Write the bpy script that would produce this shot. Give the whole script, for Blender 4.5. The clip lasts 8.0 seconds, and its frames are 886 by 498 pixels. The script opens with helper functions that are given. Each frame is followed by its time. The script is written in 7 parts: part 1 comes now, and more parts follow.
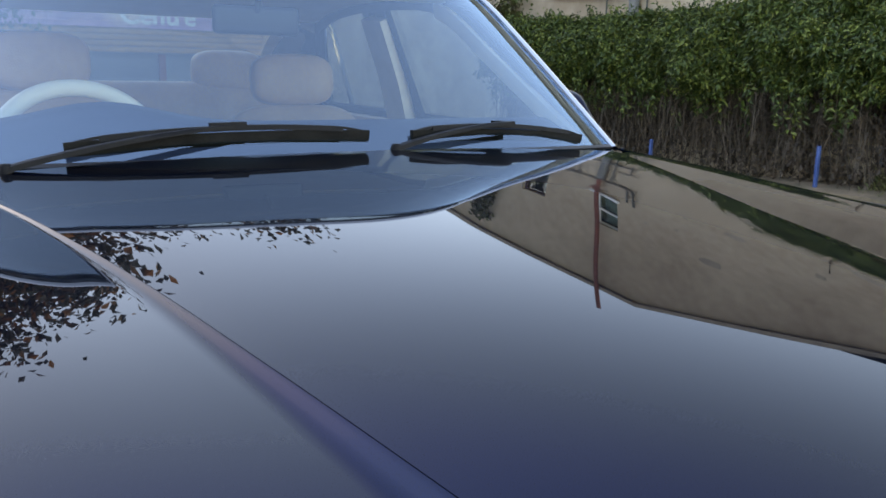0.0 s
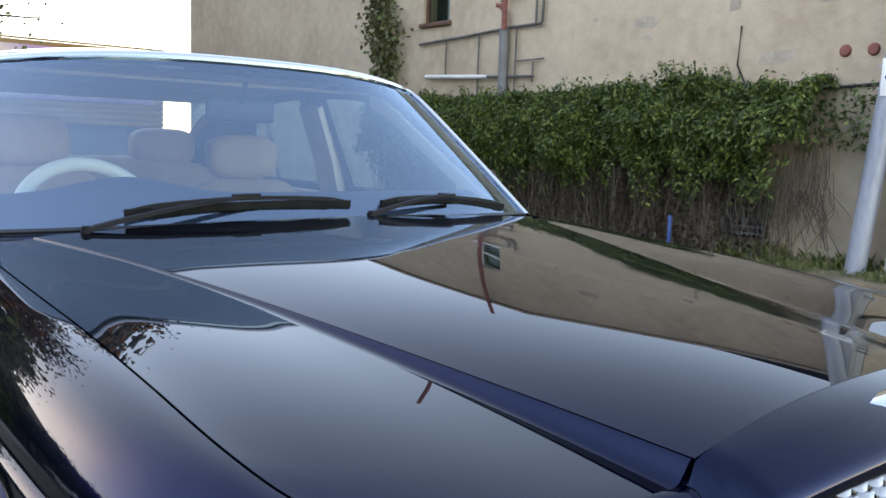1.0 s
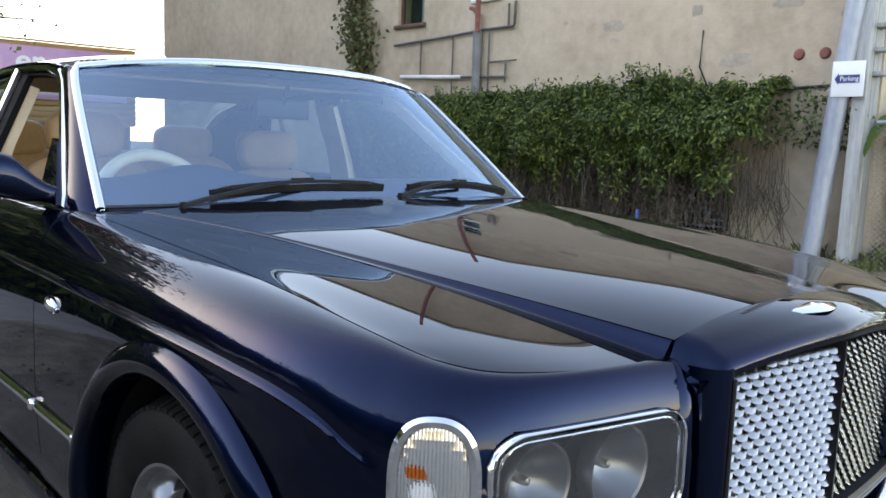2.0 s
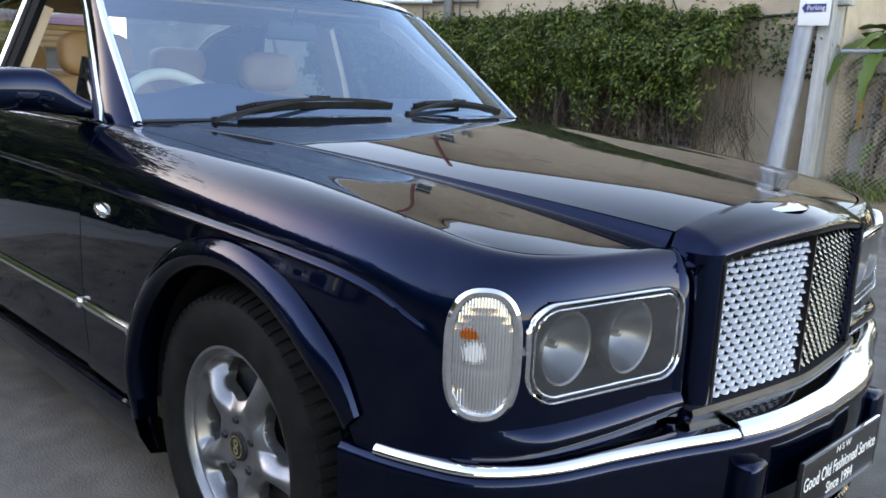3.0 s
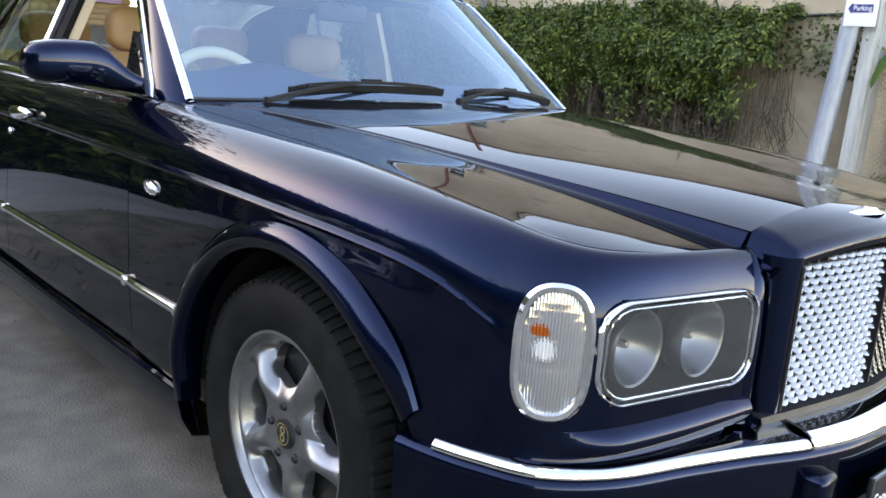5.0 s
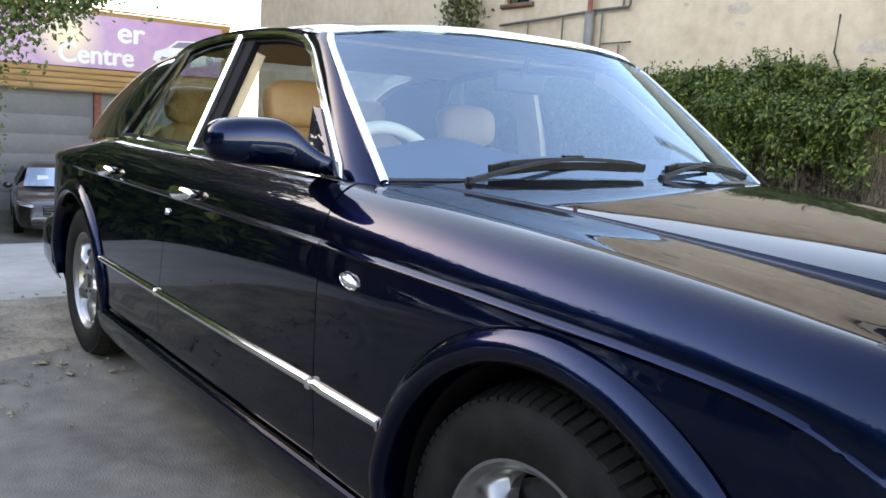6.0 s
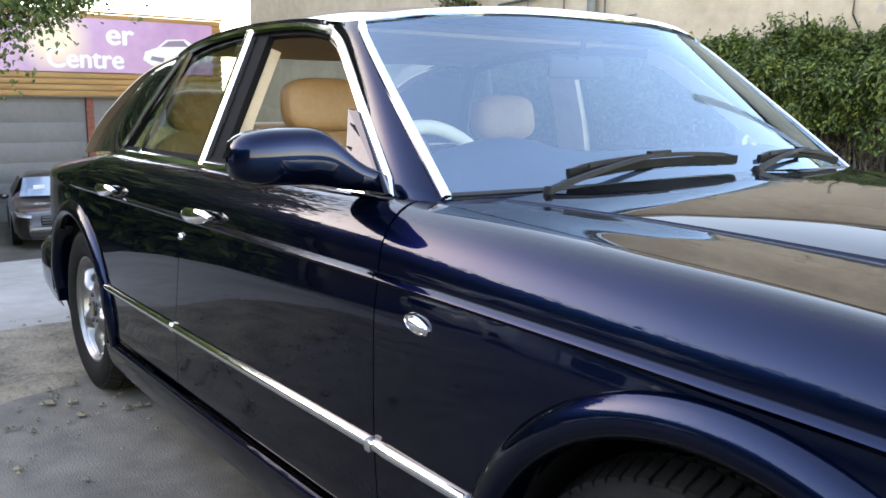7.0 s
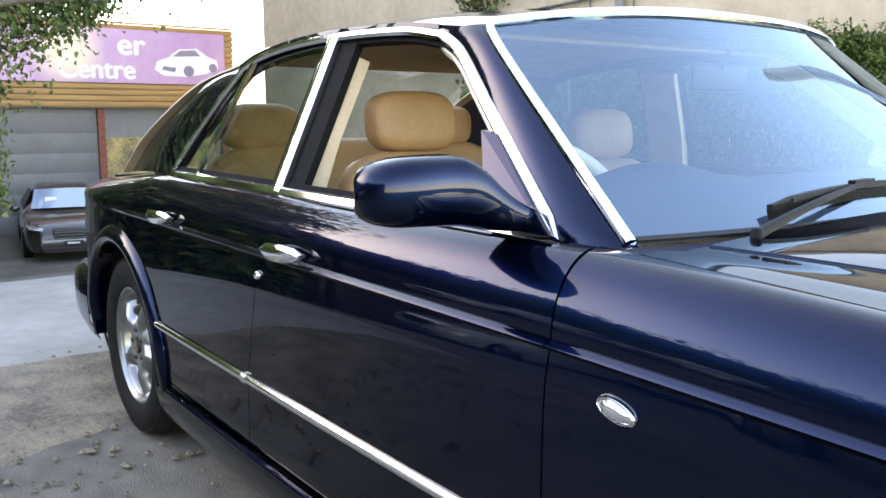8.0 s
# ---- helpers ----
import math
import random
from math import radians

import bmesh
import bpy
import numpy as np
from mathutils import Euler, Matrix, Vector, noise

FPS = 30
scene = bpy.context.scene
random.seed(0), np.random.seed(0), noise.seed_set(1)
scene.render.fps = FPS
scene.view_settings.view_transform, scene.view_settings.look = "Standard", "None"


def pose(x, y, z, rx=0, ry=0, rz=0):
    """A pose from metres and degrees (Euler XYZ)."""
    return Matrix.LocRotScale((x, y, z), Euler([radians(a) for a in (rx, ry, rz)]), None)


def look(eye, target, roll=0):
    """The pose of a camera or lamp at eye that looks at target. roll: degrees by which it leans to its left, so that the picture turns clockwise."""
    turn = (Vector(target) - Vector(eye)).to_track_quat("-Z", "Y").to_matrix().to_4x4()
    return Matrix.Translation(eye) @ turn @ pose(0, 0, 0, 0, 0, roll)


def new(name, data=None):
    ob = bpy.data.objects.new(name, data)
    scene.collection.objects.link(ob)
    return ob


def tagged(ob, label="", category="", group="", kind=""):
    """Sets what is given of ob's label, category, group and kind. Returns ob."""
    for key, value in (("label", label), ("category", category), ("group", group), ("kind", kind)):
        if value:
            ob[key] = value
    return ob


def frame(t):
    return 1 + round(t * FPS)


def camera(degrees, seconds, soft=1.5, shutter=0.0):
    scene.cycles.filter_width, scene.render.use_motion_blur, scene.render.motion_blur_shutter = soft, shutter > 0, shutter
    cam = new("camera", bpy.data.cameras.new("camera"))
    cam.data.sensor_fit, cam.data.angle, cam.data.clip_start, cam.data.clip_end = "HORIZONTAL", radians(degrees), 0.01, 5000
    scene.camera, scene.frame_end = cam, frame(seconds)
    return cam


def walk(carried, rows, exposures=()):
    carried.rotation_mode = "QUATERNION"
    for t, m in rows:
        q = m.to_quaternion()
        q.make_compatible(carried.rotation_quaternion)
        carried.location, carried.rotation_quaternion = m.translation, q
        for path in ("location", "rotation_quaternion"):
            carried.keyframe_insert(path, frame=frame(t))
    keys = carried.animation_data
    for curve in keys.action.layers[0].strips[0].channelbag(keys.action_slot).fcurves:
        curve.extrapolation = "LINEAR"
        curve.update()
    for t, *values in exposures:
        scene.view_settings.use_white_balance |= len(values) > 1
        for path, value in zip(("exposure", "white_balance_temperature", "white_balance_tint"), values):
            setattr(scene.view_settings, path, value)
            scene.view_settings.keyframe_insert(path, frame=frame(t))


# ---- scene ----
cam = camera(55.0, 8.0, soft=1.6, shutter=0.0)
PATH = [
    (0, (0.993, -0.701, 1.253), (-0.698, 0.28, 0.83), 1.3),
    (0.5, (1.199, -0.933, 1.28), (-0.427, 0.179, 0.932), 1.9),
    (1, (1.278, -1.169, 1.28), (-0.262, 0.082, 1.029), 2.0),
    (1.2, (1.324, -1.278, 1.282), (-0.193, 0.009, 1.076), 1.9),
    (2.3, (1.575, -1.683, 1.239), (0.122, -0.346, 0.919), 2.4),
    (2.5, (1.576, -1.744, 1.23), (0.152, -0.394, 0.847), 2.7),
    (3, (1.625, -1.849, 1.233), (0.218, -0.488, 0.822), 2.5),
    (3.5, (1.664, -1.873, 1.235), (0.299, -0.472, 0.815), 2.9),
    (4, (1.717, -1.852, 1.235), (0.52, -0.341, 0.702), 4.3),
    (4.2, (1.726, -1.849, 1.233), (0.542, -0.331, 0.689), 4.6),
    (4.5, (1.707, -1.813, 1.221), (0.445, -0.358, 0.685), 4.2),
    (5, (1.531, -1.873, 1.217), (0.095, -0.552, 0.781), 4.4),
    (5.2, (1.421, -1.925, 1.245), (-0.048, -0.634, 0.825), 3.8),
    (6.3, (0.95, -1.948, 1.202), (-0.656, -0.787, 0.935), 3.1),
    (6.5, (0.878, -1.912, 1.221), (-0.73, -0.76, 0.927), 1.8),
    (7, (0.669, -1.855, 1.239), (-0.905, -0.667, 0.905), 0.4),
    (7.5, (0.438, -1.896, 1.227), (-1.092, -0.649, 0.907), 1.1),
    (8, (0.206, -1.874, 1.26), (-1.377, -0.693, 0.945), 0.2),
]
walk(cam, [(t, look(eye, target, roll)) for t, eye, target, roll in PATH],
     exposures=[(0.0, 1.90, 9000, 20), (1.0, 1.97, 9000, 20), (2.5, 2.00, 9000, 21), (3.5, 2.24, 9300, 21), (5.0, 2.44, 9500, 21), (6.5, 2.64, 9700, 20), (8.0, 2.77, 9600, 20)])

WALL_TOP = 6.0

# ---- world and light ----
world = bpy.data.worlds.new("sky")
scene.world = world
world.use_nodes = True
SUN_EL, SUN_AZ = radians(24), radians(240)
wn = world.node_tree.nodes
sky = wn.new("ShaderNodeTexSky")
sky.sky_type, sky.sun_disc, sky.sun_elevation, sky.sun_rotation = "NISHITA", False, SUN_EL, SUN_AZ
sky.dust_density, sky.ozone_density = 0.2, 1.8
world.node_tree.links.new(sky.outputs["Color"], wn["Background"].inputs["Color"])
wn["Background"].inputs["Strength"].default_value = 0.25
sun = new("sun", bpy.data.lights.new("sun", "SUN"))
sun.data.energy, sun.data.angle, sun.data.color = 0.02, radians(40), (1.0, 0.80, 0.60)
sun_way = Vector((math.sin(SUN_AZ) * math.cos(SUN_EL), math.cos(SUN_AZ) * math.cos(SUN_EL), math.sin(SUN_EL)))
sun.matrix_world = look(sun_way * 40, (0, 0, 0))


# ---- materials ----
def mat(name, color, rough=0.5, metal=0.0, coat=0.0, spec=0.5):
    m = bpy.data.materials.new(name)
    m.use_nodes = True
    b = m.node_tree.nodes["Principled BSDF"]
    b.inputs["Base Color"].default_value = (*color, 1)
    b.inputs["Roughness"].default_value = rough
    b.inputs["Metallic"].default_value = metal
    b.inputs["Coat Weight"].default_value = coat
    b.inputs["Coat Roughness"].default_value = 0.02
    b.inputs["Specular IOR Level"].default_value = spec
    return m


def noisy(m, color_a, color_b, scale, bump=0.0, bump_scale=None, rough=None, stretch=(1, 1, 1), detail=6.0, contrast=(0.35, 0.65)):
    """Two-scale colour variation and fine relief in object space."""
    nt = m.node_tree
    n, l, b = nt.nodes, nt.links, nt.nodes["Principled BSDF"]
    co, mp = n.new("ShaderNodeTexCoord"), n.new("ShaderNodeMapping")
    mp.inputs["Scale"].default_value = stretch
    l.new(co.outputs["Object"], mp.inputs["Vector"])
    big, small, mix = n.new("ShaderNodeTexNoise"), n.new("ShaderNodeTexNoise"), n.new("ShaderNodeMath")
    big.inputs["Scale"].default_value, big.inputs["Detail"].default_value = scale, detail
    small.inputs["Scale"].default_value, small.inputs["Detail"].default_value = scale * 9, 4
    mix.operation = "MULTIPLY_ADD"
    mix.inputs[1].default_value = 0.35
    l.new(mp.outputs["Vector"], big.inputs["Vector"])
    l.new(mp.outputs["Vector"], small.inputs["Vector"])
    l.new(small.outputs["Fac"], mix.inputs[0])
    sc = n.new("ShaderNodeMath")
    sc.operation = "MULTIPLY"
    sc.inputs[1].default_value = 0.65
    l.new(big.outputs["Fac"], sc.inputs[0])
    l.new(sc.outputs[0], mix.inputs[2])
    ramp = n.new("ShaderNodeValToRGB")
    ramp.color_ramp.elements[0].position, ramp.color_ramp.elements[1].position = contrast
    ramp.color_ramp.elements[0].color, ramp.color_ramp.elements[1].color = (*color_a, 1), (*color_b, 1)
    l.new(mix.outputs[0], ramp.inputs["Fac"])
    l.new(ramp.outputs["Color"], b.inputs["Base Color"])
    if rough:
        rr = n.new("ShaderNodeMapRange")
        rr.inputs["To Min"].default_value, rr.inputs["To Max"].default_value = rough
        l.new(big.outputs["Fac"], rr.inputs["Value"])
        l.new(rr.outputs["Result"], b.inputs["Roughness"])
    if bump:
        bt, bp = n.new("ShaderNodeTexNoise"), n.new("ShaderNodeBump")
        bt.inputs["Scale"].default_value, bt.inputs["Detail"].default_value = bump_scale or scale * 12, 5
        l.new(mp.outputs["Vector"], bt.inputs["Vector"])
        bp.inputs["Strength"].default_value, bp.inputs["Distance"].default_value = bump, 0.01
        l.new(bt.outputs["Fac"], bp.inputs["Height"])
        l.new(bp.outputs["Normal"], b.inputs["Normal"])
    return m


PAINT = mat("blue_paint", (0.001, 0.006, 0.035), 0.34, 0.92, 1.0, 0.3)
noisy(PAINT, (0.0004, 0.0050, 0.022), (0.0006, 0.0072, 0.031), 900, rough=(0.25, 0.32))
PAINT.node_tree.nodes["Principled BSDF"].inputs["Coat IOR"].default_value = 1.30
PAINT.node_tree.nodes["Principled BSDF"].inputs["Coat Roughness"].default_value = 0.012
PAINT.node_tree.nodes["Principled BSDF"].inputs["Specular Tint"].default_value = (0.004, 0.034, 0.14, 1)
CHROME = mat("chrome", (0.82, 0.82, 0.83), 0.06, 1.0)
STEEL = noisy(mat("steel_mesh", (0.8, 0.8, 0.8), 0.26, 1.0), (0.30, 0.285, 0.265), (0.42, 0.40, 0.375), 60)
ALLOY = noisy(mat("alloy", (0.45, 0.46, 0.48), 0.34, 0.9), (0.22, 0.22, 0.223), (0.29, 0.29, 0.293), 25, rough=(0.30, 0.40))
RUBBER = noisy(mat("rubber", (0.012, 0.012, 0.013), 0.6, spec=0.06), (0.007, 0.007, 0.007), (0.015, 0.015, 0.014), 18, 0.15, 180, rough=(0.55, 0.75))
BLACK = noisy(mat("black_plastic", (0.010, 0.010, 0.012), 0.38, spec=0.3), (0.010, 0.010, 0.012), (0.018, 0.018, 0.02), 30, 0.1, 300)
# black for liners and seals, and for fillers standing in for shade
SHADE = mat("liner_shade_black", (0.006, 0.006, 0.007), 0.8, spec=0.1)
LEATHER = noisy(mat("tan_leather", (0.42, 0.27, 0.14), 0.45), (0.30, 0.165, 0.075), (0.38, 0.22, 0.105), 7, 0.25, 220)
CREAM = noisy(mat("cream_leather", (0.74, 0.68, 0.56), 0.4), (0.7, 0.63, 0.5), (0.78, 0.72, 0.6), 9, 0.2, 220)
TRIM = noisy(mat("beige_trim", (0.5, 0.4, 0.29), 0.6), (0.44, 0.34, 0.24), (0.53, 0.43, 0.32), 9, 0.2, 220)
HEADLINING = noisy(mat("headlining", (0.5, 0.4, 0.27), 0.9), (0.46, 0.36, 0.24), (0.53, 0.43, 0.3), 12)
DASH = noisy(mat("dash_blue", (0.04, 0.07, 0.16), 0.5), (0.010, 0.018, 0.045), (0.016, 0.028, 0.065), 14, 0.2, 300)
WOOD = noisy(mat("walnut", (0.16, 0.07, 0.03), 0.2, 0, 1.0), (0.09, 0.04, 0.018), (0.22, 0.1, 0.045), 8, stretch=(1, 6, 1))
WHITE = mat("white_paint", (0.78, 0.78, 0.76), 0.5)


def glass_material(name, color=(1, 1, 1), rough=0.0, clear=0.75, gloss=0.05, dust=0.0, sheen=(1, 1, 1)):
    """Thin pane: mostly see-through, with mirror gloss that grows at grazing angles."""
    m = bpy.data.materials.new(name)
    m.use_nodes = True
    n, l = m.node_tree.nodes, m.node_tree.links
    n.remove(n["Principled BSDF"])
    tr, gl, mx, lw = n.new("ShaderNodeBsdfTransparent"), n.new("ShaderNodeBsdfGlossy"), n.new("ShaderNodeMixShader"), n.new("ShaderNodeLayerWeight")
    tr.inputs["Color"].default_value = (color[0] * clear, color[1] * clear, color[2] * clear, 1)
    gl.inputs["Roughness"].default_value = rough
    gl.inputs["Color"].default_value = (*sheen, 1)
    lw.inputs["Blend"].default_value = 0.5
    pw, mr = n.new("ShaderNodeMath"), n.new("ShaderNodeMapRange")
    pw.operation = "POWER"
    pw.inputs[1].default_value = 5.0
    mr.inputs["To Min"].default_value, mr.inputs["To Max"].default_value = gloss, 1.0
    l.new(lw.outputs["Facing"], pw.inputs[0])
    l.new(pw.outputs[0], mr.inputs["Value"])
    l.new(mr.outputs["Result"], mx.inputs[0])
    l.new(tr.outputs[0], mx.inputs[1])
    l.new(gl.outputs[0], mx.inputs[2])
    df, mx2 = n.new("ShaderNodeBsdfDiffuse"), n.new("ShaderNodeMixShader")
    df.inputs["Color"].default_value = (0.75, 0.8, 0.86, 1)
    mx2.inputs[0].default_value = dust
    l.new(mx.outputs[0], mx2.inputs[1])
    l.new(df.outputs[0], mx2.inputs[2])
    l.new(mx2.outputs[0], n["Material Output"].inputs["Surface"])
    return m


GLASS = glass_material("windscreen_glass", (0.80, 0.95, 0.97), 0.0, 0.72, 0.225, 0.0, (0.62, 0.83, 1.0))
SIDE_GLASS = glass_material("side_glass", (0.85, 0.95, 0.92), 0.0, 0.8, 0.03)
LAMP_GLASS = glass_material("lamp_glass", (1, 1, 1), 0.02, 0.70, 0.075, 0.02)
REFLECTOR = mat("lamp_reflector", (0.30, 0.31, 0.32), 0.30, 1.0)
# brighter lens colour for the painted highlight
LENS_SPOT = mat("lens_highlight", (0.88, 0.88, 0.88), 0.22, 0.6)
LENS_RIB = mat("ribbed_lens", (0.60, 0.60, 0.60), 0.12, 0.82)
LENS_AMBER = mat("amber_lens", (0.75, 0.22, 0.05), 0.14, 0.8)


# ---- helpers ----
def spl(*pts):
    """A smooth function of one variable through (x, value) points; values may be tuples."""
    xs = np.array([p[0] for p in pts], float)
    ys = np.array([np.atleast_1d(p[1]) for p in pts], float)
    d = np.diff(ys, axis=0) / np.diff(xs)[:, None]
    tan = np.vstack([d[:1], (d[1:] + d[:-1]) / 2, d[-1:]])
    for k in range(1, len(xs) - 1):
        tan[k] = np.where(d[k - 1] * d[k] <= 0, 0, np.clip(tan[k], -3 * np.minimum(abs(d[k - 1]), abs(d[k])), 3 * np.minimum(abs(d[k - 1]), abs(d[k]))))

    def f(x):
        x = min(max(x, xs[0]), xs[-1])
        k = min(max(int(np.searchsorted(xs, x)) - 1, 0), len(xs) - 2)
        h = xs[k + 1] - xs[k]
        s = (x - xs[k]) / h
        v = (2 * s**3 - 3 * s**2 + 1) * ys[k] + (s**3 - 2 * s**2 + s) * h * tan[k] + (3 * s**2 - 2 * s**3) * ys[k + 1] + (s**3 - s**2) * h * tan[k + 1]
        return float(v[0]) if len(v) == 1 else v

    return f


def curve3(*pts):
    """A smooth curve through 3D points, by its share 0..1 of the length (Catmull-Rom, chord spaced)."""
    p = np.array(pts, float)
    s = np.r_[0, np.cumsum(np.linalg.norm(np.diff(p, axis=0), axis=1))]
    s /= s[-1]
    tan = np.zeros_like(p)
    for k in range(len(p)):
        a, b = max(k - 1, 0), min(k + 1, len(p) - 1)
        tan[k] = (p[b] - p[a]) / (s[b] - s[a])

    def f(u):
        u = min(max(u, 0.0), 1.0)
        k = min(max(int(np.searchsorted(s, u)) - 1, 0), len(s) - 2)
        h = s[k + 1] - s[k]
        w = (u - s[k]) / h
        return (2 * w**3 - 3 * w**2 + 1) * p[k] + (w**3 - 2 * w**2 + w) * h * tan[k] + (3 * w**2 - 2 * w**3) * p[k + 1] + (w**3 - w**2) * h * tan[k + 1]

    f.knots = s
    return f


def mesh_data(name, verts, faces, material, smooth=True, sharp=38):
    me = bpy.data.meshes.new(name)
    me.from_pydata([tuple(map(float, v)) for v in verts], [], [tuple(f) for f in faces])
    me.materials.append(material)
    me.update()
    if smooth:
        me.polygons.foreach_set("use_smooth", [True] * len(me.polygons))
        me.set_sharp_from_angle(angle=radians(sharp))
    return me


def thing(name, label, category, at=None, group="", kind=""):
    ob = new(name)
    if at is not None:
        ob.matrix_world = at
    return tagged(ob, label, category, group, kind)


def thickened(verts, faces, thick):
    """Gives a sheet a back at the given depth and crisp rims of their own."""
    v = np.array([tuple(p) for p in verts], float)
    nrm = np.zeros_like(v)
    rim = {}
    for f in faces:
        p = v[list(f)]
        c = np.cross(p[1] - p[0], p[2] - p[0])
        if len(f) > 3:
            c = c + np.cross(p[2] - p[0], p[3] - p[0])
        nrm[list(f)] += c
        for a, b in zip(f, tuple(f[1:]) + (f[0],)):
            if (b, a) in rim:
                del rim[(b, a)]
            else:
                rim[(a, b)] = True
    ln = np.linalg.norm(nrm, axis=1)
    ln[ln == 0] = 1
    back = v - nrm / ln[:, None] * thick
    n = len(v)
    out = [tuple(p) for p in v] + [tuple(p) for p in back]
    ff = [tuple(f) for f in faces] + [tuple(i + n for i in reversed(f)) for f in faces]
    for a, b in rim:
        k = len(out)
        out += [tuple(v[b]), tuple(v[a]), tuple(back[a]), tuple(back[b])]
        ff.append((k, k + 1, k + 2, k + 3))
    return out, ff


def solid(name, verts, faces, material, parent=None, label="", smooth=True, sharp=38, thick=0.0):
    if thick:
        verts, faces = thickened(verts, faces, thick)
    ob = new(name, mesh_data(name, verts, faces, material, smooth, sharp))
    if parent is not None:
        ob.parent = parent
    if label:
        ob["label"] = label
    return ob


def part(name, bm, material, parent, label="", smooth=True, sharp=38):
    me = bpy.data.meshes.new(name)
    bm.to_mesh(me)
    bm.free()
    me.materials.append(material)
    if smooth:
        me.polygons.foreach_set("use_smooth", [True] * len(me.polygons))
        me.set_sharp_from_angle(angle=radians(sharp))
    ob = new(name, me)
    ob.parent = parent
    if label:
        ob["label"] = label
    return ob


def grid_faces(n, m, base=0, wrap=False, keep=None, flip=False):
    out = []
    for i in range(n - 1):
        for j in range(m if wrap else m - 1):
            if keep is not None and not keep(i, j):
                continue
            k = (j + 1) % m
            q = (base + i * m + j, base + (i + 1) * m + j, base + (i + 1) * m + k, base + i * m + k)
            out.append(q[::-1] if flip else q)
    return out


def tube(path, profile, closed=False, up=(0, 0, 1)):
    """Sweeps a closed profile (list of (side, up) offsets) along points; returns verts and faces, ends capped."""
    path = [Vector(p) for p in path]
    n, m = len(path), len(profile)
    verts = []
    for i, p in enumerate(path):
        a = path[(i - 1) % n] if closed or i else p
        b = path[(i + 1) % n] if closed or i < n - 1 else p
        way = (b - a).normalized()
        u = Vector(up(i) if callable(up) else up)
        side = way.cross(u)
        if side.length < 1e-5:
            side = way.cross(Vector((1, 0, 0)))
        side.normalize()
        top = side.cross(way).normalized()
        verts += [p + side * s + top * t for s, t in profile]
    faces = grid_faces(n, m, wrap=True)
    if closed:
        faces += [((n - 1) * m + j, j, (j + 1) % m, (n - 1) * m + (j + 1) % m) for j in range(m)]
    else:
        faces += [tuple(range(m)), tuple(range(n * m - 1, (n - 1) * m - 1, -1))]
    return verts, faces


def oval(rx, ry, n=8):
    return [(rx * math.cos(2 * math.pi * k / n), ry * math.sin(2 * math.pi * k / n)) for k in range(n)]


def box_bm(x0, y0, z0, x1, y1, z1, bevel=0.0, seg=2):
    bm = bmesh.new()
    bmesh.ops.create_cube(bm, size=1.0)
    for v in bm.verts:
        v.co = Vector(((x0 + x1) / 2 + v.co.x * (x1 - x0), (y0 + y1) / 2 + v.co.y * (y1 - y0), (z0 + z1) / 2 + v.co.z * (z1 - z0)))
    if bevel:
        bmesh.ops.bevel(bm, geom=bm.edges[:], offset=bevel, segments=seg, affect="EDGES", profile=0.5)
    return bm


def lathe(profile, n=48, axis="y", at=(0, 0, 0), close=False):
    """Turns (radius, along) points about an axis."""
    verts = []
    for i in range(n):
        a = 2 * math.pi * i / n
        for r, h in profile:
            v = {"y": (r * math.cos(a), h, r * math.sin(a)), "x": (h, r * math.cos(a), r * math.sin(a)), "z": (r * math.cos(a), r * math.sin(a), h)}[axis]
            verts.append(Vector(v) + Vector(at))
    m = len(profile)
    faces = []
    for i in range(n):
        k = (i + 1) % n
        for j in range(m - 1):
            faces.append((i * m + j, k * m + j, k * m + j + 1, i * m + j + 1))
    return verts, faces


def smooth01(x):
    x = min(max(x, 0.0), 1.0)
    return x * x * (3 - 2 * x)


def joined(*pieces):
    verts, faces = [], []
    for v, f in pieces:
        b = len(verts)
        verts += list(v)
        faces += [tuple(i + b for i in q) for q in f]
    return verts, faces


# ---- the saloon: x forward from the front axle, right side at negative y ----
def shell(name, verts, faces, material, parent, label="", thick=0.004, heart=(-1.5, 0, 0.7), sharp=38, out=True):
    """A panel whose faces turn away from the heart of the car, with real thickness inwards."""
    v = np.array([tuple(p) for p in verts], float)
    total = 0.0
    for f in faces:
        a, b, c = v[f[0]], v[f[1]], v[f[2]]
        nrm = np.cross(b - a, c - a)
        total += float(nrm @ (v[list(f)].mean(0) - np.array(heart)))
    if (total < 0) == out:
        faces = [tuple(reversed(f)) for f in faces]
    return solid(name, verts, faces, material, parent, label, True, sharp, thick)


saloon = thing("saloon_car", "dark blue four-door luxury saloon with chrome trim and mesh grille", "car")

WHEEL_F, WHEEL_R, HUB_Z = 0.0, -3.116, 0.356
# wheel openings: centre along the car, half width, rise over the axle
ARCHES = ((0.055, 0.465, 0.449), (-3.10, 0.460, 0.420))
CREASE_Z = spl((-4.5, 0.86), (-3.6, 0.895), (-2.6, 0.903), (-0.7, 0.898), (0.0, 0.888), (0.3, 0.877), (0.45, 0.861), (0.53, 0.838), (0.58, 0.81), (0.63, 0.785), (0.9, 0.775))
CREASE_ON = spl((-3.4, 0.0), (-2.7, 0.6), (-2.0, 1.0), (0.42, 1.0), (0.52, 0.8), (0.59, 0.35), (0.65, 0.0), (0.9, 0.0))
INSET = spl((0.16, 0.075), (0.25, 0.045), (0.335, 0.026), (0.36, 0.006), (0.375, 0.012), (0.45, 0.006), (0.6, 0.0), (0.75, 0.0), (0.87, 0.006), (1.0, 0.02))


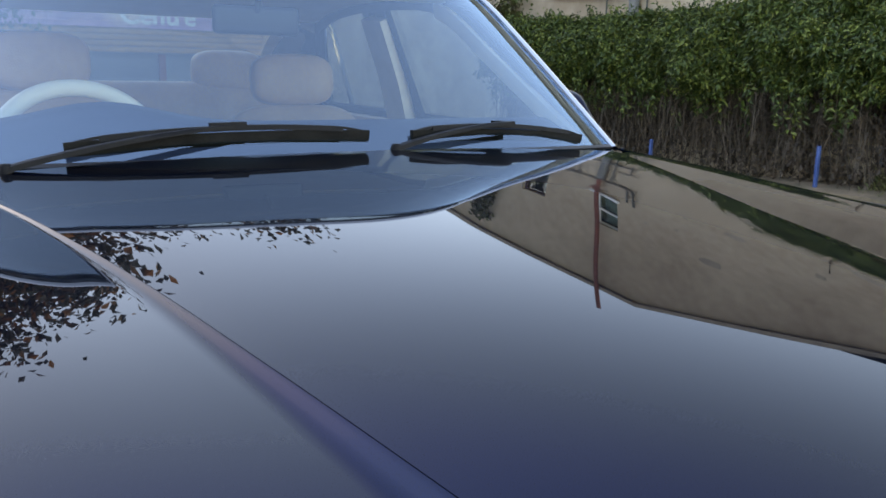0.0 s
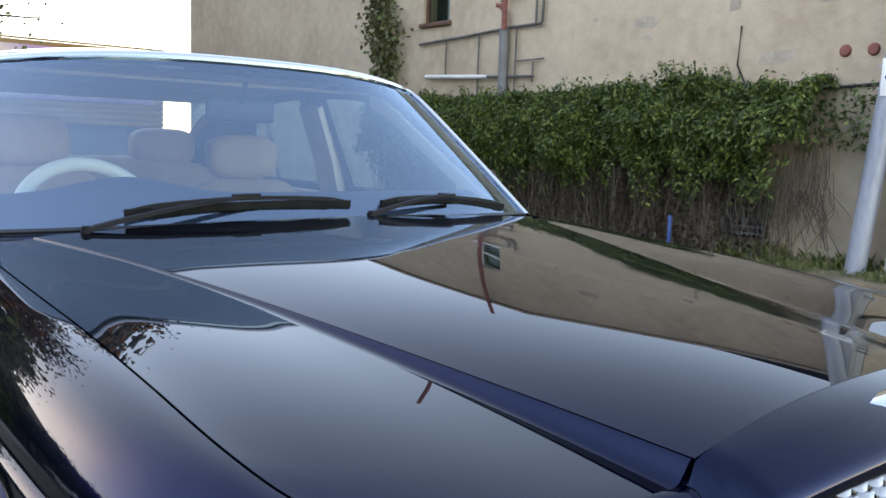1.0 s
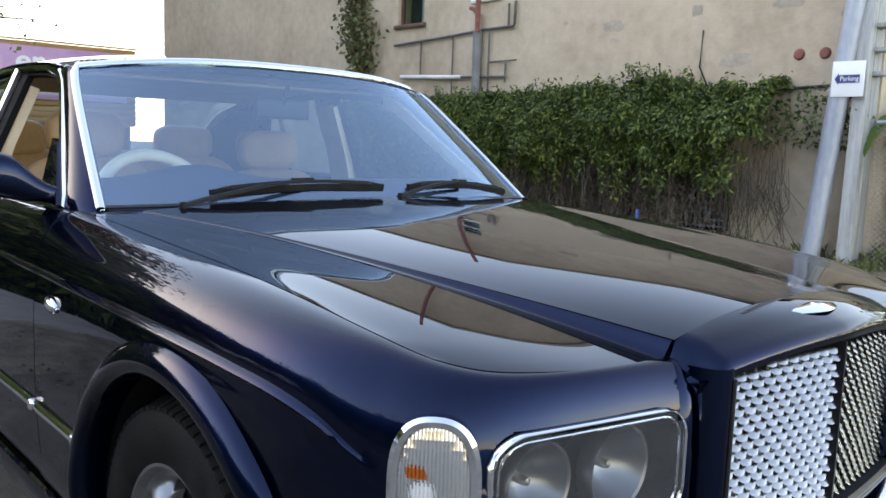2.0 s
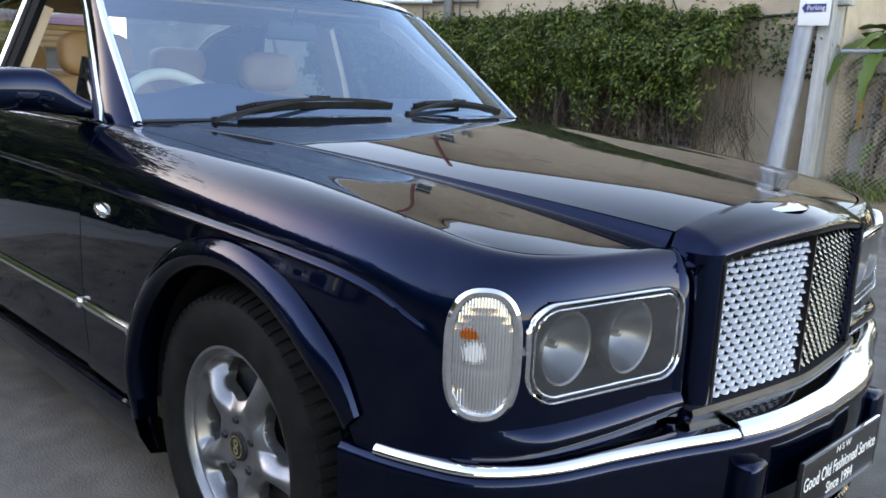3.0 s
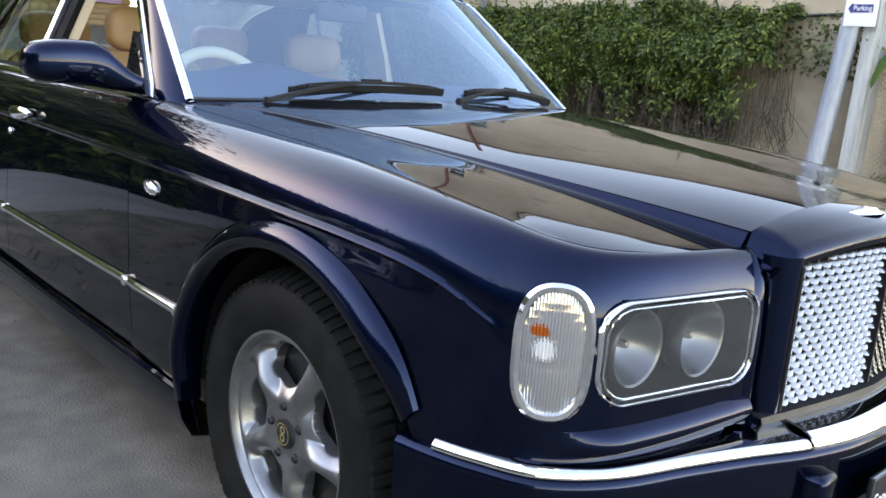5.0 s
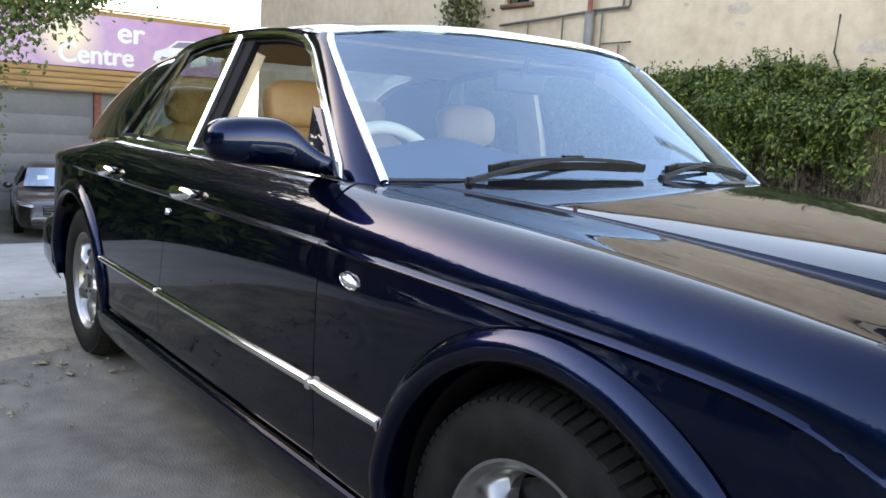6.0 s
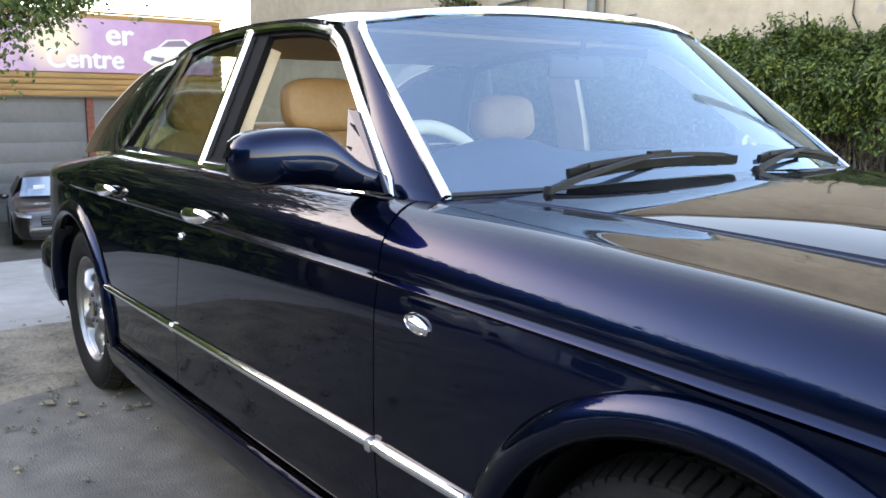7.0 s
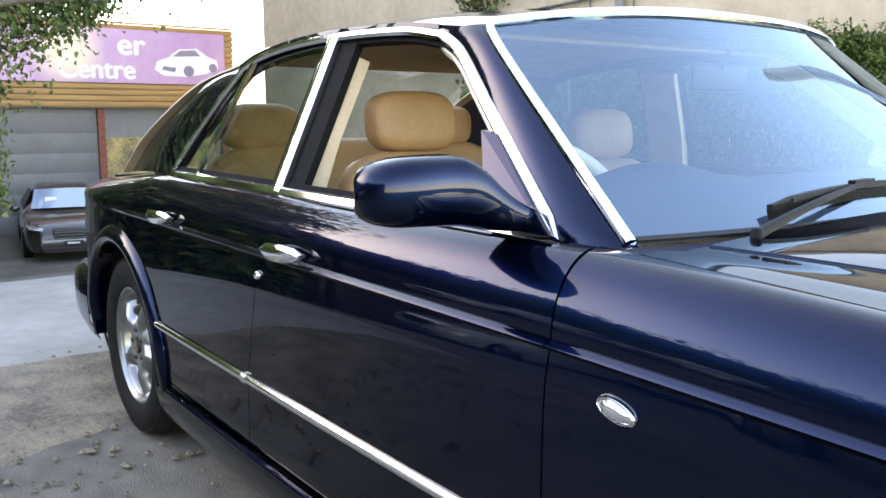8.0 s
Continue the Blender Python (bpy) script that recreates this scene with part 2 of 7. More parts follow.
def arch_bottom(x, low):
    for c, a, b in ARCHES:
        d = abs(x - c) / a
        if d < 1:
            return max(low, HUB_Z + b * math.sqrt(1 - d * d))
    return low


def side_panel(name, sd, cols, low=0.20, bulge=1.0, hole=None, label="", nlow=14, ntop=12):
    """Body side from the sill to the shoulder. cols: rows of (foot x, foot y, top point, bottom override, lean of x with height)."""
    verts, m = [], 0
    for fx, fy, top, bot, lean in cols:
        zc = CREASE_Z(fx)
        on = CREASE_ON(fx) * bulge
        bottom = bot if bot is not None else arch_bottom(fx, low)
        bottom = min(bottom, zc - 0.02)
        dx, dy = top[0] - fx, top[1] - fy
        dist = math.hypot(dx, dy)
        dx, dy = dx / dist, dy / dist
        col = []
        for j in range(nlow):
            z = bottom + (zc - 0.012 - bottom) * j / (nlow - 1)
            col.append((INSET(z) + 0.004 * on * smooth01((z - zc + 0.06) / 0.05), z))
        start = (0.004, zc)
        ridge = -0.004 * on
        col.append((start[0] + ridge, zc - 0.002))
        col.append((start[0] + ridge + 0.004 * on, zc + 0.004))
        i0, z0 = 0.004 + 0.010 * on, zc + 0.008
        for j in range(ntop + 1):
            a = math.pi / 2 * j / ntop
            col.append((i0 + (dist - i0) * (1 - math.cos(a)), z0 + (top[2] - z0) * math.sin(a)))
        m = len(col)
        for ins, z in col:
            verts.append((fx + dx * ins + lean(z), sd * (fy + dy * ins), z))
    keep = None
    if hole:
        vv = np.array(verts)

        def keep(i, j):
            c = (vv[i * m + j] + vv[(i + 1) * m + j] + vv[(i + 1) * m + j + 1] + vv[i * m + j + 1]) / 4
            return not hole(c)
    return shell(name, verts, grid_faces(len(cols), m, keep=keep), PAINT, saloon, label)


def level(z):
    return 0.0


# The line where bonnet and wing meet, from the scuttle round to the grille shell.
WING_TOP = curve3((-0.745, 0.838, 1.045), (-0.45, 0.836, 1.032), (-0.2, 0.832, 1.018), (0.06, 0.826, 1.003), (0.3, 0.820, 0.982), (0.5, 0.810, 0.957), (0.61, 0.786, 0.937), (0.675, 0.742, 0.926), (0.713, 0.67, 0.921), (0.738, 0.57, 0.918), (0.757, 0.392, 0.915))
WING_FOOT = curve3((-0.745, 0.962, 0), (-0.45, 0.965, 0), (-0.2, 0.966, 0), (0.06, 0.965, 0), (0.3, 0.957, 0), (0.48, 0.938, 0), (0.60, 0.903, 0), (0.69, 0.846, 0), (0.748, 0.763, 0), (0.784, 0.62, 0), (0.812, 0.425, 0))


def rounded(u, v, hw, hh, r):
    """Signed distance to a rounded rectangle."""
    qx, qy = abs(u) - hw + r, abs(v) - hh + r
    return math.hypot(max(qx, 0), max(qy, 0)) + min(max(qx, qy), 0) - r


HEAD_Y, HEAD_Z, HEAD_W, HEAD_H, HEAD_R = 0.600, 0.763, 0.183, 0.091, 0.054
IND_Z, IND_H = 0.766, 0.108


def lamp_hole(c):
    y = abs(c[1])
    if c[0] > 0.6 and rounded(y - HEAD_Y, c[2] - HEAD_Z, HEAD_W - 0.004, HEAD_H - 0.004, HEAD_R) < 0:
        return True
    return False


def wing_columns(n=150):
    cols = []
    for k in range(n):
        u = k / (n - 1)
        ft, tp = WING_FOOT(u), WING_TOP(u)
        cols.append([ft[0], ft[1], tp, None, level])
    first = [c for c in cols if c[0] < 0.6]
    rest = [c for c in cols if c[0] >= 0.6]
    first.sort(key=lambda c: c[0])
    for c in rest + first:
        if c[0] > 0.50:
            c[3] = 0.36 + 0.232 * smooth01((c[0] - 0.57) / 0.10)
    return first + rest


def straight(x0, x1, n, top, foot, lean=level):
    cols = []
    for k in range(n):
        x = x0 + (x1 - x0) * k / (n - 1)
        cols.append([x, foot(x), top(x), None, lean])
    return cols


BELT = spl((-3.2, 0.862), (-2.7, 0.855), (-1.8, 0.851), (-0.84, 0.852), (-0.74, 0.848))
FOOT = spl((-4.5, 0.52), (-4.42, 0.62), (-4.25, 0.74), (-3.95, 0.855), (-3.6, 0.93), (-3.3, 0.956), (-2.6, 0.965), (-1.6, 0.967), (-0.7, 0.962))


def belt_top(x):
    return np.array([x, BELT(x), 1.045])


QUARTER_TOP = spl((-4.48, (0.42, 0.90)), (-4.3, (0.55, 0.93)), (-4.0, (0.67, 0.955)), (-3.5, (0.78, 0.985)), (-3.15, (0.83, 1.012)), (-2.85, (0.852, 1.04)), (-2.6, (0.856, 1.045)))


def quarter_top(x):
    y, z = QUARTER_TOP(x)
    return np.array([x, y, z])


def b_lean(z):
    return 0.10 * smooth01((z - 0.35) / 0.6) * 1.0 - 0.05


DOOR_B = -1.865
for sd in (-1, 1):
    side = "right" if sd < 0 else "left"
    side_panel("front_wing", sd, wing_columns(), hole=lamp_hole)
    n = 26
    cols = []
    for k in range(n):
        w = k / (n - 1)
        x = -0.7485 + (DOOR_B + 0.7485) * w
        cols.append([x, FOOT(x), belt_top(x), 0.322, (lambda z, w=w: w * b_lean(z))])
    side_panel("front_door", sd, cols)
    cols = []
    for k in range(n):
        w = k / (n - 1)
        x = DOOR_B - 0.0035 + (-2.674 - DOOR_B) * w
        cols.append([x, FOOT(x), belt_top(x), 0.322, (lambda z, w=w: (1 - w) * b_lean(z))])
    side_panel("rear_door", sd, cols)
    cols = straight(-2.6765, -4.48, 110, quarter_top, FOOT)
    cols.sort(key=lambda c: -c[0])
    side_panel("rear_quarter", sd, cols)
    # sill below the doors
    prof = []
    v = []
    xs = np.linspace(-0.43, -2.69, 30)
    for x in xs:
        for ins, z in ((0.014, 0.36), (0.004, 0.356), (-0.001, 0.346), (0.0, 0.33), (0.012, 0.28), (0.04, 0.225), (0.2, 0.19)):
            v.append((x, sd * (FOOT(x) - ins), z - 0.034))
    shell("sill", v, grid_faces(30, 7), PAINT, saloon, thick=0.003)
    # broad rolled arch lips
    for wx, aa, ab in ARCHES:
        v, n, low_a = [], 57, 30 if wx > 0 else -6
        for k in range(n):
            a = math.radians(low_a + (186 - low_a) * k / (n - 1))
            rx, rz = math.cos(a), math.sin(a)
            px = wx + aa * rx
            fade = smooth01(min(k + 2, n + 1 - k) / 9)
            edge = FOOT(max(px, -4.4)) if px < -0.7 else 0.966
            if px > 0.3:
                edge -= 0.62 * (px - 0.3) ** 2
            for dr, dy in ((-0.006, -0.055), (-0.008, 0.002), (-0.003, 0.013), (0.008, 0.021), (0.022, 0.0225), (0.037, 0.018), (0.050, 0.009), (0.058, 0.001), (0.063, -0.010)):
                v.append((px + rx * dr * (0.45 + 0.55 * fade if dr > 0 else 1), sd * (edge + dy * (fade if dy > 0 else 1)), HUB_Z + (ab + dr) * rz))
        shell("wheel_arch_lip", v, grid_faces(n, 9), PAINT, saloon, heart=(wx, 0, HUB_Z))
        # inner arch
        v = []
        for k in range(25):
            a = math.radians(180 * k / 24)
            for y in (0.925, 0.62):
                v.append((wx + (aa + 0.004) * math.cos(a), sd * y, HUB_Z + (ab + 0.004) * math.sin(a)))
        v2 = [(wx, sd * 0.62, HUB_Z)] + [v[2 * k + 1] for k in range(25)]
        solid("arch_liner", *joined((v, grid_faces(25, 2)), (v2, [(0, k, k + 1) for k in range(1, 25)])), SHADE, saloon)

# ---- bonnet ----
RIDGE = curve3((-0.62, 0.722, 1.053), (-0.45, 0.668, 1.045), (-0.25, 0.605, 1.032), (0.0, 0.535, 1.011), (0.3, 0.47, 0.986), (0.55, 0.42, 0.964), (0.757, 0.378, 0.943))
wing_u = [k / 400 for k in range(401)]
corner_u = min(wing_u, key=lambda u: abs(WING_TOP(u)[0] - 0.61))
rear_u = min(wing_u, key=lambda u: abs(WING_TOP(u)[0] + 0.675))


def bonnet_mesh():
    nu, nv, ns = 70, 28, 30
    verts, faces = [], []

    def shy(p):
        return np.array([p[0], p[1] - 0.004, p[2]])

    c0 = [RIDGE(k / (nu - 1)) for k in range(nu)]
    c1 = [shy(WING_TOP(rear_u + (corner_u - rear_u) * k / (nu - 1))) for k in range(nu)]
    d1 = [shy(WING_TOP(1 - (1 - corner_u) * (k / (nv - 1)) ** 1.8)) + np.array([-0.004, 0, 0]) for k in range(nv)]
    d0 = [c0[0] + (c1[0] - c0[0]) * (k / (nv - 1)) ** 1.8 for k in range(nv)]
    step = c0[-1] - WING_TOP(1)
    d1 = [d1[k] + step * (1 - (k / (nv - 1)) ** 1.8) for k in range(nv)]
    d1[0] = c0[-1].copy()
    d1[-1] = c1[-1].copy()
    for sd in (-1, 1):
        base = len(verts)
        for i in range(nu):
            u = i / (nu - 1)
            for j in range(nv):
                v = (j / (nv - 1)) ** 1.8
                p = (1 - v) * c0[i] + v * c1[i] + (1 - u) * d0[j] + u * d1[j] - ((1 - u) * (1 - v) * c0[0] + u * (1 - v) * c0[-1] + (1 - u) * v * c1[0] + u * v * c1[-1])
                drop = (0.003 + 0.0018 * u) * smooth01(v / (0.028 + 0.018 * u)) * (1 - smooth01((v - 0.15) / 0.6)) + step[2] * u**3 * ((1 - v) - (1 - smooth01(v / 0.065)))
                swell = 0.006 * math.sin(math.pi * v) * math.sin(math.pi * min(u, 1)) ** 0.5
                verts.append((p[0], sd * p[1], p[2] - drop + swell))
        faces += grid_faces(nu, nv, base)
        # turned-down front lip
        lip = base + (nu - 1) * nv
        low = len(verts)
        for j in range(nv):
            x, y, z = verts[lip + j]
            verts.append((x + 0.001, y, min(z - 0.002, 0.902)))
        faces += [(lip + j, low + j, low + j + 1, lip + j + 1) for j in range(nv - 1)]
    base = len(verts)
    for i in range(nu):
        u = i / (nu - 1)
        for j in range(ns):
            s = -1 + 2 * j / (ns - 1)
            q = 1 - abs(s) ** 2.35
            p = c0[i]
            verts.append((p[0] + q * (0.035 - 0.030 * u), s * p[1], p[2] + q * (0.026 + 0.014 * u)))
    faces += grid_faces(nu, ns, base)
    return verts, faces


bv, bf = bonnet_mesh()
bm = bmesh.new()
bvs = [bm.verts.new(p) for p in bv]
for q in bf:
    bm.faces.new([bvs[k] for k in q])
bmesh.ops.remove_doubles(bm, verts=bm.verts, dist=0.0008)
bmesh.ops.recalc_face_normals(bm, faces=bm.faces)
if sum(f.normal.z for f in bm.faces) < 0:
    bmesh.ops.reverse_faces(bm, faces=bm.faces)
bm.verts.index_update()
bonnet = solid("bonnet", [q.co.copy() for q in bm.verts], [tuple(q.index for q in f.verts) for f in bm.faces], PAINT, saloon, "long glossy blue bonnet with two raised ridges", sharp=30, thick=0.004)
bm.free()

# black sheets and a block put in as the shade under the panel gaps
v = []
for k in range(60):
    p = WING_TOP(k / 59)
    for dy, dz in ((0.03, -0.03), (-0.04, -0.03)):
        v += [(p[0] - 0.012, -(p[1] + dy), p[2] + dz), (p[0] - 0.012, p[1] + dy, p[2] + dz)]
solid("gap_shade", v, [(4 * k + a, 4 * k + 4 + a, 4 * k + 6 + a, 4 * k + 2 + a) for k in range(59) for a in (0, 1)], SHADE, saloon)
part("bay_shade_block", box_bm(-0.6, -0.60, 0.3, 0.70, 0.60, 0.82), SHADE, saloon)

# ---- grille shell, mesh and badge ----
GR_X, GR_W, GR_T, GR_B = 0.884, 0.337, 0.916, 0.604


def grille_front(y, z):
    return GR_X - 0.034 * (abs(y) / 0.322) ** 1.4


def grille_top(y):
    return GR_T - 0.024 * (abs(y) / 0.322) ** 2


def nose_z(y):
    """Height of the bonnet's front edge."""
    return 0.943 + 0.040 * (1 - min(1, abs(y) / 0.378) ** 2.35)


v = []
ys = np.linspace(-0.392, 0.392, 61)
for y in ys:
    xf, zl = grille_front(y, 0), grille_top(y) + 0.012
    fall = smooth01((abs(y) - 0.348) / 0.044)
    late = smooth01((abs(y) - 0.376) / 0.016)
    zb = nose_z(y)
    for k, (x, z) in enumerate(((0.7585, zb), (0.7585 + 0.35 * (xf - 0.79), zb + 0.35 * (zl + 0.034 - zb) + 0.002), (0.7585 + 0.7 * (xf - 0.79), zb + 0.7 * (zl + 0.030 - zb) + 0.003), (xf - 0.026, zl + 0.027), (xf - 0.012, zl + 0.020), (xf - 0.003, zl + 0.010), (xf, zl), (xf - 0.003, zl - 0.008), (xf - 0.03, zl - 0.010))):
        v.append((x - 0.022 * fall * (k > 2), y, z - (0.034 * (late if k == 0 else (late + fall) / 2 if k == 1 else fall) if k < 6 else 0.006 * fall)))
shell("grille_shell", v, grid_faces(61, 9), PAINT, saloon, "painted radiator shell over the grille", heart=(0.5, 0, 0.7))
for sd in (-1, 1):
    v = []
    zs = np.linspace(0.56, grille_top(0.36) + 0.022, 16)
    for z in zs:
        xf = grille_front(0.34, z)
        for x, y in ((xf - 0.03, GR_W), (xf + 0.001, GR_W + 0.002), (xf + 0.003, GR_W + 0.014), (xf - 0.001, 0.360), (xf - 0.010, 0.373), (xf - 0.026, 0.381), (xf - 0.06, 0.385), (0.70, 0.386)):
            v.append((x, sd * y, z))
    shell("grille_side", v, grid_faces(16, 8), PAINT, saloon, heart=(0.6, 0, 0.7))
    # rolled inner edge of the wing beside the grille shell, turning in from the panel's own last section
    v = []
    ft, tp = WING_FOOT(1), WING_TOP(1)
    run = math.hypot(tp[0] - ft[0], tp[1] - ft[1])
    dx, dy = (tp[0] - ft[0]) / run, (tp[1] - ft[1]) / run
    z0 = CREASE_Z(ft[0]) + 0.008
    col = [(INSET(z), z) for z in np.linspace(0.585, z0 - 0.02, 10)]
    col += [(0.004 + (run - 0.004) * (1 - math.cos(a)), z0 + (tp[2] - z0) * math.sin(a)) for a in np.linspace(0, math.pi / 2, 14)]
    for ins, z in col:
        r = 1 - 0.6 * smooth01((z - 0.86) / 0.055)
        x, y = ft[0] + dx * ins, ft[1] + dy * ins
        for ox, oy in ((-0.001, 0), (0.003, 0.005), (0.007, 0.011), (0.0095, 0.018), (0.009, 0.024), (0.005, 0.029), (-0.003, 0.032), (-0.015, 0.033), (-0.05, 0.033)):
            v.append((x + ox * (r if ox > 0 else 1), sd * (y - oy * r), z))
    shell("wing_inner_edge", v, grid_faces(len(col), 9), PAINT, saloon, heart=(0.6, sd * 0.6, 0.75))
    v, f = tube([(grille_front(GR_W, z) + 0.002, sd * (GR_W + 0.001), z) for z in np.linspace(0.606, 0.89, 10)], oval(0.004, 0.004))
    solid("grille_edge", v, f, BLACK, saloon)
v = []
for y in np.linspace(-0.396, 0.396, 31):
    xf = grille_front(y, 0.56)
    for x, z in ((xf - 0.02, GR_B), (xf + 0.006, GR_B - 0.002), (xf + 0.01, GR_B - 0.014), (xf + 0.004, GR_B - 0.03), (xf - 0.04, GR_B - 0.036)):
        v.append((x, y, z))
shell("grille_lower_frame", v, grid_faces(31, 5), BLACK, saloon, heart=(0.6, 0, 0.65))
# solid black block put behind the mesh for the shade of the hollow
part("grille_shade_block", box_bm(0.70, -0.372, 0.5, 0.80, 0.372, 0.905), SHADE, saloon)
# woven mesh: small bent scales leaning outwards on each half, over a lattice blackened as shade
mv, mf = [], []
PY, PZ = 0.0318, 0.0152
for sd in (-1, 1):
    turn = Matrix.Rotation(sd * radians(21), 3, "Z") @ Matrix.Rotation(radians(-24), 3, "Y")
    for r in range(int((GR_T - GR_B) / PZ)):
        z = GR_B + PZ * (r + 0.5)
        for c in range(12):
            y = 0.014 + PY * (c + (0.5 if r % 2 else 0.0))
            if y > GR_W - 0.004 or z > grille_top(y) - 0.004:
                continue
            o = Vector((grille_front(y, z) - 0.016, sd * y, z))
            b = len(mv)
            for dy, dz, dx in ((-0.0160, 0.0030, -0.001), (-0.009, -0.0062, 0.0020), (0.0, -0.0085, 0.0045), (0.009, -0.0062, 0.0020), (0.0160, 0.0030, -0.001), (0.0, 0.0085, -0.0015), (0.0, 0.0010, 0.0030)):
                mv.append(o + turn @ Vector((dx, dy, dz)))
            mf += [(b + k, b + (k + 1) % 6, b + 6) for k in range(6)]
tagged(solid("grille_mesh", mv, mf, STEEL, saloon, "bright woven steel mesh", sharp=80), kind="stuff")
# lattice wires take black to put in the shade behind the scales
lv, lf = [], []
wz = GR_T - GR_B
for lean in (1, -1):
    c = -GR_W - wz
    while c < GR_W + wz:
        pts = []
        for k in range(16):
            z = GR_B + wz * k / 15
            y = c + lean * (z - GR_B) * 0.6 + (0 if lean > 0 else wz * 0.4)
            if abs(y) < GR_W and z < grille_top(y):
                pts.append((grille_front(y, z) - 0.022, y, z))
        if len(pts) > 2:
            t = tube(pts, [(-0.0016, -0.001), (0.0016, -0.001), (0.0016, 0.001), (-0.0016, 0.001)], up=(1, 0, 0))
            b = len(lv)
            lv += t[0]
            lf += [tuple(i + b for i in q) for q in t[1]]
        c += PY
tagged(solid("grille_lattice", lv, lf, BLACK, saloon, "fine wire lattice behind the mesh", smooth=False), kind="stuff")
v, f = tube([(grille_front(0, z) + 0.0, 0, z) for z in np.linspace(GR_B, GR_T, 8)], [(-0.0025, -0.02), (0.0025, -0.02), (0.0025, -0.004), (-0.0025, -0.004)], up=(1, 0, 0))
solid("grille_centre_bar", v, f, BLACK, saloon)
# winged badge on the bonnet nose
bv = []
bz = 0.968
for k in range(21):
    a = -1 + k / 10
    wdt = 0.011 + 0.016 * (1 - abs(a)) ** 0.6
    hgt = 0.004 + 0.007 * (1 - abs(a))
    for dx, dz in ((-wdt, 0), (-wdt * 0.5, hgt), (wdt * 0.5, hgt), (wdt, 0)):
        bv.append((0.815 + dx - 0.012 * a * a, a * 0.088, nose_z(a * 0.088) - 0.016 + dz))
solid("winged_badge", bv, grid_faces(21, 4), CHROME, saloon, "chrome winged badge")
v, f = lathe([(0.0, 0.014), (0.012, 0.013), (0.015, 0.006), (0.015, -0.004)], 20, "z", (0.817, 0, bz - 0.002))
solid("badge_roundel", v, f, CHROME, saloon)

# ---- lamps ----
def face_x(y):
    """Front plane of the wing at a cross position."""
    best = min((WING_FOOT(k / 300) for k in range(150, 301)), key=lambda p: abs(p[1] - y))
    return best[0]


def ring_points(hw, hh, r, n=12):
    pts = []
    for cx, cz, a0 in ((1, 1, 0), (-1, 1, 90), (-1, -1, 180), (1, -1, 270)):
        for k in range(n + 1):
            a = math.radians(a0 + 90 * k / n)
            pts.append((cx * (hw - r) + r * math.cos(a), cz * (hh - r) + r * math.sin(a)))
    return pts


for sd in (-1, 1):
    lamp = None
    pts = []
    for u, w in ring_points(HEAD_W, HEAD_H, HEAD_R):
        y = HEAD_Y + u
        pts.append(Vector((face_x(y) + 0.004, sd * y, HEAD_Z + w)))
    outwards = Vector((1, sd * 0.12, 0))
    v, f = tube(pts, [(-0.001, -0.008), (0.0036, -0.008), (0.0040, 0.001), (0.0025, 0.004), (0.001, 0.004), (-0.001, 0.001)], closed=True, up=outwards)
    lamp = solid("headlamp", v, f, CHROME, saloon, "chrome-framed rectangular headlamp with two round reflectors")
    # inner bright ring
    v, f = tube([p + Vector((-0.001, 0, 0)) for p in [Vector((face_x(HEAD_Y + u) + 0.002, sd * (HEAD_Y + u), HEAD_Z + w)) for u, w in ring_points(HEAD_W - 0.0125, HEAD_H - 0.0125, HEAD_R - 0.010)]], oval(0.0024, 0.0028, 8), closed=True, up=outwards)
    solid("inner_ring", v, f, CHROME, lamp)
    # housing walls and back
    v = []
    rp = ring_points(HEAD_W - 0.006, HEAD_H - 0.006, HEAD_R)
    for u, w in rp:
        x = face_x(HEAD_Y + u)
        v += [(x, sd * (HEAD_Y + u), HEAD_Z + w), (x - 0.10, sd * (HEAD_Y + u * 0.96), HEAD_Z + w * 0.96)]
    nn = len(rp)
    f = [(2 * k, 2 * ((k + 1) % nn), 2 * ((k + 1) % nn) + 1, 2 * k + 1) for k in range(nn)]
    v.append((0.70, sd * HEAD_Y, HEAD_Z))
    f += [(2 * k + 1, 2 * ((k + 1) % nn) + 1, len(v) - 1) for k in range(nn)]
    solid("lamp_housing", v, f, noisy(mat("lamp_black", (0.03, 0.03, 0.032), 0.3), (0.02, 0.02, 0.022), (0.05, 0.05, 0.052), 20), lamp)
    for cy, rad in ((HEAD_Y + 0.092, 0.064), (HEAD_Y - 0.062, 0.066)):
        cx = face_x(cy) - 0.018
        prof = [(rad * s, -0.055 * (1 - s * s)) for s in np.linspace(0.0, 1, 12)]
        v, f = lathe(prof, 40, "x", (cx, sd * cy, HEAD_Z))
        solid("reflector", v, f, REFLECTOR, lamp, "silver bowl reflector")
        v, f = lathe([(rad, 0.0), (rad + 0.004, 0.003), (rad + 0.006, -0.004), (rad + 0.003, -0.03)], 40, "x", (cx, sd * cy, HEAD_Z))
        solid("reflector_ring", v, f, ALLOY, lamp)
        v, f = lathe([(0.0, -0.020), (0.006, -0.022), (0.008, -0.03), (0.008, -0.055)], 16, "x", (cx, sd * cy, HEAD_Z))
        solid("bulb", v, f, ALLOY, lamp)
    v = []
    gu, gw = 18, 10
    for i in range(gu):
        for j in range(gw):
            u, w = (-1 + 2 * i / (gu - 1)) * (HEAD_W - 0.004), (-1 + 2 * j / (gw - 1)) * (HEAD_H - 0.004)
            v.append((face_x(HEAD_Y + u) + 0.004 + 0.004 * (1 - (u / HEAD_W) ** 2), sd * (HEAD_Y + u), HEAD_Z + w))
    vv = np.array(v)

    def inside(i, j):
        c = (vv[i * gw + j] + vv[(i + 1) * gw + j + 1]) / 2
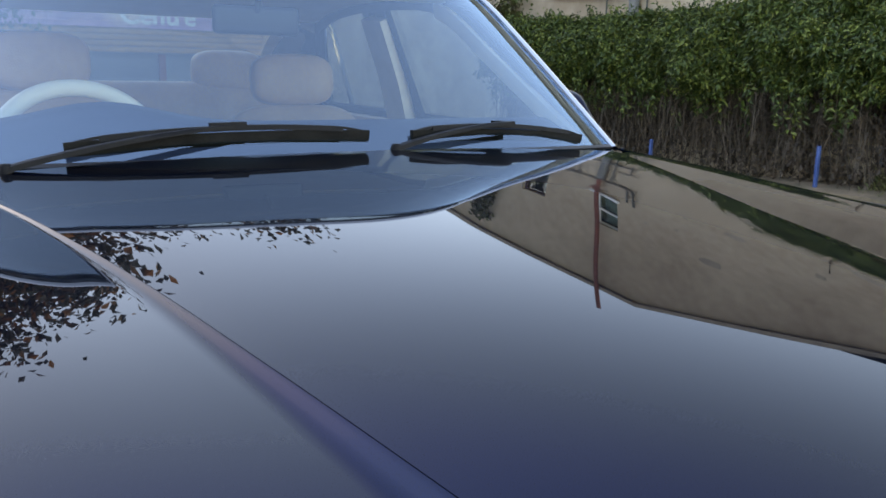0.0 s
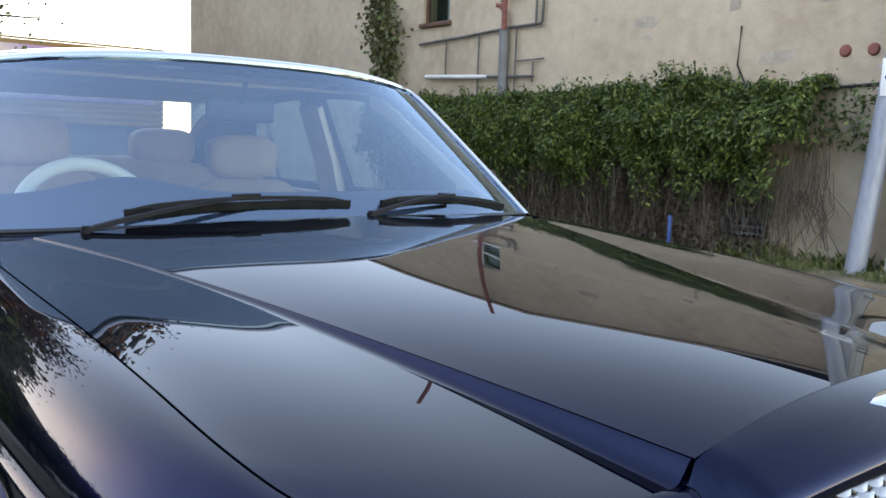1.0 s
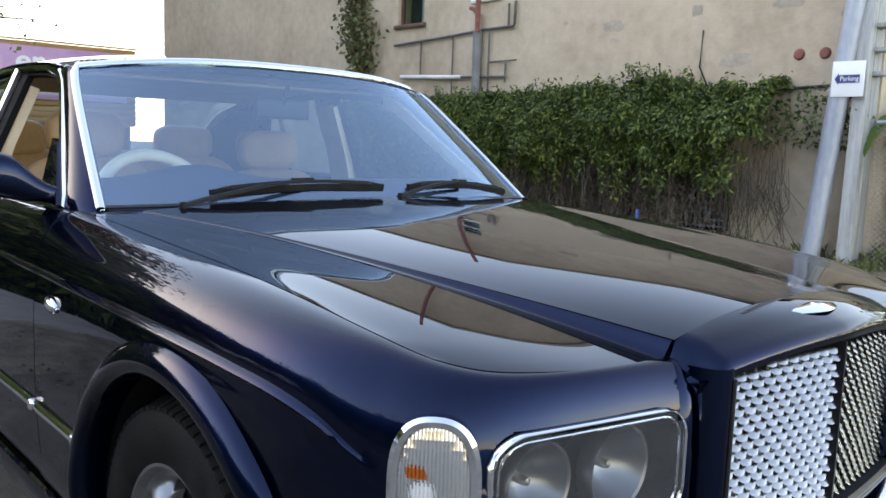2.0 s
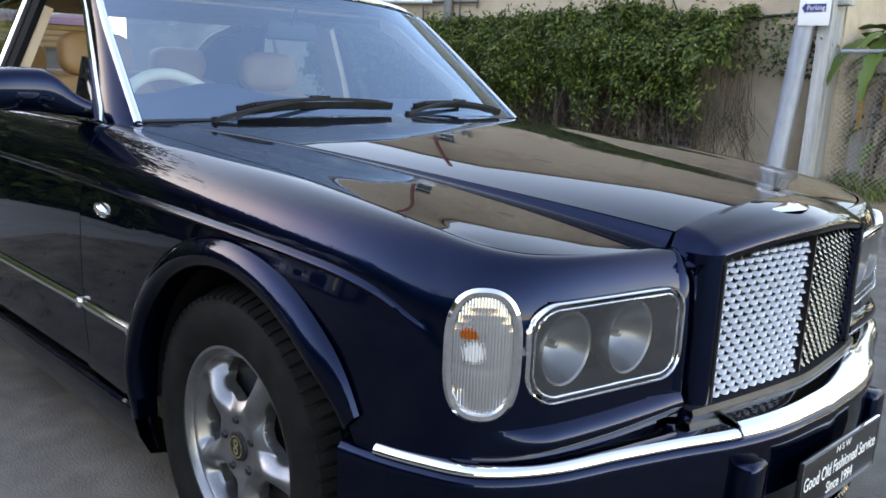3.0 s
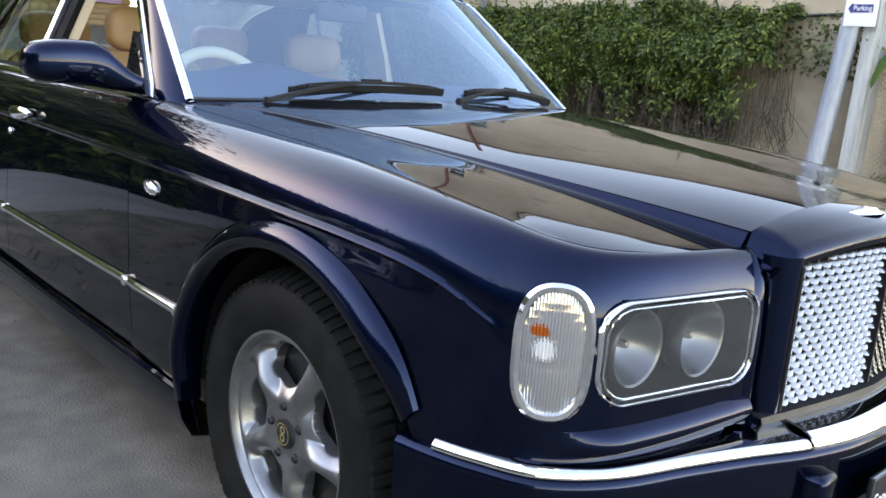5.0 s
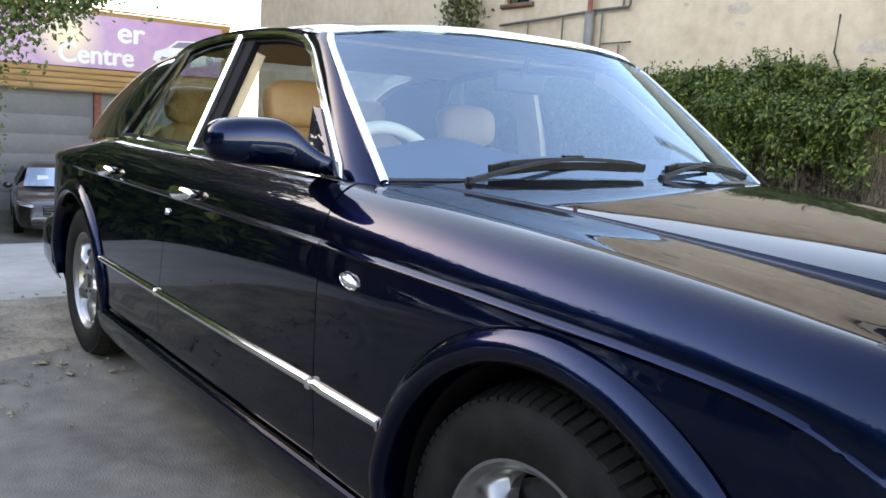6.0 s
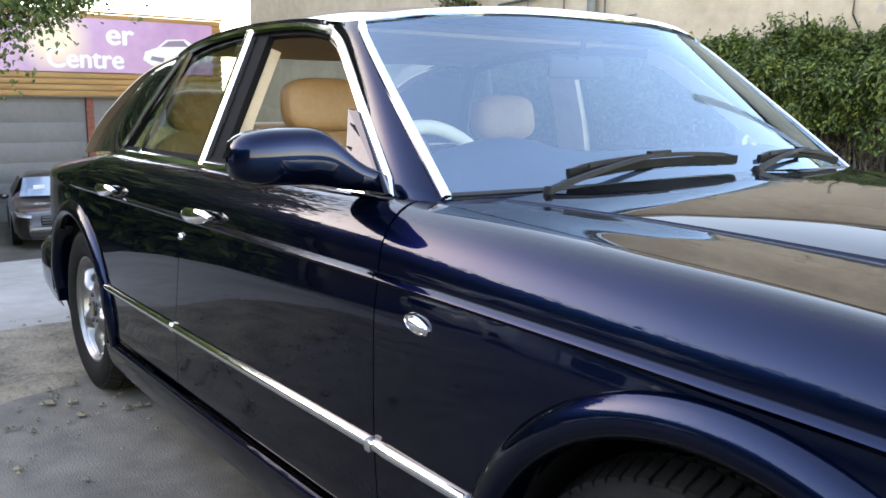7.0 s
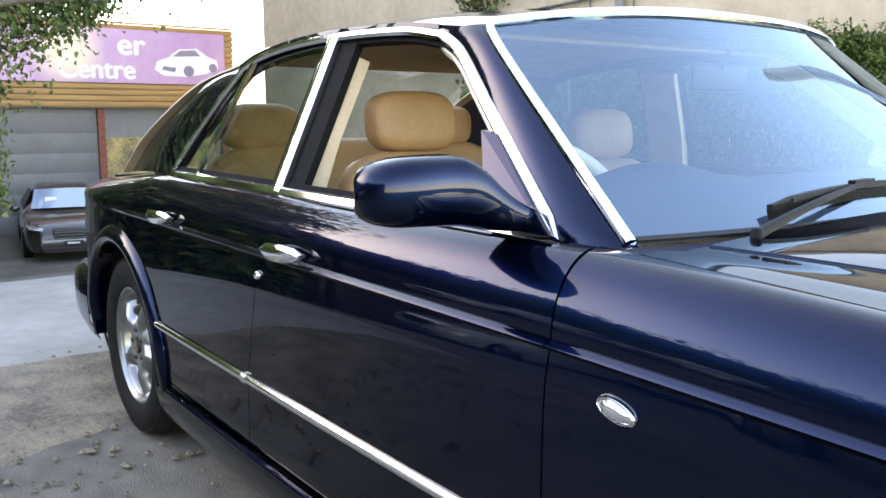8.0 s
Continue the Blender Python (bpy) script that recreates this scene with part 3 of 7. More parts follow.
        return rounded(abs(c[1]) - HEAD_Y, c[2] - HEAD_Z, HEAD_W, HEAD_H, HEAD_R) < 0.002

    pane = shell("lens", v, grid_faces(gu, gw, keep=inside), LAMP_GLASS, lamp, "clear glass lens", thick=0.0)
    pane.visible_shadow = False

    # upright oval side lamp wrapped round the corner
    def wrap(u, w, lift):
        """u along the plan line of the wing, w up."""
        s = IND_U + u
        a, b = WING_FOOT(s - 0.004), WING_FOOT(s + 0.004)
        p = WING_FOOT(s)
        n2 = np.array([b[1] - a[1], -(b[0] - a[0])])
        n2 = n2 / np.linalg.norm(n2)
        n2 = n2 if n2[0] > 0 else -n2
        return Vector((p[0] + n2[0] * lift, sd * (p[1] + n2[1] * lift), IND_Z + w))

    us = [k / 400 for k in range(401)]
    IND_U = min(us, key=lambda u: abs(WING_FOOT(u)[0] - 0.692) + abs(WING_FOOT(u)[1] - 0.843))
    span = 0.062 / 2.15
    rp = ring_points(1.0, 1.0, 1.0, 10)
    oval_pts = [(math.copysign(abs(c) ** 0.8, c), math.copysign(abs(s) ** 0.62, s)) for c, s in [(math.cos(2 * math.pi * k / 48), math.sin(2 * math.pi * k / 48)) for k in range(48)]]
    path = [wrap(span * c, IND_H * s, 0.004) for c, s in oval_pts]
    mid_out = wrap(0, 0, 0.1) - wrap(0, 0, 0)
    v, f = tube(path, [(-0.008, -0.012), (0.010, -0.012), (0.011, 0.006), (0.005, 0.012), (-0.003, 0.011), (-0.007, 0.004)], closed=True, up=mid_out)
    ind = solid("side_lamp", v, f, CHROME, saloon, "upright oval side lamp in a chrome bezel")
    gu, gw = 127, 46

    def lens_point(i, j, lift=0.0):
        """Fluted glass: upright ribs, crossed by prisms in the upper half, with a curved groove below the middle."""
        a, b = -1 + 2 * i / (gu - 1), -1 + 2 * j / (gw - 1)
        rib = 0.0024 * abs(math.sin(i * math.pi / 6)) + (0.0005 * abs(math.sin(j * math.pi / 3)) if b > 0.30 else 0.0)
        groove = 0.0018 * math.exp(-((b + 0.20 - 0.10 * a * a) / 0.03) ** 2)
        dome = 0.012 * (1 - min(1, a * a + b * b * 0.8) ** 2)
        return wrap(span * a, IND_H * b, 0.004 + dome - groove + rib + lift)

    def keep_oval(i, j):
        a, b = -1 + 2 * (i + 0.5) / (gu - 1), -1 + 2 * (j + 0.5) / (gw - 1)
        return abs(a) ** 2.5 + abs(b) ** 3.2 < 1.0

    def keep_amber(i, j):
        a, b = -1 + 2 * (i + 0.5) / (gu - 1), -1 + 2 * (j + 0.5) / (gw - 1)
        return ((a + 0.42) / 0.30) ** 4 + ((b - 0.36) / 0.10) ** 2 < 1.0 - 0.5 * abs(math.sin(i * math.pi / 6 + j))

    # outline of a bright patch painted on the lens as its reflected highlight
    def keep_bright(i, j):
        a, b = -1 + 2 * (i + 0.5) / (gu - 1), -1 + 2 * (j + 0.5) / (gw - 1)
        return ((a + 0.25) / 0.42) ** 2 + ((b - 0.08) / 0.20) ** 2 < 1.0 - 0.6 * abs(math.sin(i * math.pi / 6 + 0.5 * j))

    for name, keep, lift, material, label in (("ribbed_lens", keep_oval, 0.0, LENS_RIB, "ribbed clear lens"), ("amber_flute", keep_amber, 0.0005, LENS_AMBER, "amber bulb showing through the flutes"), ("highlight_patch", keep_bright, 0.0007, LENS_SPOT, "")):
        solid(name, [lens_point(i, j, lift) for i in range(gu) for j in range(gw)], grid_faces(gu, gw, keep=keep), material, ind, label, sharp=60)

# ---- bumper ----
BUMP = curve3((0.447, 0.950, 0), (0.52, 0.934, 0), (0.60, 0.908, 0), (0.70, 0.858, 0), (0.775, 0.75, 0), (0.825, 0.59, 0), (0.868, 0.46, 0), (0.914, 0.335, 0), (0.945, 0.20, 0), (0.958, 0.0, 0))
bcols = [BUMP(k / 60) for k in range(61)]
full = [(p[0], -p[1]) for p in bcols] + [(p[0], p[1]) for p in bcols[-2::-1]]
RISE = 0.022


def bumper_surface(section, step=True):
    v = []
    for k, (x, y) in enumerate(full):
        a, b = full[max(k - 1, 0)], full[min(k + 1, len(full) - 1)]
        tx, ty = b[0] - a[0], b[1] - a[1]
        ln = math.hypot(tx, ty)
        nx, ny = ty / ln, -tx / ln
        for o, z in section:
            v.append((x + nx * o, y + ny * o, z + RISE))
    return v


for sd in (-1, 1):
    v = []
    us = np.linspace(1.02 * corner_u, 0.985, 44)
    for k, u in enumerate(us):
        p, q = WING_FOOT(u), WING_FOOT(u + 0.004)
        n2 = Vector((q[1] - p[1], -(q[0] - p[0]), 0)).normalized()
        n2 = n2 if n2.x > 0 else -n2
        grow = smooth01(k / 14)
        for o, z in ((-0.008, 0.654), (0.005, 0.647), (0.014, 0.638), (0.020, 0.626), (0.020, 0.614), (0.014, 0.604), (-0.04, 0.599)):
            w = o * grow if o > 0 else o
            v.append((p[0] + n2.x * w, sd * (p[1] + n2.y * w), z - 0.008 - 0.012 * (1 - k / 43)))
    inner = v[-7:]
    for shift in (0.015, 0.030, 0.045):
        v += [(x + 0.10 * shift, y - sd * shift, z) for x, y, z in inner]
    w = []
    for u in np.linspace(0.86 * corner_u, 0.985, 40):
        p, q = WING_FOOT(u), WING_FOOT(u + 0.004)
        n2 = Vector((q[1] - p[1], -(q[0] - p[0]), 0)).normalized()
        n2 = n2 if n2.x > 0 else -n2
        w += [(p[0] + n2.x * o, sd * (p[1] + n2.y * o), z) for o, z in ((-0.010, 0.67), (-0.006, 0.60), (-0.006, 0.54))]
    shell("lower_wing", w, grid_faces(40, 3), PAINT, saloon, heart=(0.3, 0, 0.6))
    shell("lamp_panel_lip", v, grid_faces(47, 7), PAINT, saloon, heart=(0.3, 0, 0.6))
sec = [(-0.12, 0.538), (-0.05, 0.536), (-0.012, 0.533), (0.002, 0.530), (0.010, 0.522), (0.0125, 0.512), (0.011, 0.500), (0.0105, 0.47), (0.008, 0.40), (-0.002, 0.345), (-0.02, 0.31), (-0.03, 0.302)]
v = bumper_surface(sec)
bumper = shell("front_bumper", v, grid_faces(len(full), len(sec)), PAINT, saloon, "blue front bumper with chrome top strip", heart=(0.3, 0, 0.45))
sec = [(-0.125, 0.560), (-0.075, 0.557), (-0.045, 0.551), (-0.034, 0.549), (-0.007, 0.5483), (-0.002, 0.546), (0.003, 0.543), (0.007, 0.538), (0.0075, 0.532), (0.001, 0.528), (-0.006, 0.526)]
v = bumper_surface(sec)
m = len(sec)
for sd in (-1, 1):
    run = [k for k, (x, y) in enumerate(full) if x > 0.505 and y * sd > 0.20]
    shell("chrome_strip", v[run[0] * m:(run[-1] + 1) * m], grid_faces(len(run), m), CHROME, bumper, "chrome strip along the bumper top", heart=(0.3, 0, 0.45))
sec = [(-0.11, 0.564), (-0.06, 0.5635), (-0.026, 0.562), (-0.008, 0.558), (0.004, 0.551), (0.011, 0.543), (0.012, 0.534), (0.008, 0.528), (0.001, 0.525)]
m = len(sec)
v = bumper_surface(sec)
mid = [k for k, (x, y) in enumerate(full) if abs(y) < 0.34]
shell("chrome_centre", v[mid[0] * m:(mid[-1] + 1) * m], grid_faces(len(mid), m), CHROME, bumper, "wide chrome step below the grille", heart=(0.3, 0, 0.45))
sec = [(-0.03, 0.302), (-0.10, 0.296), (-0.10, 0.235), (-0.03, 0.225), (-0.01, 0.222), (-0.004, 0.212), (-0.02, 0.195), (-0.08, 0.19)]
v = bumper_surface(sec)
inner = [k for k, (x, y) in enumerate(full) if x > 0.52]
m = len(sec)
shell("lower_intake", v[inner[0] * m:(inner[-1] + 1) * m], grid_faces(len(inner), m), BLACK, bumper, "dark air intake under the bumper", heart=(0.2, 0, 0.45))
low = [(x, y) for x, y in full if x > 0.70]
v, f = tube([(x - 0.012, y, 0.246 + RISE - 0.020 * (1 - smooth01((x - 0.70) / 0.06))) for x, y in low], [(-0.022, -0.016), (0.004, -0.018), (0.014, -0.008), (0.015, 0.002), (0.009, 0.010), (-0.022, 0.012)])
solid("intake_lip", v, f, PAINT, bumper)
for sd in (-1, 1):
    for fy in (0.62, 0.22):
        fx = min(low, key=lambda p: abs(p[1] - fy))[0]
        part("intake_fin", box_bm(fx - 0.075, sd * fy - 0.006, 0.25 + RISE, fx - 0.012, sd * fy + 0.006, 0.303 + RISE, 0.004), PAINT, bumper)
for sd in (-1, 1):
    bm = box_bm(0.900, sd * 0.31 - 0.036, 0.345, 0.962, sd * 0.31 + 0.036, 0.508, 0.016, 3)
    part("bumper_overrider", bm, PAINT, bumper)
    # lower valance between bumper and lamp panel
    v, f = lathe([(0.0, 0.006), (0.010, 0.006), (0.012, 0.0)], 16, "x", (0.774, sd * 0.772, 0.433))
    solid("parking_sensor", v, f, PAINT, bumper)
plate = part("show_plate", box_bm(0.986, -0.205, 0.362, 0.996, 0.205, 0.487, 0.004), BLACK, saloon, "black show plate with white lettering")
v, f = tube([(0.996, s * 0.203, z) for s, z in ((-1, 0.364), (1, 0.364), (1, 0.485), (-1, 0.485))], [(-0.003, -0.003), (0.003, -0.003), (0.003, 0.002), (-0.003, 0.002)], closed=True, up=(1, 0, 0))
solid("plate_frame", v, f, CHROME, plate, smooth=False)


def lettering(text, size, material, m, parent=None, name="lettering", width=None, depth=0.0006, bold=0.0):
    cu = bpy.data.curves.new(name, "FONT")
    cu.body, cu.size, cu.align_x, cu.align_y, cu.extrude = text, size, "CENTER", "CENTER", depth
    cu.materials.append(material)
    ob = new(name, cu)
    bpy.context.view_layer.update()
    me = bpy.data.meshes.new_from_object(ob)
    bpy.data.objects.remove(ob)
    if width:
        w = max(v.co.x for v in me.vertices) - min(v.co.x for v in me.vertices)
        for q in me.vertices:
            q.co.x *= width / w
    if bold:
        bm, one = bmesh.new(), me.copy()
        for k, (dx, dy) in enumerate(((0, 0), (bold, 0), (-bold, 0), (0, bold * 0.6), (0, -bold * 0.6))):
            for q, src in zip(one.vertices, me.vertices):
                q.co = src.co + Vector((dx, dy, 0.0004 * k))
            bm.from_mesh(one)
        bm.to_mesh(me)
        bm.free()
        bpy.data.meshes.remove(one)
    ob = new(name, me)
    if parent:
        ob.parent = parent
    ob.matrix_world = m
    return ob


FACE_FRONT = Matrix(((0, 0, 1, 0), (1, 0, 0, 0), (0, 1, 0, 0), (0, 0, 0, 1)))
for text, z, size, wd in (("N S W", 0.470, 0.021, 0.075), ("Good Old Fashioned Service", 0.431, 0.044, 0.38), ("Since 1994", 0.390, 0.038, 0.14)):
    lettering(text, size, WHITE, Matrix.Translation((0.9975, 0, z)) @ FACE_FRONT, plate, width=wd)

# ---- wheels ----


def wheel_at(x, sd):
    w = new("wheel")
    w.parent = saloon
    w.location = (x + (0.006 if x == 0 else 0.0), sd * (0.815 if x == 0 else 0.80), HUB_Z + (0.012 if x == 0 else 0.0))
    if x == 0:
        w.scale = (1.03, 1, 1.03)
    o = sd
    half = 0.1275
    prof = [(0.222, -0.100), (0.238, -0.116), (0.275, -0.128), (0.312, -0.124), (0.332, -0.113), (0.342, -0.098), (0.346, -0.08), (0.349, -0.03), (0.349, 0.03), (0.346, 0.08), (0.342, 0.098), (0.332, 0.113), (0.330, 0.1155), (0.312, 0.124), (0.300, 0.1275), (0.275, 0.128), (0.252, 0.1205), (0.238, 0.116), (0.222, 0.100)]
    v, f = lathe(prof, 96, "y")
    tyre = solid("tyre", v, f, RUBBER, w, "black tyre with a ribbed tread")
    # tread blocks at the shoulders and ribs across
    tv, tf = [], []
    nb = 74
    for k in range(nb):
        a0, a1 = 2 * math.pi * k / nb, 2 * math.pi * (k + 0.72) / nb
        for y0, y1, r0, r1, sk in ((0.060, 0.112, 0.3565, 0.338, 0.012), (-0.112, -0.060, 0.338, 0.3565, 0.012), (0.014, 0.050, 0.3595, 0.3585, 0.02), (-0.050, -0.014, 0.3585, 0.3595, -0.02)):
            b = len(tv)
            for rr in (-0.008, 0.0055):
                for aa, yy, r in ((a0, y0, r0), (a1, y0, r0), (a1 + sk, y1, r1), (a0 + sk, y1, r1)):
                    q = r + rr - 0.002
                    tv.append((q * math.cos(aa), yy, q * math.sin(aa)))
            tf += [(b + 4, b + 5, b + 6, b + 7), (b, b + 1, b + 5, b + 4), (b + 1, b + 2, b + 6, b + 5), (b + 2, b + 3, b + 7, b + 6), (b + 3, b, b + 4, b + 7)]
    tagged(solid("tread", tv, tf, RUBBER, tyre, smooth=False), kind="stuff")
    # rim barrel and lip
    prof = [(0.208, -0.1), (0.200, -0.09), (0.190, -0.04), (0.192, o * 0.0), (0.200, 0.06), (0.206, 0.085), (0.214, 0.100), (0.222, 0.108), (0.229, 0.108), (0.230, 0.102), (0.222, 0.098)]
    prof = [(r * 1.005, o * h) for r, h in prof]
    v, f = lathe(prof, 72, "y")
    rim = solid("rim", v, f, ALLOY, w, "five-spoke silver alloy rim")
    # five rounded arms with wide windows between them
    nth, nrad, r0, r1 = (360, 56, 0.028, 0.214) if sd < 0 else (150, 24, 0.028, 0.214)

    def arm(i, j):
        th, r = 2 * math.pi * i / nth, r0 + (r1 - r0) * j / (nrad - 1)
        rel = ((th / (2 * math.pi) * 5 + 0.5) % 1 - 0.5) * 2 * math.pi / 5
        return th, r, abs(rel), 0.027 + 0.013 * smooth01((r - 0.15) / 0.07)

    def window(th, r, rel, hw):
        """Below one inside the opening between two arms; also the scale that brings a point to its edge."""
        gap, wide = (math.pi / 5 - rel) * r, max(0.004, math.pi / 5 * r - hw)
        w = (gap / wide) ** 2.4 + (abs(r - 0.148) / 0.048) ** 2.4
        return w, max(w, 1e-4) ** (-1 / 2.4)

    verts, inner = [], []
    for i in range(nth):
        for j in range(nrad):
            th, r, rel, hw = arm(i, j)
            lat = rel * r
            crown = 0.106 - 0.016 * smooth01((r - 0.12) / 0.09) - 0.034 * min(1.0, (lat / (hw * 1.15)) ** 2)
            hub = 0.092 + 0.004 * smooth01((r - 0.05) / 0.03)
            ring = 0.092
            h = hub + (crown - hub) * smooth01((r - 0.070) / 0.05)
            h = h + (ring - h) * smooth01((r - 0.190) / 0.020)
            inside, grow = window(th, r, rel, hw)
            inner.append(inside < 1)
            if inside < 1:
                side = 1 if ((th / (2 * math.pi) * 5 + 0.5) % 1 - 0.5) >= 0 else -1
                k2 = min(grow, 3.0)
                gap, r = (math.pi / 5 - rel) * r * k2, 0.148 + (r - 0.148) * k2
                th += side * (rel - (math.pi / 5 - gap / r)) * -1
            verts.append((r * math.cos(th + radians(64)), o * h, r * math.sin(th + radians(64))))
    f = []
    for i in range(nth):
        k = (i + 1) % nth
        for j in range(nrad - 1):
            if inner[i * nrad + j] and inner[k * nrad + j] and inner[k * nrad + j + 1] and inner[i * nrad + j + 1]:
                continue
            q = (i * nrad + j, k * nrad + j, k * nrad + j + 1, i * nrad + j + 1)
            f.append(q if sd > 0 else q[::-1])
    # straight walls behind the front faces give the arms their depth
    edges = set((q[k], q[(k + 1) % 4]) for q in f for k in range(4))
    back = len(verts)
    verts += [(p[0], p[1] - o * 0.026, p[2]) for p in verts]
    f += [(b, a, a + back, b + back) for a, b in edges if (b, a) not in edges and a != b]
    solid("spokes", verts, f, ALLOY, rim, sharp=45)
    v, f = lathe([(0.0, o * 0.100), (0.028, o * 0.100), (0.033, o * 0.098), (0.036, o * 0.090), (0.036, o * 0.05)], 28, "y")
    cap = solid("hub_cap", v, f, BLACK, rim, "dark cap with a pale gold emblem")
    gold = mat("pale_gold", (0.45, 0.38, 0.16), 0.35, 0.6)
    for dz in (0.009, -0.009):
        v, f = lathe([(0.005, o * 0.1015), (0.0095, o * 0.1015)], 18, "y", (0, 0, dz))
        solid("emblem", v, f, gold, rim)
    v, f = lathe([(0.023, o * 0.1015), (0.0255, o * 0.1015)], 28, "y")
    solid("emblem_ring", v, f, gold, rim)
    for k in range(5):
        a = 2 * math.pi * (k + 0.5) / 5 + radians(64)
        v, f = lathe([(0.0, o * 0.101), (0.007, o * 0.100), (0.0110, o * 0.095), (0.0120, o * 0.05)], 12, "y", (0.061 * math.cos(a), 0, 0.061 * math.sin(a)))
        solid("wheel_nut", v, f, BLACK, rim)
    # brake disc and dark back
    v, f = lathe([(0.0, o * 0.034), (0.182, o * 0.034), (0.185, o * 0.024), (0.185, o * -0.03)], 40, "y")
    solid("brake_disc", v, f, noisy(mat("brake_steel", (0.12, 0.12, 0.12), 0.4, 0.8), (0.03, 0.03, 0.03), (0.06, 0.056, 0.055), 40), w)
    return w


for x in (WHEEL_F, WHEEL_R):
    for sd in (-1, 1):
        wheel_at(x, sd)

# ---- cabin ----
ROOF_Z = spl((-2.85, 1.462), (-2.6, 1.505), (-2.3, 1.532), (-1.95, 1.542), (-1.65, 1.540), (-1.4, 1.528), (-1.2, 1.502), (-1.08, 1.482))
RAIL = curve3((-1.25, 0.697, 1.443), (-1.36, 0.693, 1.455), (-1.55, 0.682, 1.475), (-1.9, 0.676, 1.484), (-2.15, 0.682, 1.473), (-2.38, 0.69, 1.446), (-2.5, 0.698, 1.413))
SCREEN_SIDE = curve3((-0.72, 0.80, 1.047), (-0.90, 0.768, 1.19), (-1.08, 0.733, 1.33), (-1.195, 0.705, 1.42), (-1.228, 0.685, 1.448))
DLO_FRONT = curve3((-0.84, 0.853, 1.053), (-1.02, 0.797, 1.187), (-1.19, 0.742, 1.316), (-1.30, 0.708, 1.40), (-1.385, 0.69, 1.437))
DLO_TOP = curve3((-1.385, 0.69, 1.437), (-1.55, 0.678, 1.460), (-1.9, 0.674, 1.468), (-2.15, 0.68, 1.458), (-2.35, 0.69, 1.433), (-2.455, 0.698, 1.406))
DLO_REAR = curve3((-2.455, 0.698, 1.406), (-2.55, 0.74, 1.31), (-2.66, 0.80, 1.175), (-2.745, 0.853, 1.049))


def roof_mesh():
    v = []
    nu, ns = 40, 33
    for i in range(nu):
        u = i / (nu - 1)
        e = RAIL(u)
        front = 0.13 * (1 - u) ** 6
        back = -0.31 * smooth01((u - 0.6) / 0.4)
        for j in range(ns):
            s = -1 + 2 * j / (ns - 1)
            q = 1 - abs(s) ** 2.4
            x = e[0] + (1 - abs(s) ** 6) * front + (1 - abs(s) ** 6) * back
            v.append((x, s * e[1], e[2] + (ROOF_Z(x) - e[2]) * (1 - abs(s) ** 3.0)))
    return v, grid_faces(nu, ns)


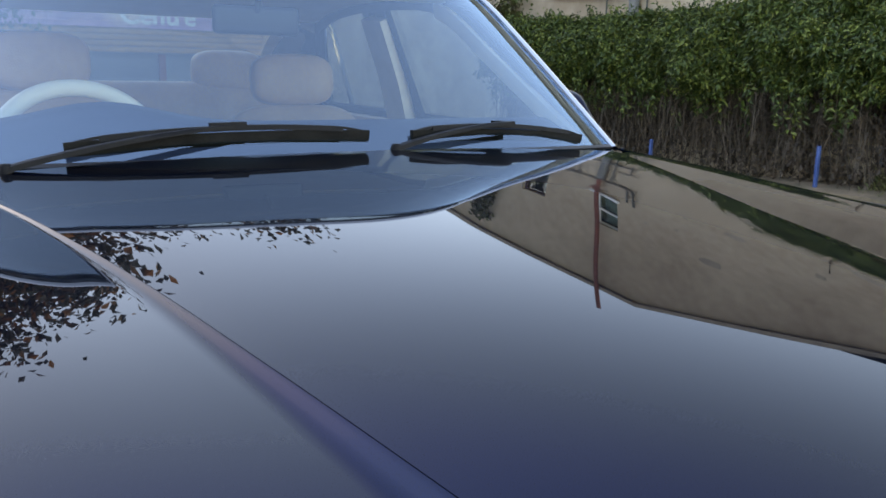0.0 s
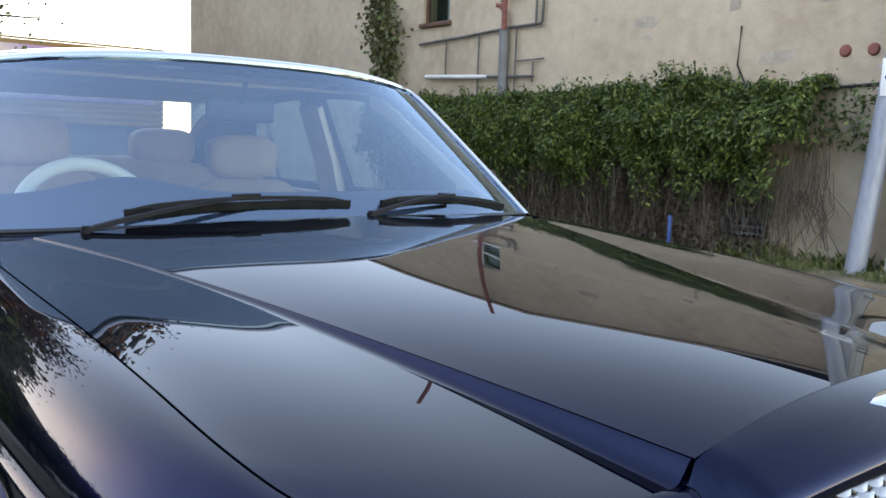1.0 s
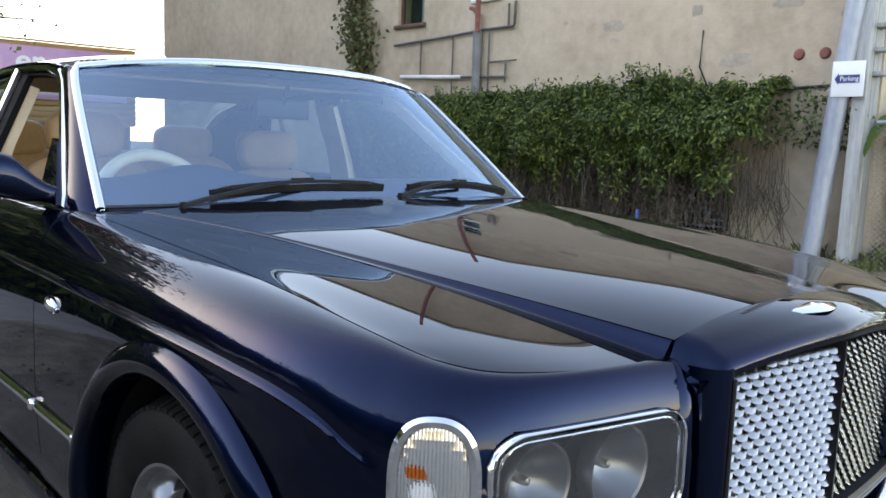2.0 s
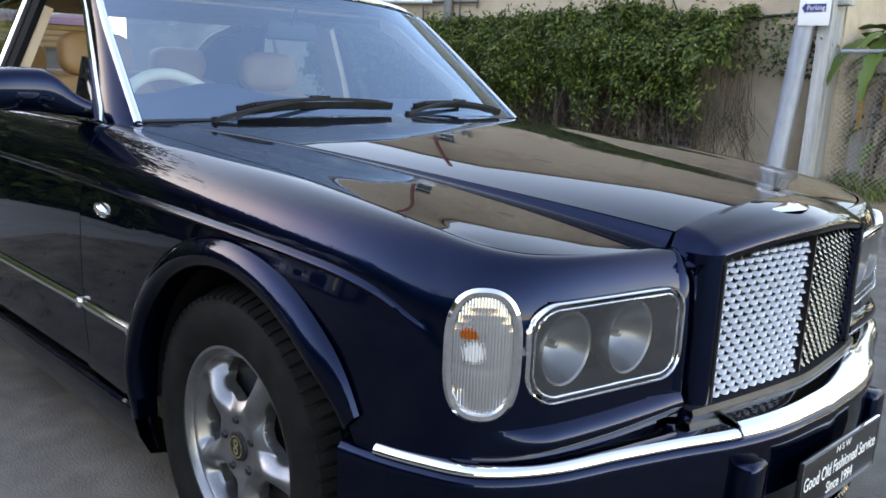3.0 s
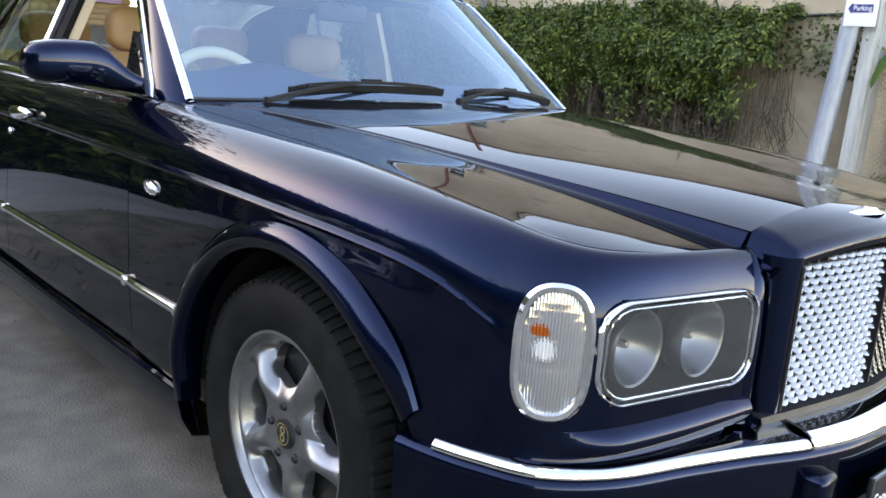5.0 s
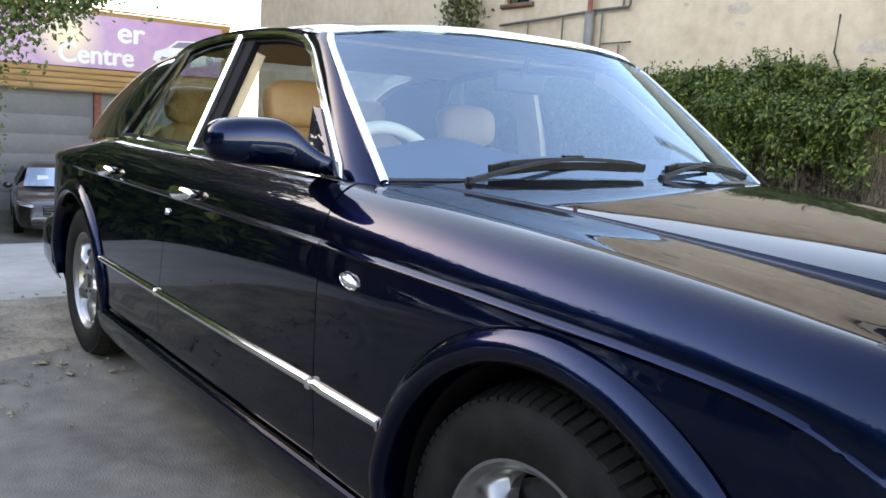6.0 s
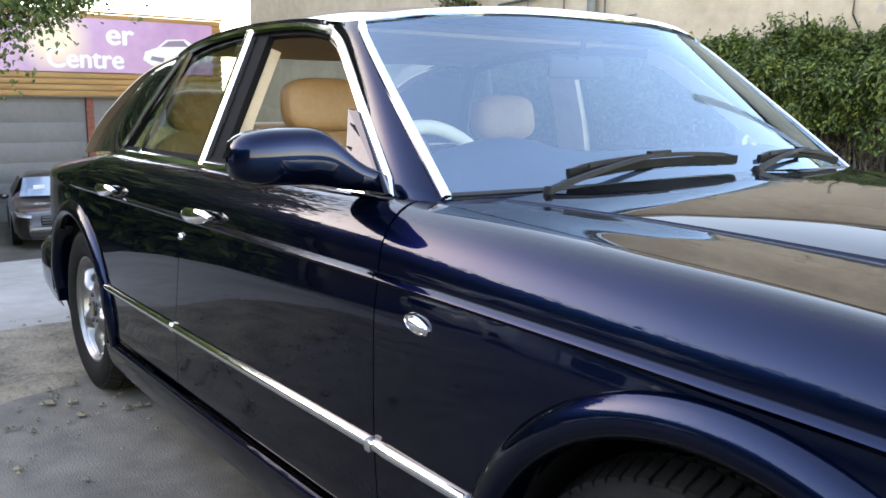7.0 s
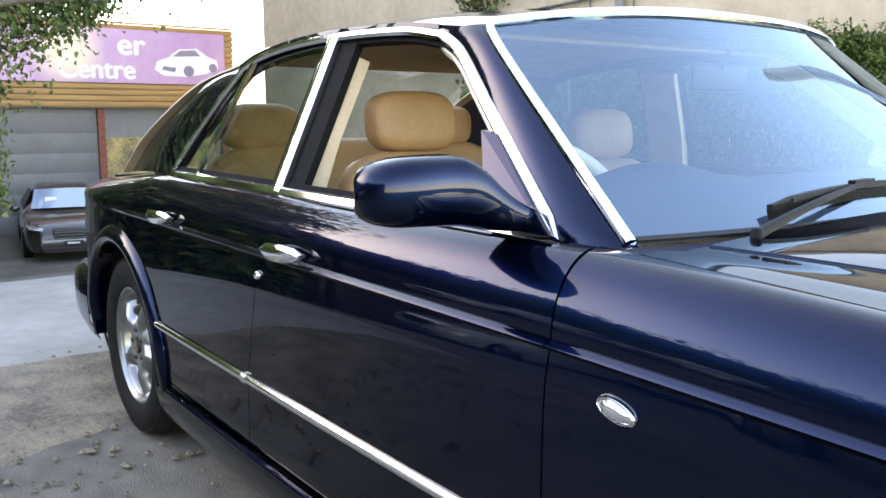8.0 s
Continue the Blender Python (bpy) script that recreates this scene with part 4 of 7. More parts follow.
v, f = roof_mesh()
shell("roof", v, f, PAINT, saloon, heart=(-1.8, 0, 0.5), thick=0.02)
for sd in (-1, 1):
    # windscreen pillar
    v = []
    for k in range(-1, 24):
        a, b = SCREEN_SIDE(k / 23), DLO_FRONT(k / 23)
        if k < 0:
            a, b = a + np.array((0.03, 0.01, -0.06)), b + np.array((0.03, -0.012, -0.06))
        for w, lift in ((-0.1, -0.02), (0.0, 0.0), (0.25, 0.010), (0.5, 0.014), (0.75, 0.010), (1.0, 0.0), (1.08, -0.02)):
            p = a + (b - a) * w
            v.append((p[0] + lift * 0.3, sd * (p[1] + lift * 0.8), p[2] + lift * 0.4))
    shell("windscreen_pillar", v, grid_faces(25, 7), PAINT, saloon, heart=(-1.5, 0, 0.9))
    # cant rail under the roof edge
    v = []
    for k in range(40):
        u = k / 39
        t, e = DLO_TOP(u), RAIL(0.12 + 0.88 * u)
        for w, lift in ((0, -0.012), (0.0, 0.0), (0.5, 0.006), (1.0, 0.0)):
            p = t + (e - t) * w
            v.append((p[0], sd * (p[1] + lift), p[2] + (0.002 if w == 1 else 0)))
    shell("cant_rail", v, grid_faces(40, 4), PAINT, saloon, heart=(-1.8, 0, 1.2))
    # rear pillar
    rear_edge = curve3((-2.62, 0.615, 1.440), (-2.86, 0.645, 1.385), (-3.14, 0.68, 1.275), (-3.40, 0.71, 1.15), (-3.62, 0.73, 1.005))
    v = []
    for k in range(24):
        u = k / 23
        a, b = DLO_REAR(u), rear_edge(u)
        if u == 1:
            pass
        for w in np.linspace(0, 1, 10):
            p = a + (b - a) * w
            out = 0.030 * math.sin(math.pi * w) * (1 - 0.6 * u) * smooth01(u / 0.35)
            v.append((p[0] - out * 0.2, sd * (p[1] + out), p[2] + out * 0.5))
    shell("rear_pillar", v, grid_faces(24, 10), PAINT, saloon, heart=(-2.4, 0, 1.1))
    # door frames in dark rubber inside the bright trim
    def on_side(u, edge):
        p = edge(u)
        return Vector((p[0], sd * p[1], p[2]))

    b_top, b_low = Vector((-1.90, sd * 0.677, 1.464)), Vector((-1.915, sd * 0.855, 1.049))
    loop = [on_side(k / 20, DLO_FRONT) for k in range(21)] + [on_side(k / 30, DLO_TOP) for k in range(1, 31)] + [on_side(k / 14, DLO_REAR) for k in range(1, 15)]
    loop += [Vector((x, sd * (BELT(x) + 0.003), 1.049)) for x in np.linspace(-2.68, -0.88, 26)]
    cham = [(-0.014, -0.004), (0.014, -0.004), (0.015, 0.002), (0.008, 0.008), (-0.008, 0.008), (-0.015, 0.002)]
    v, f = tube(loop, cham, closed=True, up=(0, sd, 0.42))
    solid("window_surround", v, f, CHROME, saloon, "bright chrome window surround")
    v, f = tube([b_low + (b_top - b_low) * k / 9 for k in range(10)], [(-0.026, -0.01), (0.026, -0.01), (0.026, 0.004), (0.016, 0.010), (-0.016, 0.010), (-0.026, 0.004)], up=(0, sd, 0.42))
    solid("centre_pillar_trim", v, f, CHROME, saloon, "wide chrome strip on the centre pillar")
    for xo, wd in ((0.068, 0.044), (-0.048, 0.024)):
        v, f = tube([b_low + (b_top - b_low) * k / 9 + Vector((xo, -sd * 0.022, 0)) for k in range(10)], [(-wd, -0.014), (wd, -0.014), (wd, 0.008), (-wd, 0.008)], up=(0, sd, 0.42))
        solid("door_frame", v, f, SHADE, saloon)
    # inner rubber frame round the openings
    v, f = tube([p + Vector((0, -sd * 0.02, -0.012 if p.z > 1.2 else 0.004)) for p in loop], [(-0.02, -0.012), (0.02, -0.012), (0.02, 0.01), (-0.02, 0.01)], closed=True, up=(0, sd, 0.42))
    solid("window_seal", v, f, SHADE, saloon)
    # quarter light divider
    q_top, q_low = on_side(0.93, DLO_TOP), Vector((-2.51, sd * 0.858, 1.049))
    v, f = tube([q_low + (q_top - q_low) * k / 9 for k in range(10)], [(-0.011, -0.006), (0.011, -0.006), (0.011, 0.006), (-0.011, 0.006)], up=(0, sd, 0.42))
    solid("quarter_divider", v, f, CHROME, saloon)
    # panes: the driver's front window is lowered
    def pane(name, poly, label=""):
        ob = solid(name, poly, [tuple(range(len(poly)))], SIDE_GLASS, saloon, label, smooth=False)
        ob.visible_shadow = False

    inn = Vector((0, -sd * 0.012, 0))
    rear_poly = [b_low + inn, b_top + inn] + [on_side(u, DLO_TOP) + inn for u in (0.6, 0.75, 0.93)] + [q_low + inn]
    pane("rear_door_glass", rear_poly)
    pane("quarter_glass", [q_low + inn, q_top + inn] + [on_side(u, DLO_REAR) + inn for u in (0.0, 0.3, 0.6, 1.0)])
    if sd > 0:
        pane("front_door_glass", [b_low + inn, b_top + inn] + [on_side(u, DLO_TOP) + inn for u in (0.3, 0.0)] + [on_side(u, DLO_FRONT) + inn for u in (0.7, 0.35, 0.0)])
    # door cards and sill tops inside
    bmc = box_bm(-2.62, sd * 0.80 - 0.03, 0.40, -0.82, sd * 0.80 + 0.03, 1.042, 0.015)
    part("door_card", bmc, LEATHER, saloon)
    # centre pillar inside, cream
    v, f = tube([Vector((-1.90, sd * 0.80, 1.0)), Vector((-1.88, sd * 0.74, 1.2)), Vector((-1.86, sd * 0.655, 1.41))], [(-0.075, -0.025), (0.075, -0.025), (0.065, 0.02), (-0.065, 0.02)], up=(0, sd, 0.42))
    solid("pillar_cover", v, f, TRIM, saloon)
    v, f = tube([Vector((p[0] - 0.03, sd * (p[1] - 0.035), p[2] - 0.01)) for p in (DLO_FRONT(k / 9) for k in range(10))], [(-0.03, -0.015), (0.03, -0.015), (0.02, 0.012), (-0.02, 0.012)], up=(0, sd, 0.42))
    solid("pillar_cover", v, f, CREAM, saloon)

# windscreen: a curved sheet between two lower and upper arcs
def screen_point(s, u, lift=0.0):
    e = SCREEN_SIDE(u)
    q, qz = 1 - abs(s) ** 3.0, 1 - abs(s) ** 2.6
    return (e[0] + q * (0.146 - 0.012 * u) + lift * 0.55, s * e[1], e[2] + qz * (0.016 + 0.028 * u) + lift * 0.8)


v = [screen_point(-1 + 2 * j / 28, 0.0 + i / 20) for i in range(21) for j in range(29)]
ws = shell("windscreen", v, grid_faces(21, 29), GLASS, saloon, "curved laminated windscreen", heart=(-1.6, 0, 0.8), thick=0.0)
ws.visible_shadow = False
edge = [screen_point(-1, u / 16, 0.006) for u in range(17)] + [screen_point(-1 + 2 * j / 24, 1.0, 0.006) for j in range(1, 24)] + [screen_point(1, 1 - u / 16, 0.006) for u in range(17)]
v, f = tube(edge, [(-0.011, -0.006), (0.010, -0.006), (0.011, 0.002), (0.005, 0.006), (-0.005, 0.006), (-0.011, 0.002)], up=lambda i: (0.62, edge[i][1] * 0.25, 0.75))
solid("windscreen_trim", v, f, CHROME, saloon, "satin chrome windscreen surround")
v, f = tube([screen_point(-0.985 + 1.97 * j / 24, 0.01, 0.004) for j in range(25)], [(-0.005, -0.004), (0.005, -0.004), (0.005, 0.003), (-0.005, 0.003)], up=(0.6, 0, 0.75))
solid("windscreen_seal", v, f, BLACK, saloon)
# scuttle panel between bonnet and windscreen
v = []
for j in range(41):
    s = -1 + 2 * j / 40
    p = screen_point(s, 0.0)
    q = 1 - s * s
    hood_rear = (-0.625 + q * 0.035, s * 0.832, 1.045 + q * 0.026)
    p = (min(p[0], hood_rear[0] - 0.03), p[1] * 1.03, p[2])
    for w, dz in ((0, -0.004), (0.3, -0.016), (0.7, -0.018), (1.0, -0.004)):
        v.append(tuple(np.array(p) * (1 - w) + np.array(hood_rear) * w + np.array([0.004 * w, 0, dz])))
shell("scuttle", v, grid_faces(41, 4), PAINT, saloon, heart=(-0.6, 0, 0.5))

# rear window, boot and tail
v = []
for i in range(13):
    e = curve3((-2.64, 0.600, 1.436), (-2.90, 0.625, 1.385), (-3.18, 0.66, 1.275), (-3.44, 0.69, 1.15), (-3.64, 0.715, 1.0))(i / 12)
    for j in range(17):
        s = -1 + 2 * j / 16
        q = 1 - s * s
        v.append((e[0] - q * 0.14, s * e[1], e[2] + q * 0.012))
rw = shell("rear_window", v, grid_faces(13, 17), SIDE_GLASS, saloon, heart=(-2, 0, 1), thick=0.0)
rw.visible_shadow = False
for sd in (-1, 1):
    edge = curve3((-2.62, 0.622, 1.428), (-2.90, 0.650, 1.376), (-3.18, 0.688, 1.266), (-3.44, 0.715, 1.14), (-3.60, 0.735, 1.02))
    v, f = tube([(p[0] + 0.015, sd * p[1], p[2] - 0.012) for p in (edge(k / 16) for k in range(17))], [(-0.045, -0.004), (0.045, -0.004), (0.040, 0.004), (-0.040, 0.004)])
    solid("rear_pillar_cover", v, f, TRIM, saloon)
v = []
for i in range(24):
    x = -3.60 + (-4.48 + 3.60) * i / 23
    y, z = QUARTER_TOP(x)
    for j in range(21):
        s = -1 + 2 * j / 20
        v.append((x - (0.14 if i == 0 else 0.08) * (1 - s * s) * (1 if i in (0, 23) else 0.5), s * y, z + 0.02 * (1 - s * s)))
shell("boot_lid", v, grid_faces(24, 21), PAINT, saloon, heart=(-3.8, 0, 0.5))
v = []
for j in range(25):
    s = -1 + 2 * j / 24
    for z, dx in ((0.93, 0.0), (0.85, -0.05), (0.6, -0.06), (0.5, -0.09), (0.36, -0.09), (0.22, -0.02)):
        v.append((-4.48 + dx - 0.08 * (1 - s * s), s * 0.56, z))
shell("tail_panel", v, grid_faces(25, 6), PAINT, saloon, heart=(-3.5, 0, 0.6))
v = []
for k in range(33):
    a = math.pi * k / 32
    x, y = -3.62 - 0.86 * math.sin(a) ** 0.85, 0.925 * math.copysign(abs(math.cos(a)) ** 0.55, math.cos(a))
    for o, z in ((-0.04, 0.56), (0.0, 0.545), (0.02, 0.52), (0.025, 0.45), (0.02, 0.36), (-0.02, 0.27)):
        v.append((x - o * math.sin(a), y + o * math.cos(a), z))
shell("rear_bumper", v, grid_faces(33, 6), PAINT, saloon, heart=(-3.4, 0, 0.45))

# ---- bright work on the flanks ----
for sd in (-1, 1):
    for x0, x1 in ((-0.428, -0.745), (-0.755, -1.90), (-1.914, -2.66)):
        pts = [(x, sd * (FOOT(x) if x < -0.7 else 0.965), 0.546) for x in np.linspace(x0, x1, 14)]
        v, f = tube(pts, oval(0.013, 0.0135, 14))
        solid("rubbing_strip", v, f, CHROME, saloon, "chrome rubbing strip")
        for x in (x0, x1):
            bm = box_bm(x - 0.007, sd * 0.966 - 0.014, 0.546 - 0.0142, x + 0.007, sd * 0.966 + 0.0142, 0.546 + 0.0142, 0.006, 2)
            part("strip_end", bm, CHROME, saloon)
    # handles with a recessed dish
    for hx in (-1.66, -2.55):
        pts = [(hx + 0.108 * c, sd * (0.972 + 0.014 * (1 - c * c)), 0.926 + 0.004 * c) for c in np.linspace(-1, 1, 17)]
        v = []
        for k, p in enumerate(pts):
            c = -1 + k / 8
            w = 0.019 * (1 - abs(c) ** 3) + 0.004
            for oy, oz in oval(0.012, w, 10):
                v.append((p[0], p[1] + oy, p[2] + oz))
        f = grid_faces(17, 10, wrap=True) + [tuple(range(10)), tuple(range(169, 159, -1))]
        solid("door_handle", v, f, CHROME, saloon, "chrome pull handle")
    v, f = lathe([(0.0, sd * 0.972), (0.009, sd * 0.971), (0.012, sd * 0.966), (0.013, sd * 0.95)], 18, "y", (-1.815, 0, 0.845))
    solid("door_lock", v, f, CHROME, saloon)
    # side repeater
    v, f = lathe([(0.0165, sd * 0.962), (0.0195, sd * 0.969), (0.0215, sd * 0.966), (0.022, sd * 0.955)], 30, "y", (0, 0, 0))
    v = [Vector((p.x * 1.75 - 0.592, p.y, p.z * 0.85 - p.x * 0.28 + 0.834)) for p in v]
    rep = solid("side_repeater", v, f, CHROME, saloon, "oval clear side repeater in a chrome ring")
    v, f = lathe([(0.0, sd * 0.976), (0.008, sd * 0.9755), (0.014, sd * 0.972), (0.018, sd * 0.966)], 30, "y", (0, 0, 0))
    solid("repeater_lens", [Vector((p.x * 1.75 - 0.592, p.y, p.z * 0.85 - p.x * 0.28 + 0.834)) for p in v], f, LENS_RIB, rep)
    # door mirror: one lofted shell sweeping from the rounded outer end down into its foot
    stations = spl((0.845, (1.074, 0.024, 0.040, -0.925)), (0.872, (1.080, 0.028, 0.044, -0.93)), (0.898, (1.090, 0.036, 0.048, -0.94)), (0.922, (1.104, 0.048, 0.054, -0.955)), (0.945, (1.118, 0.058, 0.060, -0.968)), (0.985, (1.128, 0.0625, 0.066, -0.98)), (1.05, (1.129, 0.061, 0.066, -0.985)), (1.105, (1.127, 0.056, 0.058, -0.99)), (1.135, (1.126, 0.045, 0.044, -0.993)), (1.150, (1.125, 0.028, 0.026, -0.995)), (1.156, (1.125, 0.006, 0.006, -0.996)))
    fold = Matrix.Translation((-0.93, sd * 0.87, 0)) @ Matrix.Rotation(radians(62 if sd > 0 else 0), 4, "Z") @ Matrix.Translation((0.93, -sd * 0.87, 0))
    rows, ring = 44, 32
    v = []
    for k in range(rows):
        yy = 0.845 + 0.311 * math.sin(math.pi / 2 * k / (rows - 1)) ** 0.9
        zc, hz, hx, xc = stations(yy)
        for q in range(ring):
            a = 2 * math.pi * q / ring
            cx, cz = math.copysign(abs(math.cos(a)) ** 0.72, math.cos(a)), math.copysign(abs(math.sin(a)) ** 0.66, math.sin(a))
            p = Vector((xc + hx * max(cx, -0.72), sd * yy, zc + hz * cz))
            v.append(fold @ p if yy > 0.88 else p)
    mirror = shell("door_mirror", v, grid_faces(rows, ring, wrap=True), PAINT, saloon, "blue door mirror on a curved foot", heart=(-0.98, sd * 1.03, 1.12), thick=0.0)
    sail = [(-0.84, 0.862, 1.054), (-1.005, 0.862, 1.054), (-1.115, 0.785, 1.228), (-1.07, 0.785, 1.222)]
    tri_pts = [(x, sd * y, z) for x, y, z in sail] + [(x + 0.002, sd * (y + 0.012), z) for x, y, z in sail]
    solid("mirror_sail", tri_pts, [(0, 1, 2, 3), (4, 7, 6, 5), (0, 4, 5, 1), (1, 5, 6, 2), (2, 6, 7, 3), (3, 7, 4, 0)], PAINT, mirror, smooth=False)
    v = [fold @ Vector((-1.034, sd * (1.035 + 0.085 * c), 1.128 + 0.050 * s)) for c, s in ((1, 0.8), (0.8, 1), (-0.8, 1), (-1, 0.8), (-1, -0.8), (-0.8, -1), (0.8, -1), (1, -0.8))]
    solid("mirror_glass", v, [tuple(range(8))], CHROME, mirror, smooth=False)

# ---- wipers ----
SATIN = noisy(mat("satin_black", (0.006, 0.006, 0.007), 0.5, spec=0.12), (0.004, 0.004, 0.005), (0.009, 0.009, 0.010), 40, 0.1, 300)


def wiper(pivot, grip, blade_a, blade_b):
    """A sprung arm rising from its spindle to the middle of the blade, and the blade: rubber, spine and bridges."""
    p0, p1 = Vector(pivot), Vector(grip)
    v, n = [], 14
    for k in range(n):
        u = k / (n - 1)
        p = p0.lerp(p1, u) + Vector((0.006, 0, 0.010)) * math.sin(math.pi * u) ** 0.8
        w = 0.012 - 0.004 * smooth01(u / 0.4) - 0.002 * smooth01((u - 0.45) / 0.2)
        h = 0.006 - 0.002 * u
        v += [p + Vector((a * w, 0, c * h)) for a, c in ((-1, -1), (1, -1), (0.85, 0.6), (0.4, 1), (-0.4, 1), (-0.85, 0.6))]
    f = grid_faces(n, 6, wrap=True) + [tuple(range(6)), tuple(range(6 * n - 1, 6 * n - 7, -1))]
    w = solid("wiper", v, f, SATIN, saloon, "black wiper with a long blade", sharp=50)
    v, f = lathe([(0.0, 0.010), (0.008, 0.009), (0.011, 0.004), (0.012, -0.014)], 16, "z", p0)
    solid("spindle_cap", v, f, SATIN, w)
    a, b = Vector(blade_a), Vector(blade_b)

    def along(u, lift):
        return a.lerp(b, u) + Vector((0, 0, 0.007 * math.sin(math.pi * u) + lift))

    v, f = tube([along(k / 18, -0.012) for k in range(19)], [(-0.002, -0.016), (0.002, -0.016), (0.006, -0.002), (0.006, 0.010), (-0.006, 0.010), (-0.006, -0.002)])
    solid("blade", v, f, RUBBER, w, "long rubber wiper blade")
    v, f = tube([along(0.10 + 0.80 * k / 16, 0.001 + 0.006 * math.sin(math.pi * k / 16) ** 0.7) for k in range(17)], [(-0.008, -0.006), (0.008, -0.006), (0.006, 0.004), (-0.006, 0.004)])
    solid("spine", v, f, SATIN, w)
    for u0, u1 in ((0.02, 0.28), (0.72, 0.98)):
        v, f = tube([along(u0 + (u1 - u0) * k / 8, -0.005 + 0.009 * math.sin(math.pi * k / 8)) for k in range(9)], [(-0.005, -0.002), (0.005, -0.002), (0.004, 0.003), (-0.004, 0.003)])
        solid("blade_bridge", v, f, SATIN, w)
    v, f = tube([along(0.44, 0.010), along(0.56, 0.010)], [(-0.009, -0.006), (0.009, -0.006), (0.007, 0.007), (-0.007, 0.007)])
    solid("clip", v, f, SATIN, w)
    return w


wiper((-0.600, -0.625, 1.066), (-0.628, -0.22, 1.130), (-0.640, -0.53, 1.106), (-0.620, 0.05, 1.120))
wiper((-0.590, 0.10, 1.082), (-0.640, 0.42, 1.126), (-0.618, 0.15, 1.118), (-0.684, 0.66, 1.094))

# ---- interior ----
part("cabin_floor", box_bm(-2.9, -0.78, 0.28, -0.7, 0.78, 0.34), LEATHER, saloon)
part("bulkhead", box_bm(-0.80, -0.78, 0.30, -0.72, 0.78, 1.0), SHADE, saloon)
v = []
for i in range(9):
    u = i / 8
    for j in range(31):
        s = -1 + 2 * j / 30
        x = -0.74 - 0.34 * u + 0.09 * (1 - s * s) * (1 - u)
        hump = 0.045 * math.exp(-((s * 0.78 + 0.42) / 0.17) ** 2) * smooth01(u * 1.4)
        v.append((x, s * 0.765, 1.045 + 0.07 * smooth01(u * 1.3) + hump - 0.16 * smooth01((u - 0.86) / 0.14)))
dash = shell("dashboard", v, grid_faces(9, 31), DASH, saloon, "dark blue dashboard top", heart=(-1.0, 0, 0.5))
part("dash_fascia", box_bm(-1.10, -0.76, 0.74, -1.07, 0.76, 0.93, 0.01), WOOD, dash, "walnut veneer fascia")
v, f = lathe([(0.193 + 0.021 * math.cos(a), 0.021 * math.sin(a)) for a in np.linspace(0, 2 * math.pi, 13)], 48, "x")
mm = pose(-1.22, -0.43, 1.01, 0, -30, 0)
wheel_ob = solid("steering_wheel", [mm @ p for p in v], f, CREAM, saloon, "cream leather steering wheel")
v, f = lathe([(0.0, 0.02), (0.06, 0.016), (0.075, 0.0), (0.07, -0.03)], 24, "x")
solid("wheel_boss", [mm @ p for p in v], f, LEATHER, wheel_ob)
for a in (0, 180, 270):
    d = Vector((0, math.cos(radians(a)), math.sin(radians(a))))
    v, f = tube([mm @ (d * 0.05), mm @ (d * 0.19)], oval(0.018, 0.01))
    solid("wheel_spoke", v, f, LEATHER, wheel_ob)


def cushion(name, c, size, parent, material=LEATHER, p=0.45, rx=0.0, label=""):
    bm = bmesh.new()
    bmesh.ops.create_uvsphere(bm, u_segments=28, v_segments=18, radius=1.0)
    m = pose(*c, 0, rx, 0)
    for q in bm.verts:
        d = Vector([math.copysign(abs(t) ** p, t) for t in q.co])
        q.co = m @ Vector((d.x * size[0] / 2, d.y * size[1] / 2, d.z * size[2] / 2))
    return part(name, bm, material, parent, label)


for sy, hz in ((-0.455, 1.235), (0.335, 1.19)):
    seat = cushion("front_seat", (-1.52, sy, 0.56), (0.56, 0.52, 0.2), saloon, label="tan leather front seat with headrest")
    cushion("backrest", (-1.79, sy, hz - 0.37), (0.15, 0.50, 0.58), seat, rx=-14)
    cushion("headrest", (-1.855, sy - 0.0, hz), (0.11, 0.29, 0.175), seat, rx=-8, p=0.6)
    for o in (-0.07, 0.07):
        v, f = tube([(-1.84, sy + o, hz - 0.16), (-1.85, sy + o, hz - 0.05)], oval(0.006, 0.006))
        solid("headrest_post", v, f, CHROME, seat)
rear_seat = cushion("rear_seat", (-2.55, 0, 0.6), (0.55, 1.42, 0.22), saloon, label="wide tan leather rear bench")
cushion("rear_backrest", (-2.82, 0, 0.86), (0.18, 1.42, 0.60), rear_seat, rx=-16)
for sy in (-0.46, 0.40):
    cushion("rear_headrest", (-2.87, sy, 1.205), (0.12, 0.32, 0.18), rear_seat, p=0.6)
part("parcel_shelf", box_bm(-3.4, -0.70, 0.98, -2.92, 0.70, 1.02), LEATHER, saloon)
part("headlining", box_bm(-2.5, -0.50, 1.462, -1.40, 0.50, 1.474, 0.005), HEADLINING, saloon)
v = []
for i in range(12):
    u = 0.1 + 0.85 * i / 11
    e = RAIL(u)
    for sdd in (-1, 1):
        v.append((e[0], sdd * (e[1] - 0.03), e[2] - 0.02))
solid("roof_lining", v, grid_faces(12, 2), HEADLINING, saloon, thick=0.01)
bm = box_bm(-1.135, -0.13, 1.315, -1.115, 0.09, 1.385, 0.012, 3)
part("interior_mirror", bm, BLACK, saloon)
v, f = tube([(-1.12, -0.02, 1.37), (-1.09, -0.02, 1.43)], oval(0.008, 0.008))
solid("mirror_stalk", v, f, BLACK, saloon)
# ---- ground: a yard with level at the front, dropping away behind the car ----
def ground_z(x, y):
    return -1.85 * smooth01((-x - 4.4) / 15.0)


